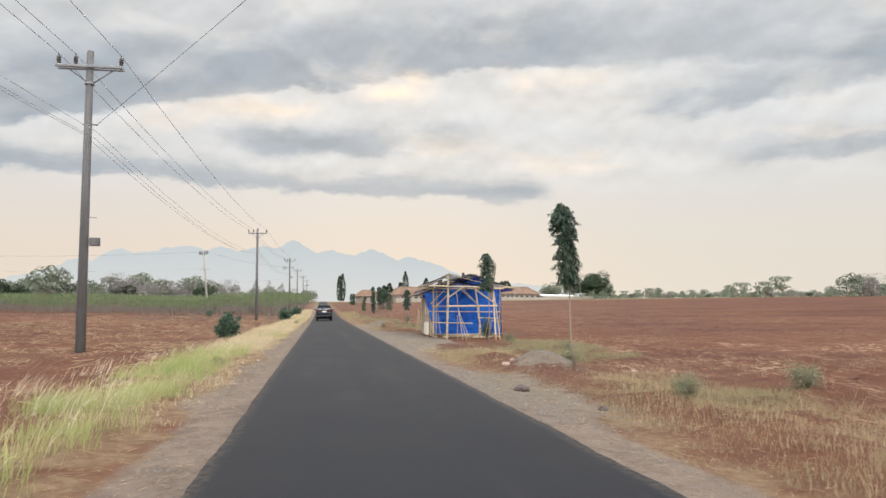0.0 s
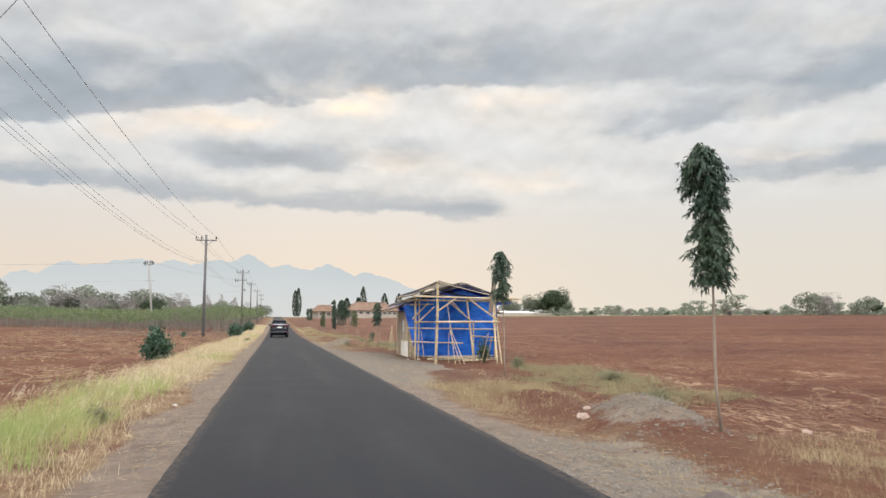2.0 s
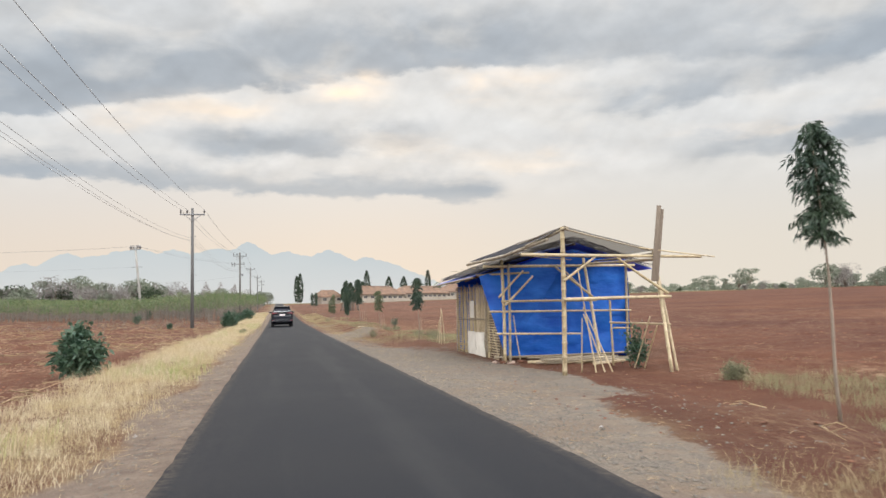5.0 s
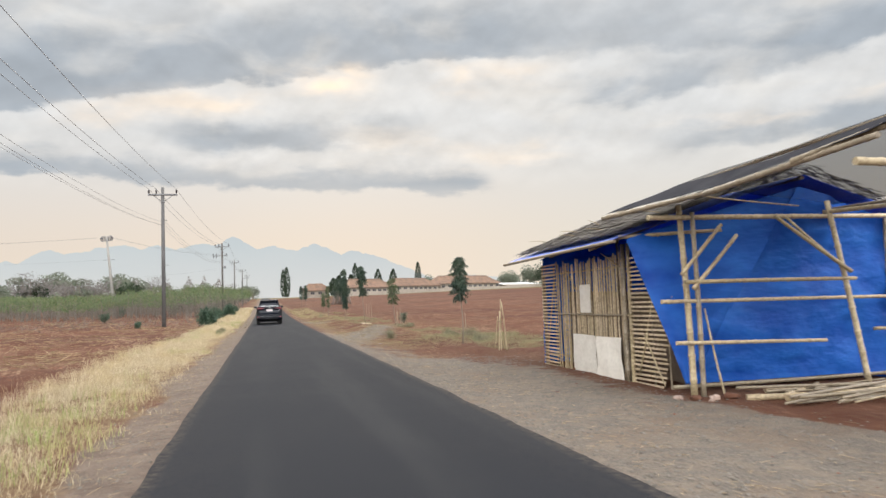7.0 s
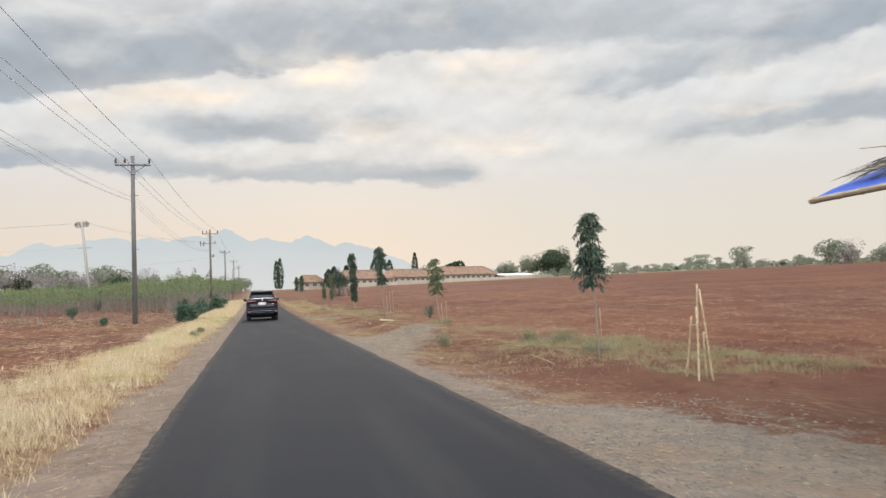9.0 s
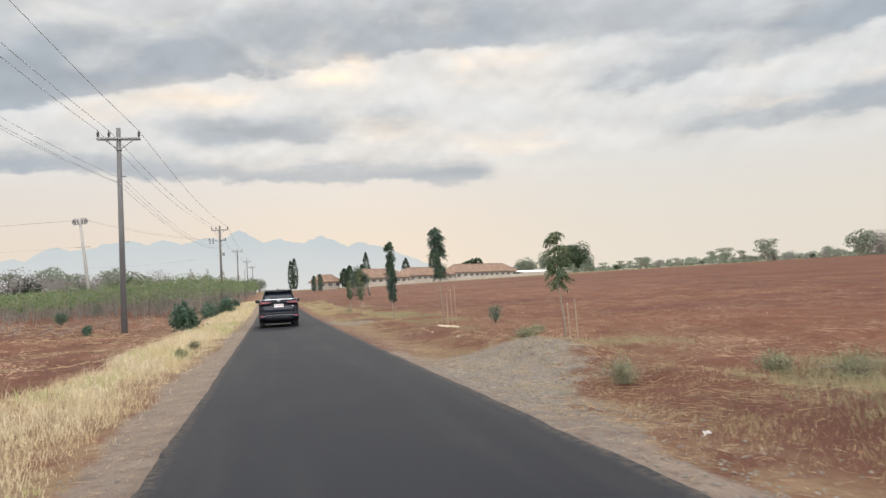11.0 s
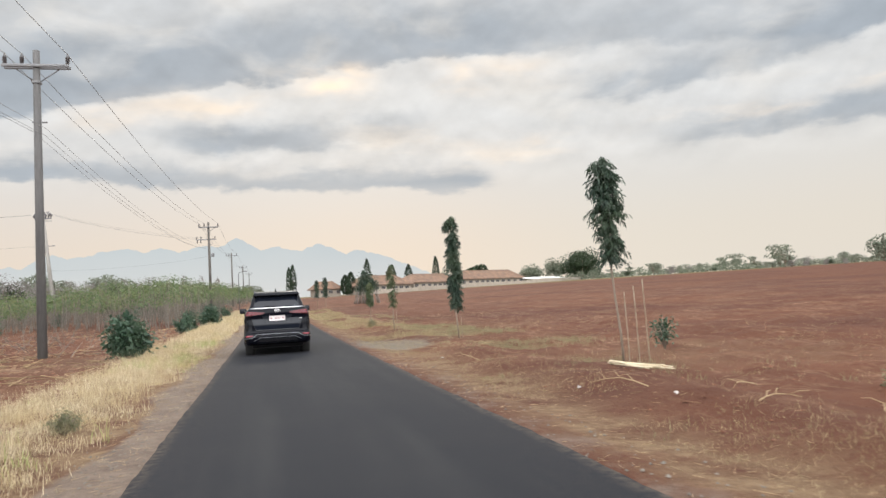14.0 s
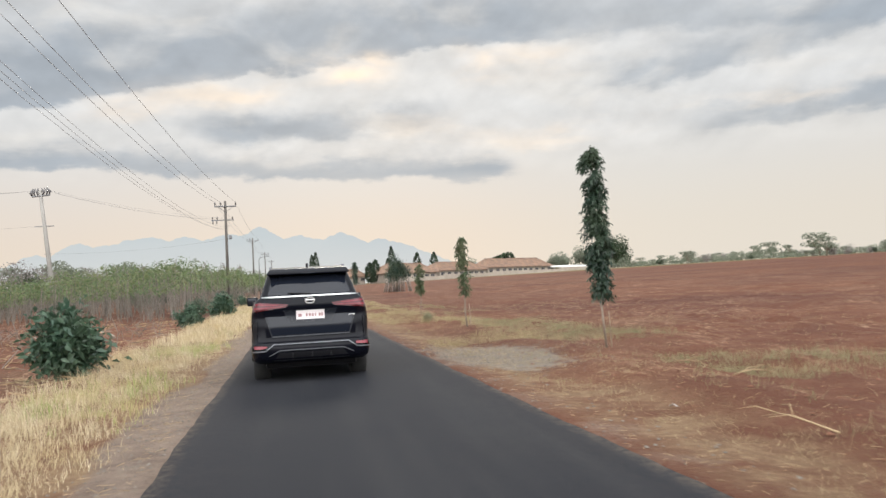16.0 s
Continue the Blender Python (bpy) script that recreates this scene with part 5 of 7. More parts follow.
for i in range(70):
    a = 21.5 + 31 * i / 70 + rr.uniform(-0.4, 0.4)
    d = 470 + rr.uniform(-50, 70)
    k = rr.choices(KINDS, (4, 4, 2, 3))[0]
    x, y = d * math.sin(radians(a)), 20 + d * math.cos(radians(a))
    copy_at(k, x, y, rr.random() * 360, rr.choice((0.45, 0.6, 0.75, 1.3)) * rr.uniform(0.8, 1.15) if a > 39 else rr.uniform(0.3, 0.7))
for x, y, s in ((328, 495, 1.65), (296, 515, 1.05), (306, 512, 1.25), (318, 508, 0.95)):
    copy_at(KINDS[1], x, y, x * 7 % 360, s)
for i in range(16):
    y = 150 + i * 14 + rr.uniform(-3, 3)
    copy_at(rr.choice((KINDS[0], KINDS[3], KINDS[0])), -6.5 - rr.random() * 6 - (4 if y < 180 else 0), y, rr.random() * 360, rr.uniform(0.18, 0.32))


def hedge(label, a0, a1, dist, low, high, n, mat, seed, cy=20):
    """A far uneven belt of scrub, as one body of stuff."""
    r = np.random.default_rng(seed)
    a = np.radians(r.uniform(a0, a1, n))
    d = dist + r.uniform(-25, 25, n)
    x, y = d * np.sin(a), cy + d * np.cos(a)
    env = low + (high - low) * np.clip(0.5 + 0.6 * waves(np.degrees(a) * 3, a * 0, seed, 1.3) + 0.25 * waves(np.degrees(a) * 3, a * 0, seed + 1, 5.0), 0.05, 1.1)
    z = ground_z(x, y) + env * r.random(n) ** 0.7
    p = np.stack([x, y, z], 1)
    s = r.uniform(0.5, 1.2, n) * (0.6 if mat is M_LEAF_DRY else 1.0)
    ob = new("scrub_belt", leaves_mesh("scrub_belt", p, r.normal(0, 1, (n, 3)) + np.array([0, 0, 0.5]), s, s * 0.6, mat))
    return tagged(ob, label, "scrub", kind="stuff")


hedge("far belt of grey green scrub beyond the red field", 19.5, 54, 480, 1.0, 4.6, 14000, M_LEAF_HAZED, 901)
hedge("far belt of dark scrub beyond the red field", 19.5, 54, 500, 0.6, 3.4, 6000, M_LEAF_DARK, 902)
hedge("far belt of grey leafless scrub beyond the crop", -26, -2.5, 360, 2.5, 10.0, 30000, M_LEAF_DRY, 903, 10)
hedge("far belt of green scrub beyond the crop", -30, -1.5, 330, 1.5, 4.5, 8000, M_LEAF_HAZED, 904, 10)


# ---- buildings beyond the field ----
def long_house(x0, y0, x1, y1, wall_h, roof_h, depth, windows, label):
    """A long low house with a hipped tile roof; its front runs from (x0, y0) to (x1, y1)."""
    a, b = Vector((x0, y0, 0)), Vector((x1, y1, 0))
    length = (b - a).length
    zb = float(min(ground_z(x0, y0), ground_z(x1, y1)))
    turn = math.degrees(math.atan2(y1 - y0, x1 - x0))
    h = thing("long_house", pose(x0, y0, zb, 0, 0, turn), label, "house", "buildings beyond the field")
    part("wall", box((length, depth, wall_h + 0.6), (length / 2, depth / 2, wall_h / 2 - 0.3), 0.02), M_PLASTER, h)
    e, hip = 1.1, min(4.0, length * 0.15)
    v = [(-e, -e, wall_h), (length + e, -e, wall_h), (length + e, depth + e, wall_h), (-e, depth + e, wall_h), (hip, depth / 2, wall_h + roof_h), (length - hip, depth / 2, wall_h + roof_h)]
    v += [(q[0], q[1], q[2] - 0.22) for q in v[:4]]
    f = [(0, 1, 5, 4), (2, 3, 4, 5), (1, 2, 5), (3, 0, 4), (1, 0, 6, 7), (2, 1, 7, 8), (3, 2, 8, 9), (0, 3, 9, 6), (6, 9, 8, 7)]
    roof = part("roof", mesh_of("roof", v, f, M_TILE), None, h, "weathered red clay tile roof")
    # courses of tiles
    n = 11
    for j in range(n):
        g = (j + 0.5) / n
        xa, xb = -e + (hip + e) * g, length + e - (hip + e) * g
        yy = -e + (depth / 2 + e) * g
        zz = wall_h + roof_h * g
        part("tile_course", box((xb - xa, 0.1, 0.09), ((xa + xb) / 2, yy, zz + 0.05), 0.02, seg=1), M_TILE, roof, smooth=False)
    part("ridge_tiles", box((length - 2 * hip, 0.5, 0.3), (length / 2, depth / 2, wall_h + roof_h + 0.02), 0.1), M_TILE, roof)
    for j in range(windows):
        x = length * (j + 0.5 + 0.2 * math.sin(j * 7)) / windows
        w = part("window", box((length / windows * 0.52, 0.12, wall_h * 0.34), (x, -0.02, wall_h * 0.62), 0.01), M_OPENING, h)
        part("frame", box((0.12, 0.08, wall_h * 0.34), (x, -0.07, wall_h * 0.62), 0), M_PLASTER, w, smooth=False)
        part("sill", box((length / windows * 0.56, 0.25, 0.1), (x, -0.05, wall_h * 0.44), 0.01), M_PLASTER, w, smooth=False)
    return h


long_house(39, 381, 62, 398, 4.0, 4.2, 12, 7, "long low house with weathered red tile roof")
long_house(64, 402, 90, 421, 4.0, 4.0, 12, 8, "long low house with weathered red tile roof")
long_house(92, 424, 132, 447, 4.2, 4.4, 12, 11, "longest low house with weathered red tile roof")
long_house(19, 370, 28, 373, 3.4, 3.0, 9, 3, "small white house with a hipped red tile roof")
shed = thing("shed", pose(134, 446, float(ground_z(134, 446)), 0, 0, 27), "low shed with a white sheet roof", "shed")
part("wall", box((30, 6, 2.6), (15, 3, 1.0), 0.02), M_PLASTER, shed)
part("roof", box((31.5, 8, 0.25), (15, 2.6, 2.75), 0.03, (7, 0, 0)), M_WHITE_ROOF, shed, "white sheet roof")
wall_pts = [(36, 372), (64, 394), (92, 416), (134, 440), (170, 458)]
for (xa, ya), (xb, yb) in zip(wall_pts[:-1], wall_pts[1:]):
    ln = math.hypot(xb - xa, yb - ya)
    zb = float(min(ground_z(xa, ya), ground_z(xb, yb)))
    w = tagged(part("boundary_wall", box((ln, 0.25, 2.6), (0, 0, 0), 0.03), M_PLASTER), "stained white boundary wall along the field", "wall", "boundary walls", "structure")
    w.matrix_world = pose((xa + xb) / 2, (ya + yb) / 2, zb + 0.9, 0, 0, math.degrees(math.atan2(yb - ya, xb - xa)))


# ---- shrubs, crops, grass ----
M_LEAF_PALE = foliage("grey_green_leaf", (0.13, 0.145, 0.085), (0.23, 0.22, 0.135), (0.27, 0.23, 0.145), 0.8, 0.3)
def bush(x, y, size, seed, mat=M_LEAF_BUSH, label="dense dark green leafy shrub at the field edge", name="shrub", high=1.0, n=1400, leaf=0.13):
    r = np.random.default_rng(seed)
    z0 = float(ground_z(x, y))
    t = thing(name, (x, y, z0), label, "shrub", "shrubs along the verge")
    if mat is M_LEAF_PALE:
        n, leaf = int(n * 1.9), leaf * 0.62
    pts, dirs = [], []
    for i in range(16):
        a, tilt = r.random() * 6.28, r.uniform(0.05, 0.85)
        end = np.array([math.cos(a) * tilt * size, math.sin(a) * tilt * size, size * high * r.uniform(0.75, 1.5) * (1.15 - 0.4 * tilt)])
        tube("stem", [(0, 0, -0.03), tuple(end * 0.55 + np.array([0, 0, 0.05])), tuple(end)], [0.015, 0.011, 0.005], M_BARK, t, 4)
        m = n // 16
        f = r.uniform(0.35, 1.05, (m, 1))
        pts.append(end * f + r.normal(0, size * 0.16, (m, 3)))
        dirs.append(end / size * 0.5 + r.normal(0, 0.6, (m, 3)) + np.array([0, 0, -0.15]))
    pts, dirs = np.concatenate(pts), np.concatenate(dirs)
    pts[:, 2] = np.maximum(pts[:, 2], 0.03)
    ln = leaf * r.uniform(0.6, 1.3, len(pts))
    part("leaves", leaves_mesh("leaves", pts, dirs, ln, ln * 0.42, mat), None, t)
    return t


bush(-5.7, 41.6, 0.72, 1, n=2600, leaf=0.19)
bush(-5.3, 92.3, 0.86, 2, n=3200, leaf=0.2)
bush(-5.6, 113.3, 0.66, 3, n=2200, leaf=0.2)
bush(-4.9, 122.6, 0.8, 4, n=2400, leaf=0.22)
bush(-5.2, 131.0, 0.9, 5)
bush(-4.7, 142.0, 0.8, 6)
bush(-6.6, 127.0, 0.9, 7)
bush(-17.5, 118.0, 0.75, 8)
bush(-11.0, 97.5, 0.35, 9)
bush(-20.5, 146.0, 0.9, 10)
G2 = "grey green low shrub in dry grass beside the field"
bush(7.9, 34.3, 0.36, 21, M_LEAF_PALE, G2, high=0.6, n=700, leaf=0.09)
bush(7.55, 37.7, 0.42, 22, M_LEAF_BUSH, "dark green leafy plant against the hut frame", high=1.5, n=700, leaf=0.12)
bush(7.2, 60.6, 0.6, 23, M_LEAF_PALE, G2, high=0.3, n=1500, leaf=0.06)
bush(6.6, 61.5, 0.45, 24, M_LEAF_PALE, G2, high=0.35, n=700, leaf=0.08)
bush(8.6, 82.6, 0.4, 25, M_LEAF_BUSH, "small green leafy plant on red soil", high=1.2, n=420, leaf=0.1)
bush(6.3, 20.9, 0.40, 26, M_LEAF_PALE, G2, high=0.6, n=800, leaf=0.08)
bush(8.4, 27.5, 0.38, 27, M_LEAF_PALE, G2, high=0.6, n=700, leaf=0.08)
bush(5.0, 11.5, 0.40, 28, M_LEAF_PALE, G2, high=0.6, n=800, leaf=0.07)
bush(8.2, 13.0, 0.5, 29, M_LEAF_PALE, G2, high=0.6, n=900, leaf=0.08)
bush(7.4, 74.2, 0.42, 30, M_LEAF_PALE, G2, high=0.25, n=800, leaf=0.08)
bush(4.6, 106.0, 0.35, 31, M_LEAF_PALE, G2, high=0.6, n=600, leaf=0.09)
W = "grey green weed tangled with dry grass on the verge"
for i, (x, y) in enumerate(((-3.25, 76.4), (-3.25, 72.7), (-3.35, 19.5))):
    bush(x, y, 0.24, 40 + i, M_LEAF_PALE, W, high=0.7, n=1100, leaf=0.05)
bush(6.5, 72.5, 0.5, 50, M_LEAF_PALE, "low green weeds spreading on red soil", high=0.35, n=1100, leaf=0.08)
bush(4.2, 61.7, 0.42, 51, M_LEAF_PALE, G2, high=0.5, n=900, leaf=0.06)
bush(6.9, 57.9, 0.5, 32, M_LEAF_PALE, G2, high=0.3, n=700, leaf=0.08)


def cassava():
    """The standing crop: bare stems with a leafy head each."""
    r = np.random.default_rng(9)
    xs, ys = [], []
    y = 118.0
    while y < 330:
        step = 1.3 if y < 170 else 3.0
        for x in np.arange(-170 if y > 140 else -110, -6.0, 1.25 if y < 170 else 2.6):
            front = 124.5 + 0.42 * max(0, -x - 7) + 2.0 * math.sin(x * 0.3)
            if y > front and not (y < 150 and x > -6.8):
                xs.append(x + r.normal(0, 0.3))
                ys.append(y + r.normal(0, 0.4))
        y += step
    x, y = np.array(xs), np.array(ys)
    n = len(x)
    z = ground_z(x, y)
    h = r.uniform(1.9, 3.5, n) * (1 + 0.22 * smooth_step(x, -24, -10)) * (1 + 0.15 * waves(x, y, 61, 0.15))
    base = np.stack([x, y, z - 0.05], 1)
    stems, heads = [], []
    for k in range(3):
        top = base + np.stack([r.normal(0, 0.28, n), r.normal(0, 0.28, n), h * r.uniform(0.8, 1.0, n)], 1)
        stems.append((base, top))
        heads.append(top)
    sm = sticks_mesh("stems", np.concatenate([s[0] for s in stems]), np.concatenate([s[1] for s in stems]), 0.02, M_CASSAVA_STEM)
    hd = np.concatenate(heads)
    m = 15
    hp = np.repeat(hd, m, 0)
    d = r.normal(0, 1, (len(hp), 3)) * np.array([1, 1, 0.5])
    far = smooth_step(hp[:, 1], 165, 200)
    hp = hp + d * np.array([0.24, 0.24, 0.20]) - np.array([0, 0, 0.12])
    lv = leaves_mesh("leaves", hp, d + np.array([0, 0, -0.1]), r.uniform(0.2, 0.38, len(hp)) * (1 + 0.5 * far), r.uniform(0.055, 0.1, len(hp)) * (1 + far), M_CASSAVA, 0.25)
    t = thing("cassava_crop", (0, 0, 0), "standing cassava crop with bare stems and green leafy tops", "crop", kind="stuff")
    part("stems", sm, None, t)
    part("leaves", lv, None, t)


cassava()


def tufts(name, label, xlo, xhi, ylo, yhi, per_m2, blades, hlo, hhi, mat, seed, keep=None, width=0.009, lean=0.5, spread=0.09, wind=(0.0, 0.0)):
    """Many tufts of grass over a strip, as one body of stuff."""
    r = np.random.default_rng(seed)
    blades, width = int(blades * 1.45), width * 0.62
    n = int((xhi - xlo) * (yhi - ylo) * per_m2)
    x, y = r.uniform(xlo, xhi, n), r.uniform(ylo, yhi, n)
    if keep is not None:
        k = r.random(n) < keep(x, y)
        x, y = x[k], y[k]
    n = len(x)
    hh = r.uniform(hlo, hhi, n) * (1 + 0.3 * waves(x, y, seed + 5, 0.9))
    bx = np.repeat(x, blades) + r.normal(0, spread, n * blades)
    by = np.repeat(y, blades) + r.normal(0, spread, n * blades)
    bh = np.repeat(np.maximum(hh, 0.05), blades) * r.uniform(0.5, 1.1, n * blades)
    a = r.random(n * blades) * 6.28
    ln = np.stack([np.cos(a), np.sin(a)], 1) * (bh * lean * r.uniform(0.2, 1.0, n * blades))[:, None] + bh[:, None] * np.array([wind])
    base = np.stack([bx, by, ground_z(bx, by) - 0.01], 1)
    ob = new(name, blades_mesh(name, base, bh, ln, width * r.uniform(0.6, 1.3, n * blades), mat))
    return tagged(ob, label, "grass", kind="stuff")


def left_keep(x, y):
    edge = 1 - smooth_step(-x, 4.3 + 0.5 * waves(x, y, 71, 0.8), 5.4 + 0.6 * waves(x, y, 72, 0.5))
    inner = smooth_step(-x, 2.45, 3.25 + 0.35 * waves(x, y, 73, 1.3))
    return edge * inner * (0.55 + 0.45 * (waves(x, y, 74, 1.0) > -0.5))


def clumpy(x, y):
    return 0.07 + 0.93 * smooth_step(waves(x, y, 75, 1.3) + 0.7 * waves(x, y, 76, 3.4), -0.15, 0.5)


tufts("dry_grass", "tangled pale dry grass along the verge", -5.4, -2.1, 10, 100, 42, 11, 0.06, 0.20, M_GRASS_DRY, 206, lambda x, y: left_keep(x, y) * (0.4 + 0.6 * smooth_step(y, 22, 34)), 0.007, 1.3, 0.12)
tufts("dry_grass", "tall golden dry grass along the verge", -5.6, -2.4, 10, 100, 25, 12, 0.16, 0.42, M_GRASS_DRY, 201, lambda x, y: left_keep(x + 0.3, y) * clumpy(x, y) * (0.3 + 0.7 * smooth_step(y, 22, 34)), 0.006, 0.95, 0.09)
tufts("dry_grass", "tall golden dry grass along the verge", -5.6, -2.2, 100, 170, 16, 9, 0.22, 0.44, M_GRASS_DRY, 202, left_keep, 0.022, 0.8)
tufts("green_grass", "tall green grass with pale seed heads", -6.2, -2.5, -4, 34, 44, 10, 0.20, 0.44, M_GRASS_GREEN, 203, lambda x, y: np.minimum(1, left_keep(x + 0.5, y) * 1.2) * (1 - smooth_step(y, 20, 33)) * clumpy(x, y), 0.009, 0.7, 0.09, (0.3, 0.1))
tufts("green_grass", "sparse green blades among dry grass", -5.4, -2.4, 34, 150, 12, 8, 0.12, 0.34, M_GRASS_GREEN, 204, lambda x, y: left_keep(x, y) * smooth_step(waves(x, y, 77, 0.5), 0.0, 0.6), 0.012, 0.8)
tufts("seed_heads", "pale feathery grass plumes above the verge", -6.6, -3.2, -4, 36, 26, 2, 0.30, 0.48, M_PLUME, 205, lambda x, y: smooth_step(-x, 3.2, 4.2) * (1 - smooth_step(y, 24, 34)) * clumpy(x, y), 0.010, 0.6, 0.05, (0.75, 0.25))


def right_keep(x, y):
    patch = smooth_step(waves(x, y, 81, 0.55), -0.1, 0.6) * (0.35 + 0.65 * (1 - smooth_step(x, 3.2, 4.2)))
    edge = smooth_step(x, 2.3, 2.9) * (1 - smooth_step(x, 4.3 + 0.9 * waves(x, y, 82, 0.4), 6.2 + waves(x, y, 83, 0.6)))
    drive = 1 - smooth_step(y, 26, 29) * (1 - smooth_step(y, 51, 53.5))
    heap_ = 1 - np.exp(-(((x - 4.6) / 1.1) ** 2 + ((y - 17.6) / 2.4) ** 2)) * 0.95
    return patch * edge * drive * heap_


tufts("dry_grass", "short dry straw-coloured grass in patches on red soil", 2.2, 7.4, -2, 130, 26, 12, 0.03, 0.11, M_GRASS_BROWN, 211, right_keep, 0.004, 1.5, 0.14)
tufts("dry_grass", "sparse pale weeds over the red field", 4.5, 16, -2, 120, 2.0, 7, 0.05, 0.16, M_GRASS_BROWN, 212, lambda x, y: (0.2 + 0.8 * (waves(x, y, 84, 0.4) > 0.2)) * (1 - smooth_step(y, 30, 33) * (1 - smooth_step(y, 50, 52)) * (x < 10)), 0.006, 1.3)
tufts("green_weeds", "low grey green weeds on the verge", 3.0, 9.5, 4, 125, 2.0, 7, 0.08, 0.20, M_GRASS_GREY, 213, lambda x, y: smooth_step(waves(x, y, 85, 0.7), 0.1, 0.6) * (1 - smooth_step(y, 27, 30) * (1 - smooth_step(y, 51, 53)) * (x < 10)), 0.009, 1.2)
tufts("grey_weeds", "low fuzzy grey green weeds on the bund", 5.2, 9.2, 6, 128, 26, 12, 0.06, 0.22, M_GRASS_GREY, 216, lambda x, y: smooth_step(waves(x, y, 88, 0.5), -0.05, 0.5) * (1 - smooth_step(x, 7.6, 9.2)) * smooth_step(x, 5.2, 5.9) * (1 - smooth_step(y, 27, 30) * (1 - smooth_step(y, 51, 53))), 0.007, 1.2, 0.13)
tufts("dry_grass", "brown dry grass in low clumps near the road", 3.1, 7.0, 2, 16.5, 22, 13, 0.06, 0.22, M_GRASS_BROWN, 220, lambda x, y: smooth_step(waves(x, y, 93, 0.75), -0.2, 0.4) * smooth_step(x - 0.1 * np.maximum(y - 10, 0), 3.1, 3.8), 0.006, 1.1, 0.12)
tufts("dry_grass", "brown dry grass strewn along the road edge", 2.6, 4.9, 68, 95, 22, 11, 0.03, 0.085, M_GRASS_BROWN, 221, lambda x, y: smooth_step(waves(x, y, 94, 0.8), -0.25, 0.35) * smooth_step(x, 2.6, 3.1) * (1 - smooth_step(x, 3.9, 4.9)), 0.006, 1.2, 0.12)
tufts("grey_weeds", "fuzzy grey green weeds and dry grass on red soil", 3.9, 9.0, 52, 63, 30, 12, 0.08, 0.26, M_GRASS_GREY, 219, lambda x, y: smooth_step(waves(x, y, 92, 0.8), -0.1, 0.35) * smooth_step(x, 4.2, 5.6), 0.007, 1.2, 0.13)
tufts("dry_grass", "thick clump of dry grass beside the yard", 3.2, 7.6, 53, 64, 14, 11, 0.05, 0.17, M_GRASS_BROWN, 214, lambda x, y: smooth_step(waves(x, y, 86, 0.7), -0.5, 0.2), 0.007, 1.0)
tufts("dry_grass", "thick clump of dry grass before the yard", 2.6, 5.4, 20.5, 27, 20, 9, 0.08, 0.26, M_GRASS_BROWN, 215, lambda x, y: smooth_step(waves(x, y, 87, 0.7), -0.5, 0.3), 0.006, 1.2)


tufts("grey_weeds", "dense grey green weeds between the hut and the tree", 5.6, 10.5, 21, 34.5, 22, 12, 0.10, 0.30, M_GRASS_GREY, 222, lambda x, y: smooth_step(waves(x, y, 97, 0.55), -0.35, 0.25) * smooth_step(x - 0.12 * (y - 21), 5.6, 6.4) * (1 - smooth_step(x - 0.12 * (y - 21), 8.2, 9.2)), 0.007, 1.0, 0.13)
tufts("dry_grass", "golden dry grass in a thick swath near the gravel heap", 3.0, 5.6, 19.8, 25.5, 30, 12, 0.08, 0.26, M_GRASS_BROWN, 223, lambda x, y: smooth_step(waves(x, y, 98, 0.8), -0.4, 0.2), 0.006, 1.1, 0.12)
tufts("dry_grass", "golden dry grass in clumps beside the road", 2.5, 6.0, 94, 150, 20, 11, 0.10, 0.30, M_GRASS_BROWN, 217, lambda x, y: smooth_step(waves(x, y, 89, 0.6), -0.3, 0.4) * smooth_step(x, 2.5, 3.0), 0.010, 0.9)


tufts("dry_grass", "thin dry grass growing through the gravel heap", 2.6, 6.2, 61.5, 68.0, 9, 9, 0.06, 0.17, M_GRASS_BROWN, 218, lambda x, y: smooth_step(waves(x, y, 90, 1.2), -0.2, 0.5), 0.006, 1.2, 0.12)


def litter_sticks(name, label, n, xlo, xhi, ylo, yhi, llo, lhi, r0, seed, mat=M_STRAW, flat=0.12, keep=None):
    r = np.random.default_rng(seed)
    x, y = r.uniform(xlo, xhi, n), r.uniform(ylo, yhi, n)
    if keep is not None:
        k = r.random(n) < keep(x, y)
        x, y = x[k], y[k]
    n = len(x)
    a, ln = r.random(n) * 6.28, r.uniform(llo, lhi, n)
    d = np.stack([np.cos(a), np.sin(a), r.normal(0.02, flat, n)], 1) * ln[:, None]
    base = np.stack([x, y, ground_z(x, y) + 0.015], 1)
    end = base + d
    end[:, 2] = np.maximum(end[:, 2], ground_z(end[:, 0], end[:, 1]) + 0.01)
    ob = new(name, sticks_mesh(name, base, end, r0 * r.uniform(0.6, 1.3, n), mat))
    return tagged(ob, label, "litter", kind="stuff")


drifts = lambda x, y: smooth_step(waves(x, y, 91, 0.6), -0.3, 0.6)
litter_sticks("field_stalks", "dry broken crop stalks strewn over ploughed soil", 24000, -34, -4.8, 0, 124, 0.12, 0.7, 0.014, 301, keep=drifts)
litter_sticks("field_stalks", "dry straw strewn over red soil", 14000, 2.4, 18, -2, 120, 0.03, 0.16, 0.0022, 302, keep=lambda x, y: drifts(x, y) * (1 - 0.9 * smooth_step(y, 33, 35) * (1 - smooth_step(y, 49, 51)) * (x < 10)))
litter_sticks("verge_straw", "short straw lying along the road edge", 15000, 2.0, 4.6, -2, 120, 0.02, 0.12, 0.0022, 303, keep=lambda x, y: (1 - 0.6 * smooth_step(x, 3.2, 4.6)) * (0.25 + 0.75 * smooth_step(waves(x, y, 91, 1.6), -0.3, 0.4)))
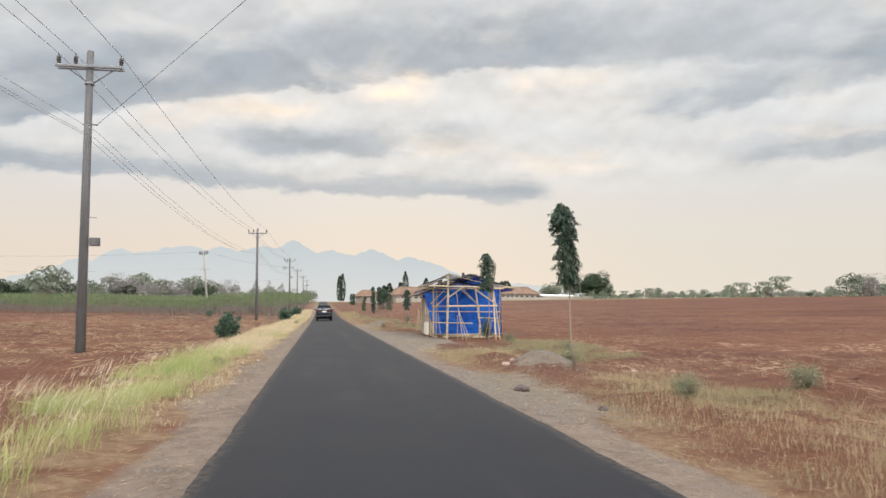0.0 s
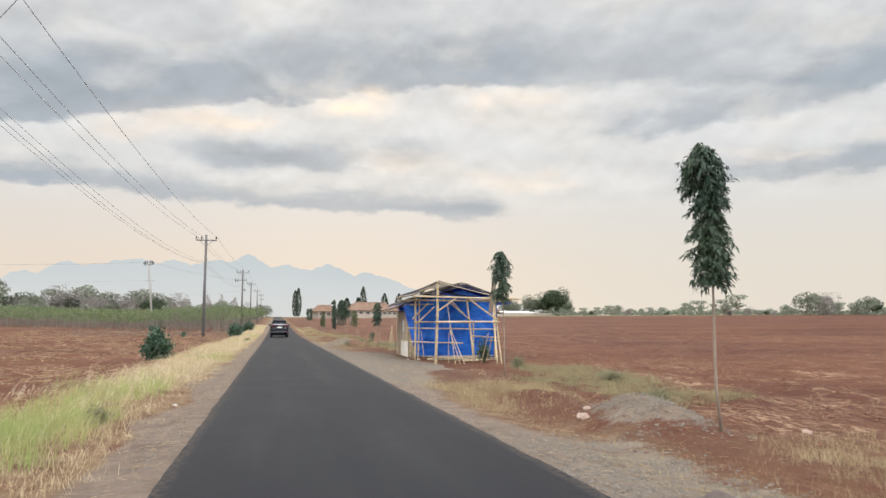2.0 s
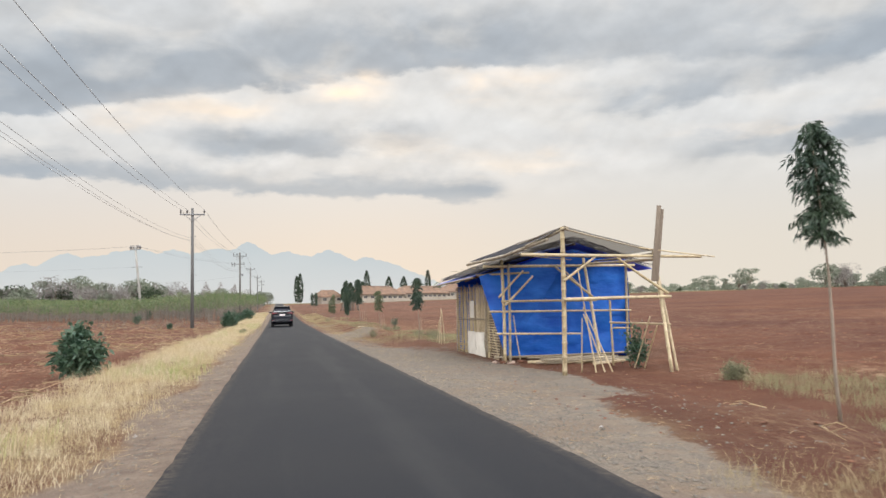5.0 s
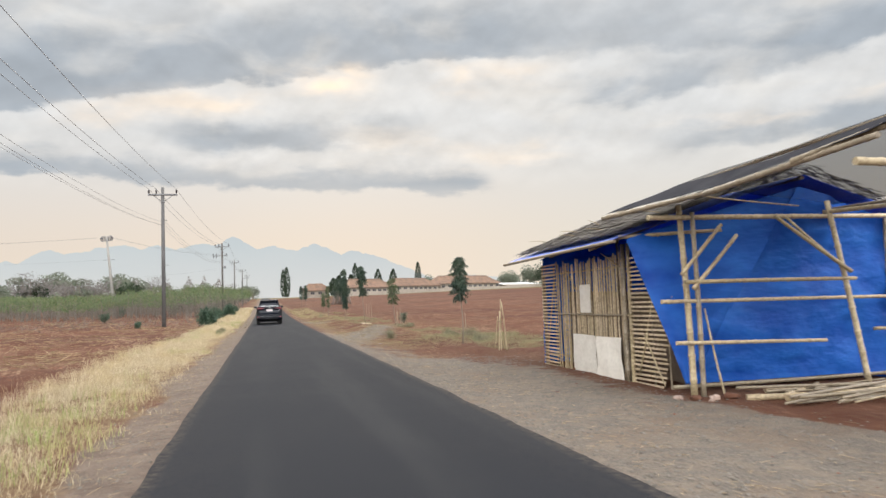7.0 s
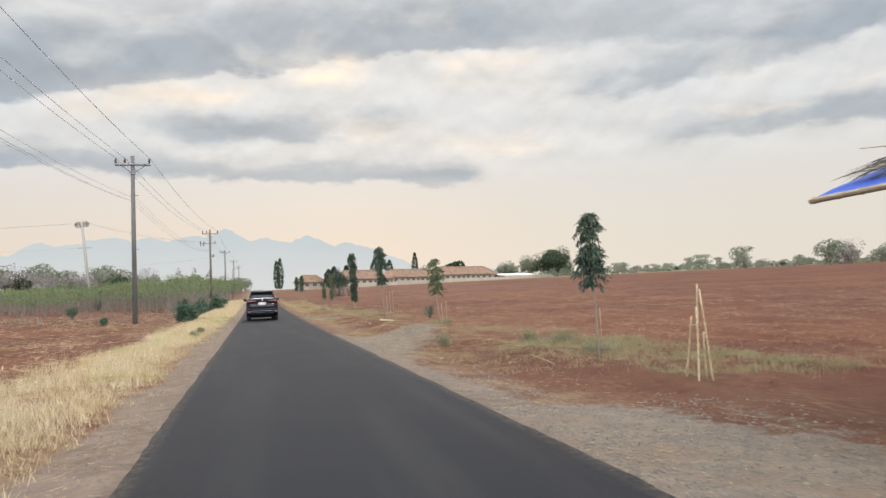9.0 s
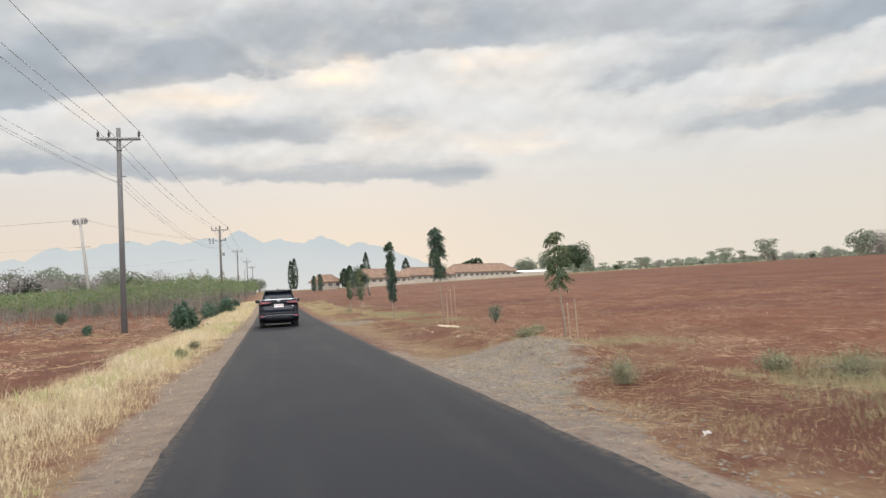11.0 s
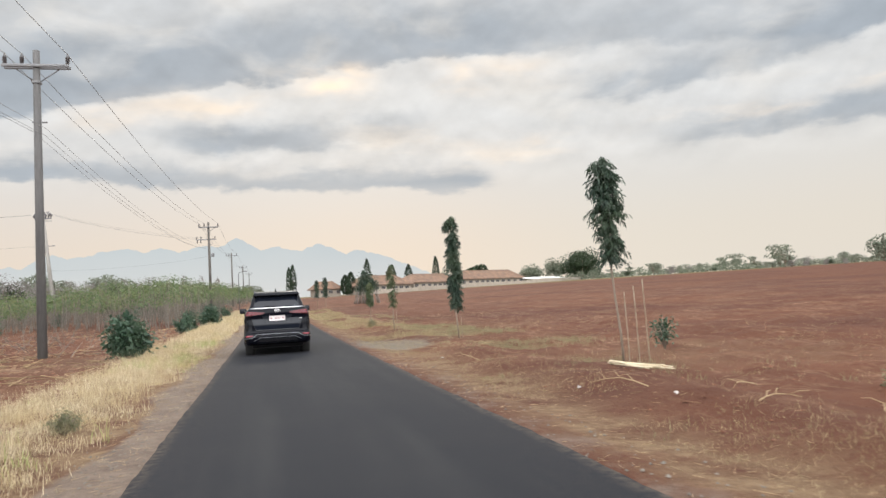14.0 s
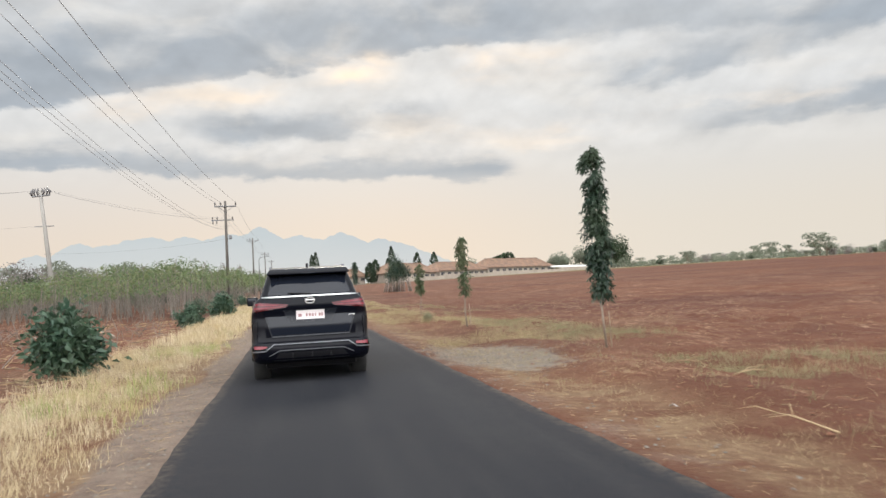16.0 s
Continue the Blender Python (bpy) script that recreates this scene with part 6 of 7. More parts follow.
litter_sticks("verge_straw", "short straw lying along the road edge", 8000, -3.6, -2.0, -2, 120, 0.03, 0.14, 0.0022, 304)
litter_sticks("verge_straw", "pale straw lying over the gravel heap", 2600, 2.2, 6.4, 58.5, 70, 0.06, 0.26, 0.0022, 306)
litter_sticks("upright_stubble", "pale crop stubble standing in red soil", 700, -26, -6, 96, 124, 0.3, 0.8, 0.014, 305, M_CASSAVA_STEM, 0.9)


def stones(name, label, n, xlo, xhi, ylo, yhi, slo, shi, seed, mat=M_STONE, keep=None, sink=0.3):
    r = np.random.default_rng(seed)
    x, y = r.uniform(xlo, xhi, n), r.uniform(ylo, yhi, n)
    if keep is not None:
        k = r.random(n) < keep(x, y)
        x, y = x[k], y[k]
    s = r.uniform(slo, shi, len(x)) * r.uniform(0.5, 1.0, len(x))
    p = np.stack([x, y, ground_z(x, y) + s * (0.5 - sink)], 1)
    ob = new(name, stones_mesh(name, p, s, mat, 0.7 if mat is M_STONE else 0.45))
    return tagged(ob, label, "gravel" if mat is M_STONE else "soil", kind="stuff")


stones("gravel", "loose grey gravel along the road edge", 9000, 1.93, 3.1, 0, 110, 0.008, 0.028, 401, keep=lambda x, y: (1 - smooth_step(x, 2.2, 3.0)) * (0.35 + 0.65 * (waves(x, y, 95, 0.5) > -0.2)) * (1 - 0.7 * smooth_step(y, 67, 72)))
stones("gravel", "loose grey gravel along the road edge", 14000, -3.1, -1.93, 0, 110, 0.006, 0.024, 402, keep=lambda x, y: 1 - smooth_step(-x, 2.2, 2.9))
stones("gravel", "spread grey gravel on the hut's yard", 11000, 1.95, 6.0, 24.5, 51.5, 0.010, 0.03, 403, keep=lambda x, y: smooth_step(y, 25, 28) * (1 - smooth_step(y, 50, 51.5)) * (1 - smooth_step(x, 4.4, 5.9)) * (1 - 0.8 * (x > 2.4 + 0.2 * (y - 26)) * (y < 33)))
stones("gravel_heap", "heap of grey crushed stone on the verge", 9500, 3.0, 6.4, 14.5, 21.5, 0.009, 0.033, 404, keep=lambda x, y: -0.10 + np.exp(-(((x - 4.75) / 0.75) ** 2 + ((y - 18.3) / 1.5) ** 2)))
stones("gravel", "fine grey gravel spread beside the road", 9000, 1.95, 4.4, 7.5, 18.5, 0.007, 0.027, 411, keep=lambda x, y: (1 - smooth_step(x, 3.1, 4.3)) * smooth_step(y, 8, 12) * (1 - smooth_step(y, 16, 18.5)))
stones("gravel", "fine pale gravel mixed with red soil beside the road", 6500, 1.95, 4.0, 50, 64, 0.007, 0.026, 412, keep=lambda x, y: (1 - smooth_step(x, 2.6 + 0.3 * waves(x, y, 99, 0.9), 3.9)) * (0.4 + 0.6 * (waves(x, y, 101, 1.4) > -0.3)))
stones("gravel_heap", "low heap of pale gravel on the verge", 15000, 1.95, 5.8, 58, 71, 0.008, 0.034, 405, keep=lambda x, y: np.exp(-(((x - 3.8) / 1.2) ** 2 + ((y - 65.0) / 2.8) ** 2)) - 0.14 + 0.5 * np.exp(-(((x - 2.6) / 0.7) ** 2 + ((y - 62.0) / 3) ** 2)))
stones("gravel_heap", "low patch of pale gravel on the verge", 7000, 2.0, 5.4, 86, 96, 0.010, 0.03, 406, keep=lambda x, y: np.exp(-(((x - 3.2) / 1.1) ** 2 + ((y - 91.0) / 2.3) ** 2)))
stones("soil_clods", "clods of red soil over the field", 17000, 3.4, 22, -2, 120, 0.012, 0.05, 407, M_CLOD, keep=lambda x, y: 1 - 0.9 * smooth_step(y, 33, 35) * (1 - smooth_step(y, 49, 51)) * (x < 10))
stones("soil_clods", "larger clods of dug red soil over the field", 5000, 5.5, 34, 4, 60, 0.03, 0.10, 409, M_CLOD, keep=lambda x, y: (0.25 + 0.75 * (waves(x, y, 96, 0.35) > 0)) * (1 - smooth_step(y, 30, 33) * (x < 11)))
stones("soil_clods", "clods of dark red soil over the ploughed field", 12000, -26, -5, 0, 122, 0.02, 0.075, 408, M_CLOD)


def boulder(name, x, y, s, mat, label, seed):
    r = np.random.default_rng(seed)
    bm = bmesh.new()
    bmesh.ops.create_icosphere(bm, subdivisions=2, radius=s)
    for v in bm.verts:
        v.co *= 0.75 + 0.45 * r.random()
        v.co.z *= 0.65
    ob = part(name, bm, mat, None)
    for p in ob.data.polygons:
        p.use_smooth = False
    ob.location = (x, y, float(ground_z(x, y)) + s * 0.25)
    return tagged(ob, label, "stone")


boulder("stone", 2.80, 13.45, 0.14, M_STONE_DARK, "dark angular stone on the gravel shoulder", 1)
boulder("stone", 3.82, 18.75, 0.11, M_STONE_PALE, "pale pinkish stone by the gravel heap", 2)
boulder("stone", 4.12, 19.25, 0.07, M_STONE_PALE, "small pale stone by the gravel heap", 3)
boulder("stone", 6.6, 17.2, 0.07, M_STONE_PALE, "pale pinkish stone on red soil", 4)
boulder("stone", 3.4, 11.0, 0.08, M_STONE_DARK, "small dark stone on the verge", 5)

for i, (x, y, s) in enumerate(((5.1, 40.72, 0.09), (5.36, 40.66, 0.08), (5.58, 40.6, 0.11), (4.92, 40.9, 0.07), (5.75, 40.75, 0.07), (5.2, 40.5, 0.05))):
    boulder("stone", x, y, s, M_STONE_PALE if i % 2 else M_CLOD, "broken stone at the foot of a bamboo post", 20 + i)

stack = thing("board_bundle", (5.2, 77.6, float(ground_z(5.2, 77.6)) + 0.04), "fanned bundle of pale split boards lying on red soil", "boards")
for i in range(8):
    fan = -82 + 3.2 * (i - 3.5)
    part("board", box((1.5 - 0.13 * (i % 3), 0.045, 0.015), (0.03 * (i - 3.5), random.uniform(-0.12, 0.12), 0.04 + 0.018 * (i % 2)), 0.003, (0, random.uniform(-2, 2), fan)), M_PALE_WOOD, stack, smooth=False)


def twig(x, y, size, turn, seed):
    """A dead branch lying on the ground, with side shoots."""
    r = random.Random(seed)
    z = float(ground_z(x, y))
    t = thing("dry_branch", pose(x, y, z, 0, 0, turn), "pale dry branch lying on red soil", "branch", "dry branches on the verge")
    pts = [(size * f, 0.12 * size * math.sin(f * 4 + seed), 0.03 + 0.10 * size * math.sin(f * 3)) for f in (0, 0.25, 0.5, 0.75, 1)]
    tube("stem", pts, [0.009, 0.008, 0.007, 0.005, 0.003], M_STRAW, t, 5)
    for p in pts[1:4]:
        s = r.choice((-1, 1))
        tube("shoot", [p, (p[0] + 0.15 * size, p[1] + s * 0.16 * size, p[2] + 0.08 * size), (p[0] + 0.32 * size, p[1] + s * 0.25 * size, p[2] + 0.04)], [0.006, 0.0045, 0.0025], M_STRAW, t, 4)


for i, (x, y) in enumerate(((4.4, 73.2), (5.6, 72.6), (4.1, 75.0), (6.2, 75.8), (5.0, 86.6), (4.4, 84.2), (4.9, 70.2), (3.7, 81.5), (5.6, 30.2), (4.9, 28.2), (6.8, 25.0), (5.8, 23.0), (4.6, 55.0))):
    twig(x, y, 0.5 + 0.45 * ((i * 7) % 5) / 5, i * 67, i)


M_SCRAP = two_tone("dull_plastic_scrap", (0.46, 0.43, 0.40), (0.34, 0.30, 0.27), 9, 0.7, 0.1)


def scrap(x, y, size, turn, seed):
    me = sheet_mesh("plastic_scrap", [(-size, -size * 0.6, 0), (size, -size * 0.5, 0.02), (size * 0.8, size * 0.7, 0.01), (-size * 0.9, size * 0.5, 0.03)], M_SCRAP, 6, 5, -0.02, 0.02, 0.003, seed)
    ob = tagged(new("plastic_scrap", me), "crumpled pale scrap of litter on the verge", "litter", "scraps on the verge")
    ob.matrix_world = pose(x, y, float(ground_z(x, y)) + 0.025, 0, 0, turn)


for i, (x, y) in enumerate(((3.7, 76.4), (4.0, 74.2), (3.3, 83.6), (2.9, 29.5), (4.0, 71.0), (-2.6, 22.0), (-2.5, 30.5), (3.2, 58.0))):
    scrap(x, y, 0.03 + 0.012 * (i % 3), i * 50, 300 + i)


# ---- the car ahead ----
def build_car():
    paint = plain("black_car_paint", (0.0035, 0.004, 0.007), 0.16, 0.0, 0.15, 0.0)
    black = plain("black_trim_plastic", (0.010, 0.010, 0.012), 0.5, 0, 0.15)
    chrome = plain("satin_chrome", (0.62, 0.62, 0.63), 0.22, 1.0)
    silver = plain("grey_trim", (0.15, 0.155, 0.17), 0.4, 0.3, 0.3)
    red = plain("red_lamp_lens", (0.15, 0.007, 0.016), 0.18, 0, 0.4, 0.3)
    red_dark = plain("dark_red_lamp_lens", (0.075, 0.005, 0.010), 0.15, 0, 0.4, 0.3)
    white = plain("plate_white", (0.72, 0.66, 0.66), 0.5)
    letter = plain("plate_red", (0.30, 0.17, 0.17), 0.5)
    rubber = two_tone("tyre_rubber", (0.014, 0.014, 0.014), (0.026, 0.025, 0.024), 12, 0.9, 0.3, vary=0)
    rim_m = plain("dark_alloy", (0.12, 0.12, 0.125), 0.35, 0.8)
    k = Mat("tinted_glass", 0.06, 0, 0.3)
    k.color((0.008, 0.010, 0.016))
    k.b.inputs["Coat Weight"].default_value = 0.1
    glass = k.m
    car = thing("suv_car", pose(-0.46, 88.05, 0.012, 0, 0, 0.6), "black seven-seat suv with chrome strip, seen from behind on the road", "car")

    zl = [0.36, 0.42, 0.50, 0.60, 0.66, 0.71, 0.78, 0.92, 1.04, 1.12, 1.20, 1.32, 1.38, 1.41, 1.56, 1.71, 1.79, 1.84, 1.868, 1.882]
    wl = [0.86, 0.905, 0.925, 0.927, 0.922, 0.915, 0.918, 0.925, 0.925, 0.92, 0.905, 0.868, 0.80, 0.772, 0.722, 0.672, 0.642, 0.60, 0.52, 0.30]
    rl = [0.10, 0.03, 0.0, -0.01, 0.01, 0.085, 0.11, 0.10, 0.12, 0.135, 0.09, 0.10, 0.13, 0.15, 0.25, 0.36, 0.42, 0.50, 0.68, 1.0]
    fl = [4.62, 4.72, 4.78, 4.79, 4.78, 4.76, 4.74, 4.68, 4.55, 4.2, 3.62, 3.45, 3.36, 3.28, 2.95, 2.62, 2.45, 2.32, 2.1, 1.8]
    cr = 0.20

    def w_at(z): return float(np.interp(z, zl, wl))
    def r_at(z): return float(np.interp(z, zl, rl))

    def rear(x, z, out):
        w = w_at(z)
        d = max(0.0, abs(x) - (w - cr))
        d = min(d, cr * 0.995)
        return r_at(z) + (cr - math.sqrt(cr * cr - d * d)) * 1.0 - out

    loops = []
    for z, w, r, f in zip(zl, wl, rl, fl):
        c = min(cr, w * 0.9)
        loop = []
        for cx, cy, a0 in ((w - c, r + c, -90), (w - c, f - c, 0), (-(w - c), f - c, 90), (-(w - c), r + c, 180)):
            for j in range(8):
                a = radians(a0 + 90 * j / 7)
                loop.append((cx + c * math.cos(a), cy + c * math.sin(a), z))
        loops.append(loop)
    n = len(loops[0])
    v = [p for loop in loops for p in loop]
    f = []
    for i in range(len(loops) - 1):
        for j in range(n):
            a, b = i * n + j, i * n + (j + 1) % n
            f.append((a, b, b + n, a + n))
    f.append(tuple(range(n))[::-1])
    f.append(tuple(range((len(loops) - 1) * n, len(loops) * n)))
    body = part("body", mesh_of("body", v, f, paint, False), None, car)
    for p in body.data.polygons:
        p.use_smooth = True
    body.data.set_sharp_from_angle(angle=radians(40))

    def panel(name, quad, mat, out=0.006, thick=0.02, nu=14, nv=5, parent=car, label=""):
        """A plate that follows the tail; quad: four (x, z) corners in turn."""
        (ax, az_), (bx, bz), (cx, cz), (dx, dz) = quad
        top, bot = [], []
        for j in range(nv):
            t = j / (nv - 1)
            for i in range(nu):
                s = i / (nu - 1)
                x = (1 - s) * (1 - t) * ax + s * (1 - t) * bx + s * t * cx + (1 - s) * t * dx
                z = (1 - s) * (1 - t) * az_ + s * (1 - t) * bz + s * t * cz + (1 - s) * t * dz
                top.append((x, rear(x, z, out), z))
                bot.append((x, rear(x, z, out) + thick, z))
        m = nu * nv
        fs = []
        for j in range(nv - 1):
            for i in range(nu - 1):
                q = j * nu + i
                fs.append((q, q + 1, q + 1 + nu, q + nu))
                fs.append((q + m, q + nu + m, q + 1 + nu + m, q + 1 + m))
        rim = [i for i in range(nu)] + [j * nu + nu - 1 for j in range(1, nv)] + [(nv - 1) * nu + i for i in range(nu - 2, -1, -1)] + [j * nu for j in range(nv - 2, 0, -1)]
        for a, b in zip(rim, rim[1:] + rim[:1]):
            fs.append((b, a, a + m, b + m))
        ob = part(name, mesh_of(name, top + bot, fs, mat), None, parent, label)
        for p in ob.data.polygons:
            p.use_smooth = True
        ob.data.set_sharp_from_angle(angle=radians(35))
        return ob

    gate = panel("tailgate", [(-0.70, 0.77), (0.70, 0.77), (0.74, 1.375), (-0.74, 1.375)], paint, 0.012, 0.03, 22, 12)
    panel("rear_window", [(-0.655, 1.425), (0.655, 1.425), (0.575, 1.735), (-0.575, 1.735)], glass, 0.010, 0.02, 18, 6, car, "tinted rear window")
    panel("chrome_strip", [(-0.75, 1.390), (0.75, 1.390), (0.75, 1.410), (-0.75, 1.410)], chrome, 0.022, 0.02, 24, 3, car, "bright chrome strip")
    # the dished plate recess and its shoulders
    # greyer than the paint: reflections along crease and recess put into the colour
    lip = plain("paint_reflection_grey", (0.016, 0.018, 0.023), 0.26, 0.0, 0.3)
    panel("gate_panel", [(-0.60, 0.785), (0.60, 0.785), (0.69, 1.09), (-0.69, 1.09)], glass, 0.0145, 0.02, 20, 8, gate, "glossy black lower panel")
    panel("gate_lip", [(-0.61, 0.765), (0.61, 0.765), (0.60, 0.788), (-0.60, 0.788)], lip, 0.020, 0.02, 18, 3, gate)
    panel("recess", [(-0.34, 0.985), (0.34, 0.985), (0.43, 1.185), (-0.43, 1.185)], lip, 0.018, 0.02, 12, 5, gate)
    for s in (-1, 1):
        panel("gate_lip", [(s * 0.61, 0.765), (s * 0.71, 1.09), (s * 0.695, 1.09), (s * 0.598, 0.788)], lip, 0.020, 0.02, 4, 8, gate)
    plate = panel("number_plate", [(-0.222, 1.03), (0.222, 1.03), (0.222, 1.172), (-0.222, 1.172)], white, 0.026, 0.012, 6, 3, car, "pale number plate with red marks")
    for x, w in ((-0.175, 0.055), (-0.06, 0.03), (-0.01, 0.03), (0.04, 0.03), (0.085, 0.02), (0.155, 0.03), (0.195, 0.03)):
        part("mark", box((w, 0.006, 0.085), (x * 0.94, rear(0, 1.10, 0.029), 1.101), 0.002), letter, plate, smooth=False)
    for s in (-1, 1):
        lamp = panel("tail_lamp", [(s * 0.905, 1.175), (s * 0.385, 1.228), (s * 0.335, 1.275), (s * 0.862, 1.33)], red_dark, 0.016, 0.03, 14, 5, car, "dark red tail lamp")
        panel("light_bar", [(s * 0.895, 1.212), (s * 0.45, 1.236), (s * 0.42, 1.252), (s * 0.885, 1.242)], red, 0.024, 0.014, 12, 3, lamp)
        panel("light_bar", [(s * 0.875, 1.282), (s * 0.52, 1.262), (s * 0.48, 1.275), (s * 0.862, 1.308)], red, 0.024, 0.014, 10, 3, lamp)
        panel("reflector", [(s * 0.885, 0.595), (s * 0.70, 0.605), (s * 0.69, 0.64), (s * 0.89, 0.648)], red, 0.016, 0.02, 8, 3, car, "red bumper reflector")
        # bumper trim that drops to the sides
        panel("bumper_trim", [(s * 0.71, 0.555), (s * 0.58, 0.652), (s * 0.58, 0.670), (s * 0.71, 0.573)], silver, 0.022, 0.02, 6, 3)
        panel("bumper_trim", [(s * 0.915, 0.548), (s * 0.71, 0.555), (s * 0.71, 0.573), (s * 0.915, 0.564)], silver, 0.022, 0.02, 8, 3)
        panel("bumper_trim", [(s * 0.66, 0.475), (s * 0.49, 0.556), (s * 0.49, 0.569), (s * 0.66, 0.488)], silver, 0.020, 0.02, 6, 3)
        panel("corner_vent", [(s * 0.905, 0.62), (s * 0.85, 0.63), (s * 0.83, 1.05), (s * 0.90, 0.98)], black, 0.008, 0.02, 6, 8)
    panel("bumper_trim", [(-0.58, 0.652), (0.58, 0.652), (0.58, 0.668), (-0.58, 0.668)], silver, 0.022, 0.02, 16, 3)
    panel("bumper_trim", [(-0.49, 0.556), (0.49, 0.556), (0.49, 0.569), (-0.49, 0.569)], silver, 0.020, 0.02, 16, 3)
    panel("bumper_step", [(-0.90, 0.69), (0.90, 0.69), (0.88, 0.745), (-0.88, 0.745)], paint, 0.014, 0.03, 22, 4)
    panel("diffuser", [(-0.60, 0.40), (0.60, 0.40), (0.50, 0.53), (-0.50, 0.53)], black, 0.006, 0.03, 14, 3)
    for x in (-0.3, 0.0, 0.3):
        part("fin", box((0.02, 0.12, 0.08), (x, 0.03, 0.47), 0.004), black, car)
    # emblem: a plain oval ring with a bar
    ring = bmesh.new()
    vs = []
    for j in range(20):
        a = 2 * math.pi * j / 20
        vs.append((ring.verts.new((0.085 * math.cos(a), 0, 0.055 * math.sin(a))), ring.verts.new((0.062 * math.cos(a), 0, 0.036 * math.sin(a)))))
    for j in range(20):
        a, b = vs[j], vs[(j + 1) % 20]
        ring.faces.new((a[0], b[0], b[1], a[1]))
    ext = bmesh.ops.extrude_face_region(ring, geom=list(ring.faces))
    bmesh.ops.translate(ring, vec=(0, -0.012, 0), verts=[e for e in ext["geom"] if isinstance(e, bmesh.types.BMVert)])
    bmesh.ops.translate(ring, vec=(0, rear(0, 1.325, 0.014), 1.325), verts=ring.verts)
    emblem = part("emblem", ring, chrome, car)
    part("emblem_bar", box((0.13, 0.01, 0.03), (0, rear(0, 1.325, 0.02), 1.325), 0.003), chrome, emblem)
    for x in (0.615, 0.655, 0.69):
        part("badge", box((0.024, 0.008, 0.024), (x, rear(x, 1.06, 0.018), 1.06), 0.002), chrome, gate)
    # spoiler, wiper, fin, roof rails
    sp = prism([(0.22, 1.752), (0.22, 1.785), (0.32, 1.845), (0.72, 1.882), (0.8, 1.84), (0.5, 1.755)], 0.665, 0.012, top=(1.752, 1.885, 0.59))
    spoiler = part("spoiler", sp, paint, car)
    part("brake_light", box((0.22, 0.01, 0.014), (0, 0.216, 1.765), 0.003), glass, spoiler)
    tube("wiper", [(0.02, rear(0, 1.43, 0.035), 1.43), (-0.3, rear(0, 1.455, 0.035), 1.452), (-0.34, rear(0, 1.45, 0.03), 1.447)], [0.013, 0.011, 0.006], black, car, 6)
    part("aerial_fin", prism([(0.75, 1.865), (0.80, 1.945), (0.9, 1.935), (0.98, 1.865)], 0.02, 0.006), paint, car)
    for s in (-1, 1):
        tube("roof_rail", [(s * 0.60, 0.75, 1.84), (s * 0.61, 0.85, 1.90), (s * 0.61, 2.1, 1.90), (s * 0.60, 2.25, 1.84)], 0.018, silver, car, 6)
        # mirrors
        m = part("mirror", box((0.22, 0.12, 0.17), (s * 1.0, 3.05, 1.33), 0.045, seg=3), paint, car)
        part("mirror_arm", box((0.16, 0.05, 0.05), (s * 0.9, 3.08, 1.26), 0.015), black, m)
        part("mirror_glass", box((0.18, 0.01, 0.125), (s * 1.0, 2.988, 1.33), 0.003), glass, m)
        # side glass and doors
        for y0, y1, t0, t1 in ((0.42, 1.05, 0.62, 1.07), (1.12, 2.02, 1.12, 2.0), (2.08, 3.02, 2.06, 2.48)):
            vv = []
            for o in (0.006, -0.012):
                for (yy, zz) in ((y0, 1.425), (y1, 1.425), (t1, 1.73), (t0, 1.73)):
                    vv.append((s * (w_at(zz) + o), yy, zz))
            part("side_window", mesh_of("side_window", vv, [(0, 1, 2, 3), (7, 6, 5, 4), (0, 4, 5, 1), (1, 5, 6, 2), (2, 6, 7, 3), (3, 7, 4, 0)], glass), None, car)
        for y0, y1 in ((1.1, 2.02), (2.06, 3.2)):
            d = part("door", box((0.012, y1 - y0, 0.86), (s * 0.926, (y0 + y1) / 2, 0.90), 0.004), paint, car)
            part("handle", box((0.03, 0.2, 0.03), (s * 0.94, y0 + 0.15, 1.08), 0.01), chrome, d)
        part("side_step", box((0.16, 2.1, 0.05), (s * 0.88, 2.25, 0.33), 0.02), black, car)
        part("headlamp", box((0.42, 0.25, 0.12), (s * 0.62, 4.62, 0.98), 0.04), chrome, car)
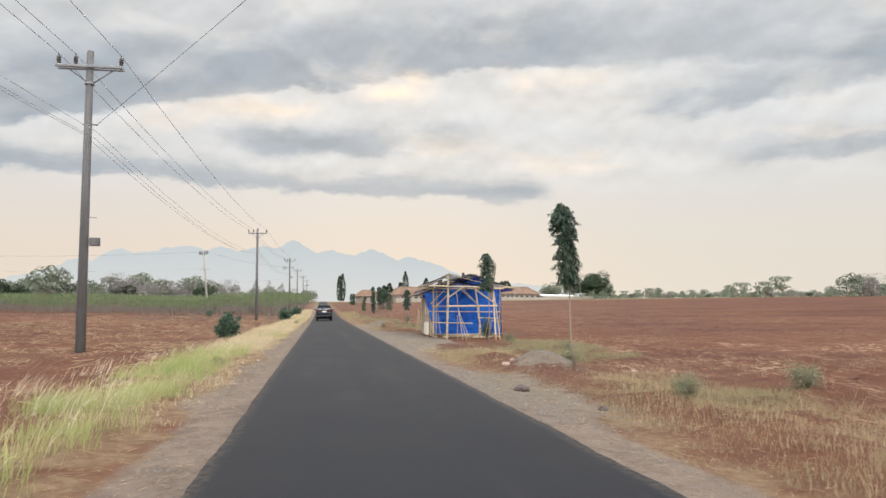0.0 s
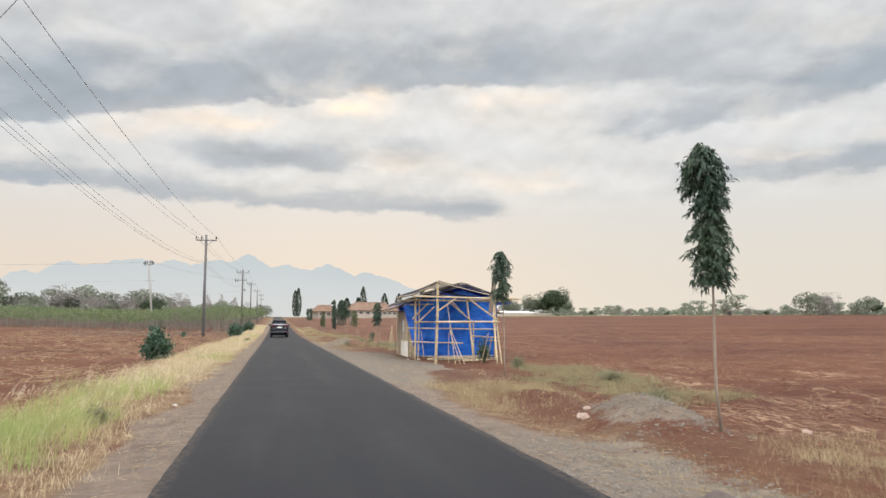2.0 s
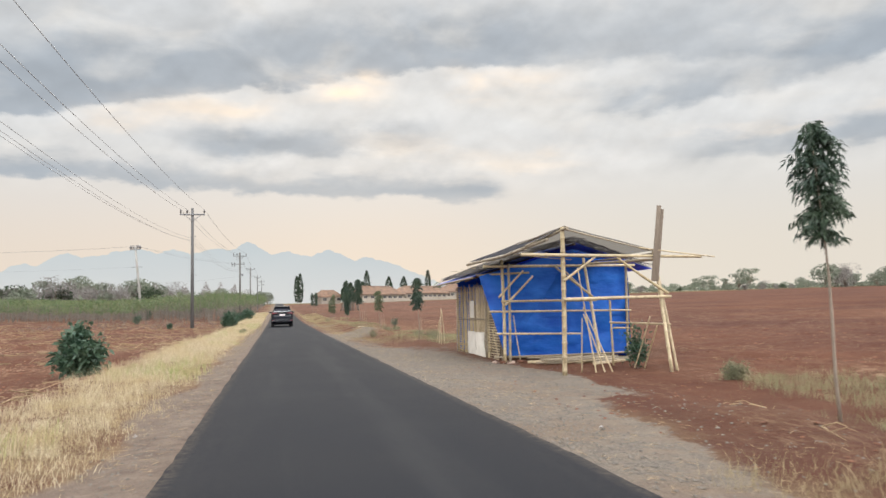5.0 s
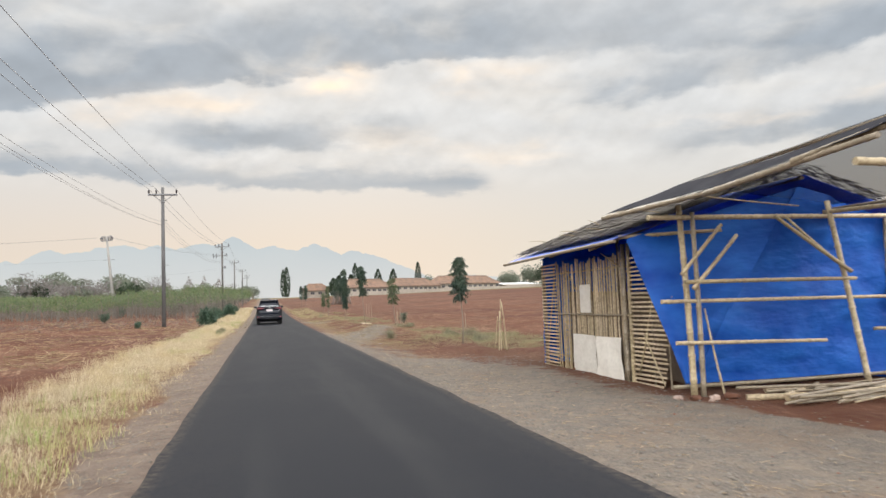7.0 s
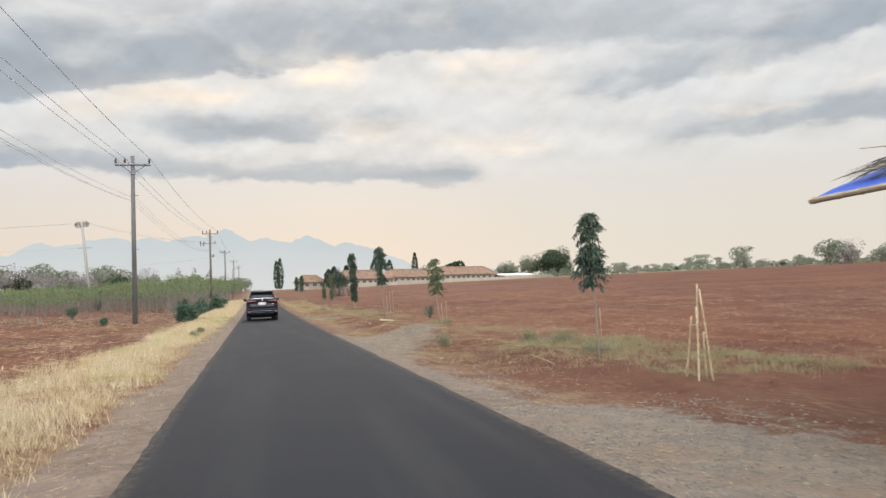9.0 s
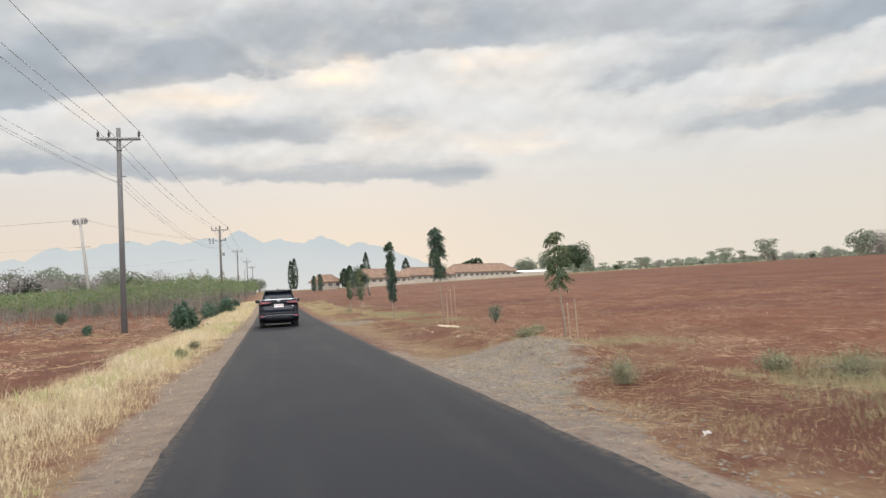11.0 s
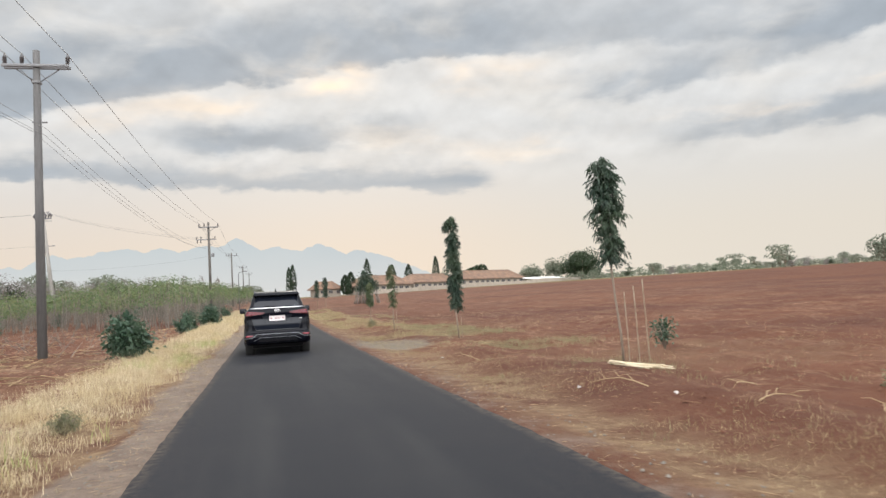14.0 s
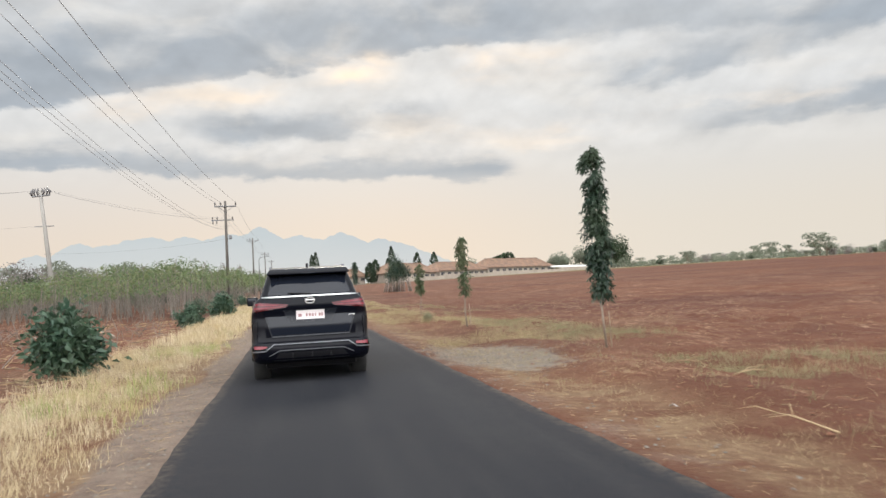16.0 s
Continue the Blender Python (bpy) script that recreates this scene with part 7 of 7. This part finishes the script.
    ws = [(-0.74, 3.29, 1.40), (0.74, 3.29, 1.40), (0.60, 2.62, 1.72), (-0.60, 2.62, 1.72)]
    part("windscreen", mesh_of("windscreen", ws + [(a, b - 0.02, c - 0.01) for a, b, c in ws], [(0, 1, 2, 3), (7, 6, 5, 4), (0, 4, 5, 1), (2, 6, 7, 3)], glass), None, car)
    part("grille", box((1.0, 0.05, 0.28), (0, 4.79, 0.78), 0.02), black, car)
    part("underbody", box((1.45, 4.0, 0.16), (0, 2.4, 0.33), 0.04), black, car)
    tube("axle", [(-0.7, 1.06, 0.36), (0.7, 1.06, 0.36)], 0.05, black, car, 8)
    for s in (-1, 1):
        for yy in (1.06, 3.80):
            wheel = new("wheel")
            wheel.parent = car
            wheel.location = (s * 0.795, yy, 0.372)
            prof = [(-0.13, 0.24), (-0.135, 0.33), (-0.12, 0.365), (-0.06, 0.383), (0.06, 0.383), (0.12, 0.365), (0.135, 0.33), (0.13, 0.24)]
            vv, ff = [], []
            for j in range(36):
                a = 2 * math.pi * j / 36
                for x, r in prof:
                    vv.append((x, r * math.cos(a), r * math.sin(a)))
            q = len(prof)
            for j in range(36):
                for i in range(q - 1):
                    a, b = j * q + i, ((j + 1) % 36) * q + i
                    ff.append((a, b, b + 1, a + 1))
            ty = part("tyre", mesh_of("tyre", vv, ff, rubber, True), None, wheel)
            rb = bmesh.new()
            bmesh.ops.create_cone(rb, cap_ends=True, segments=28, radius1=0.245, radius2=0.225, depth=0.2)
            bmesh.ops.rotate(rb, matrix=Matrix.Rotation(radians(90 * s), 3, "Y"), verts=rb.verts)
            part("rim", rb, rim_m, wheel)
            for j in range(6):
                a = j * 60
                part("spoke", box((0.03, 0.05, 0.21), (0, 0, 0), 0.01), silver, wheel).matrix_local = pose(s * 0.11, 0, 0, a, 0, 0) @ pose(0, 0, 0.12)
            arch = []
            for j in range(15):
                a = radians(180 * j / 14)
                arch.append((s * 0.915, yy + 0.45 * math.cos(a), 0.38 + 0.45 * math.sin(a)))
            tube("wheel_arch", arch, 0.035, black, car, 6)
    return car


build_car()
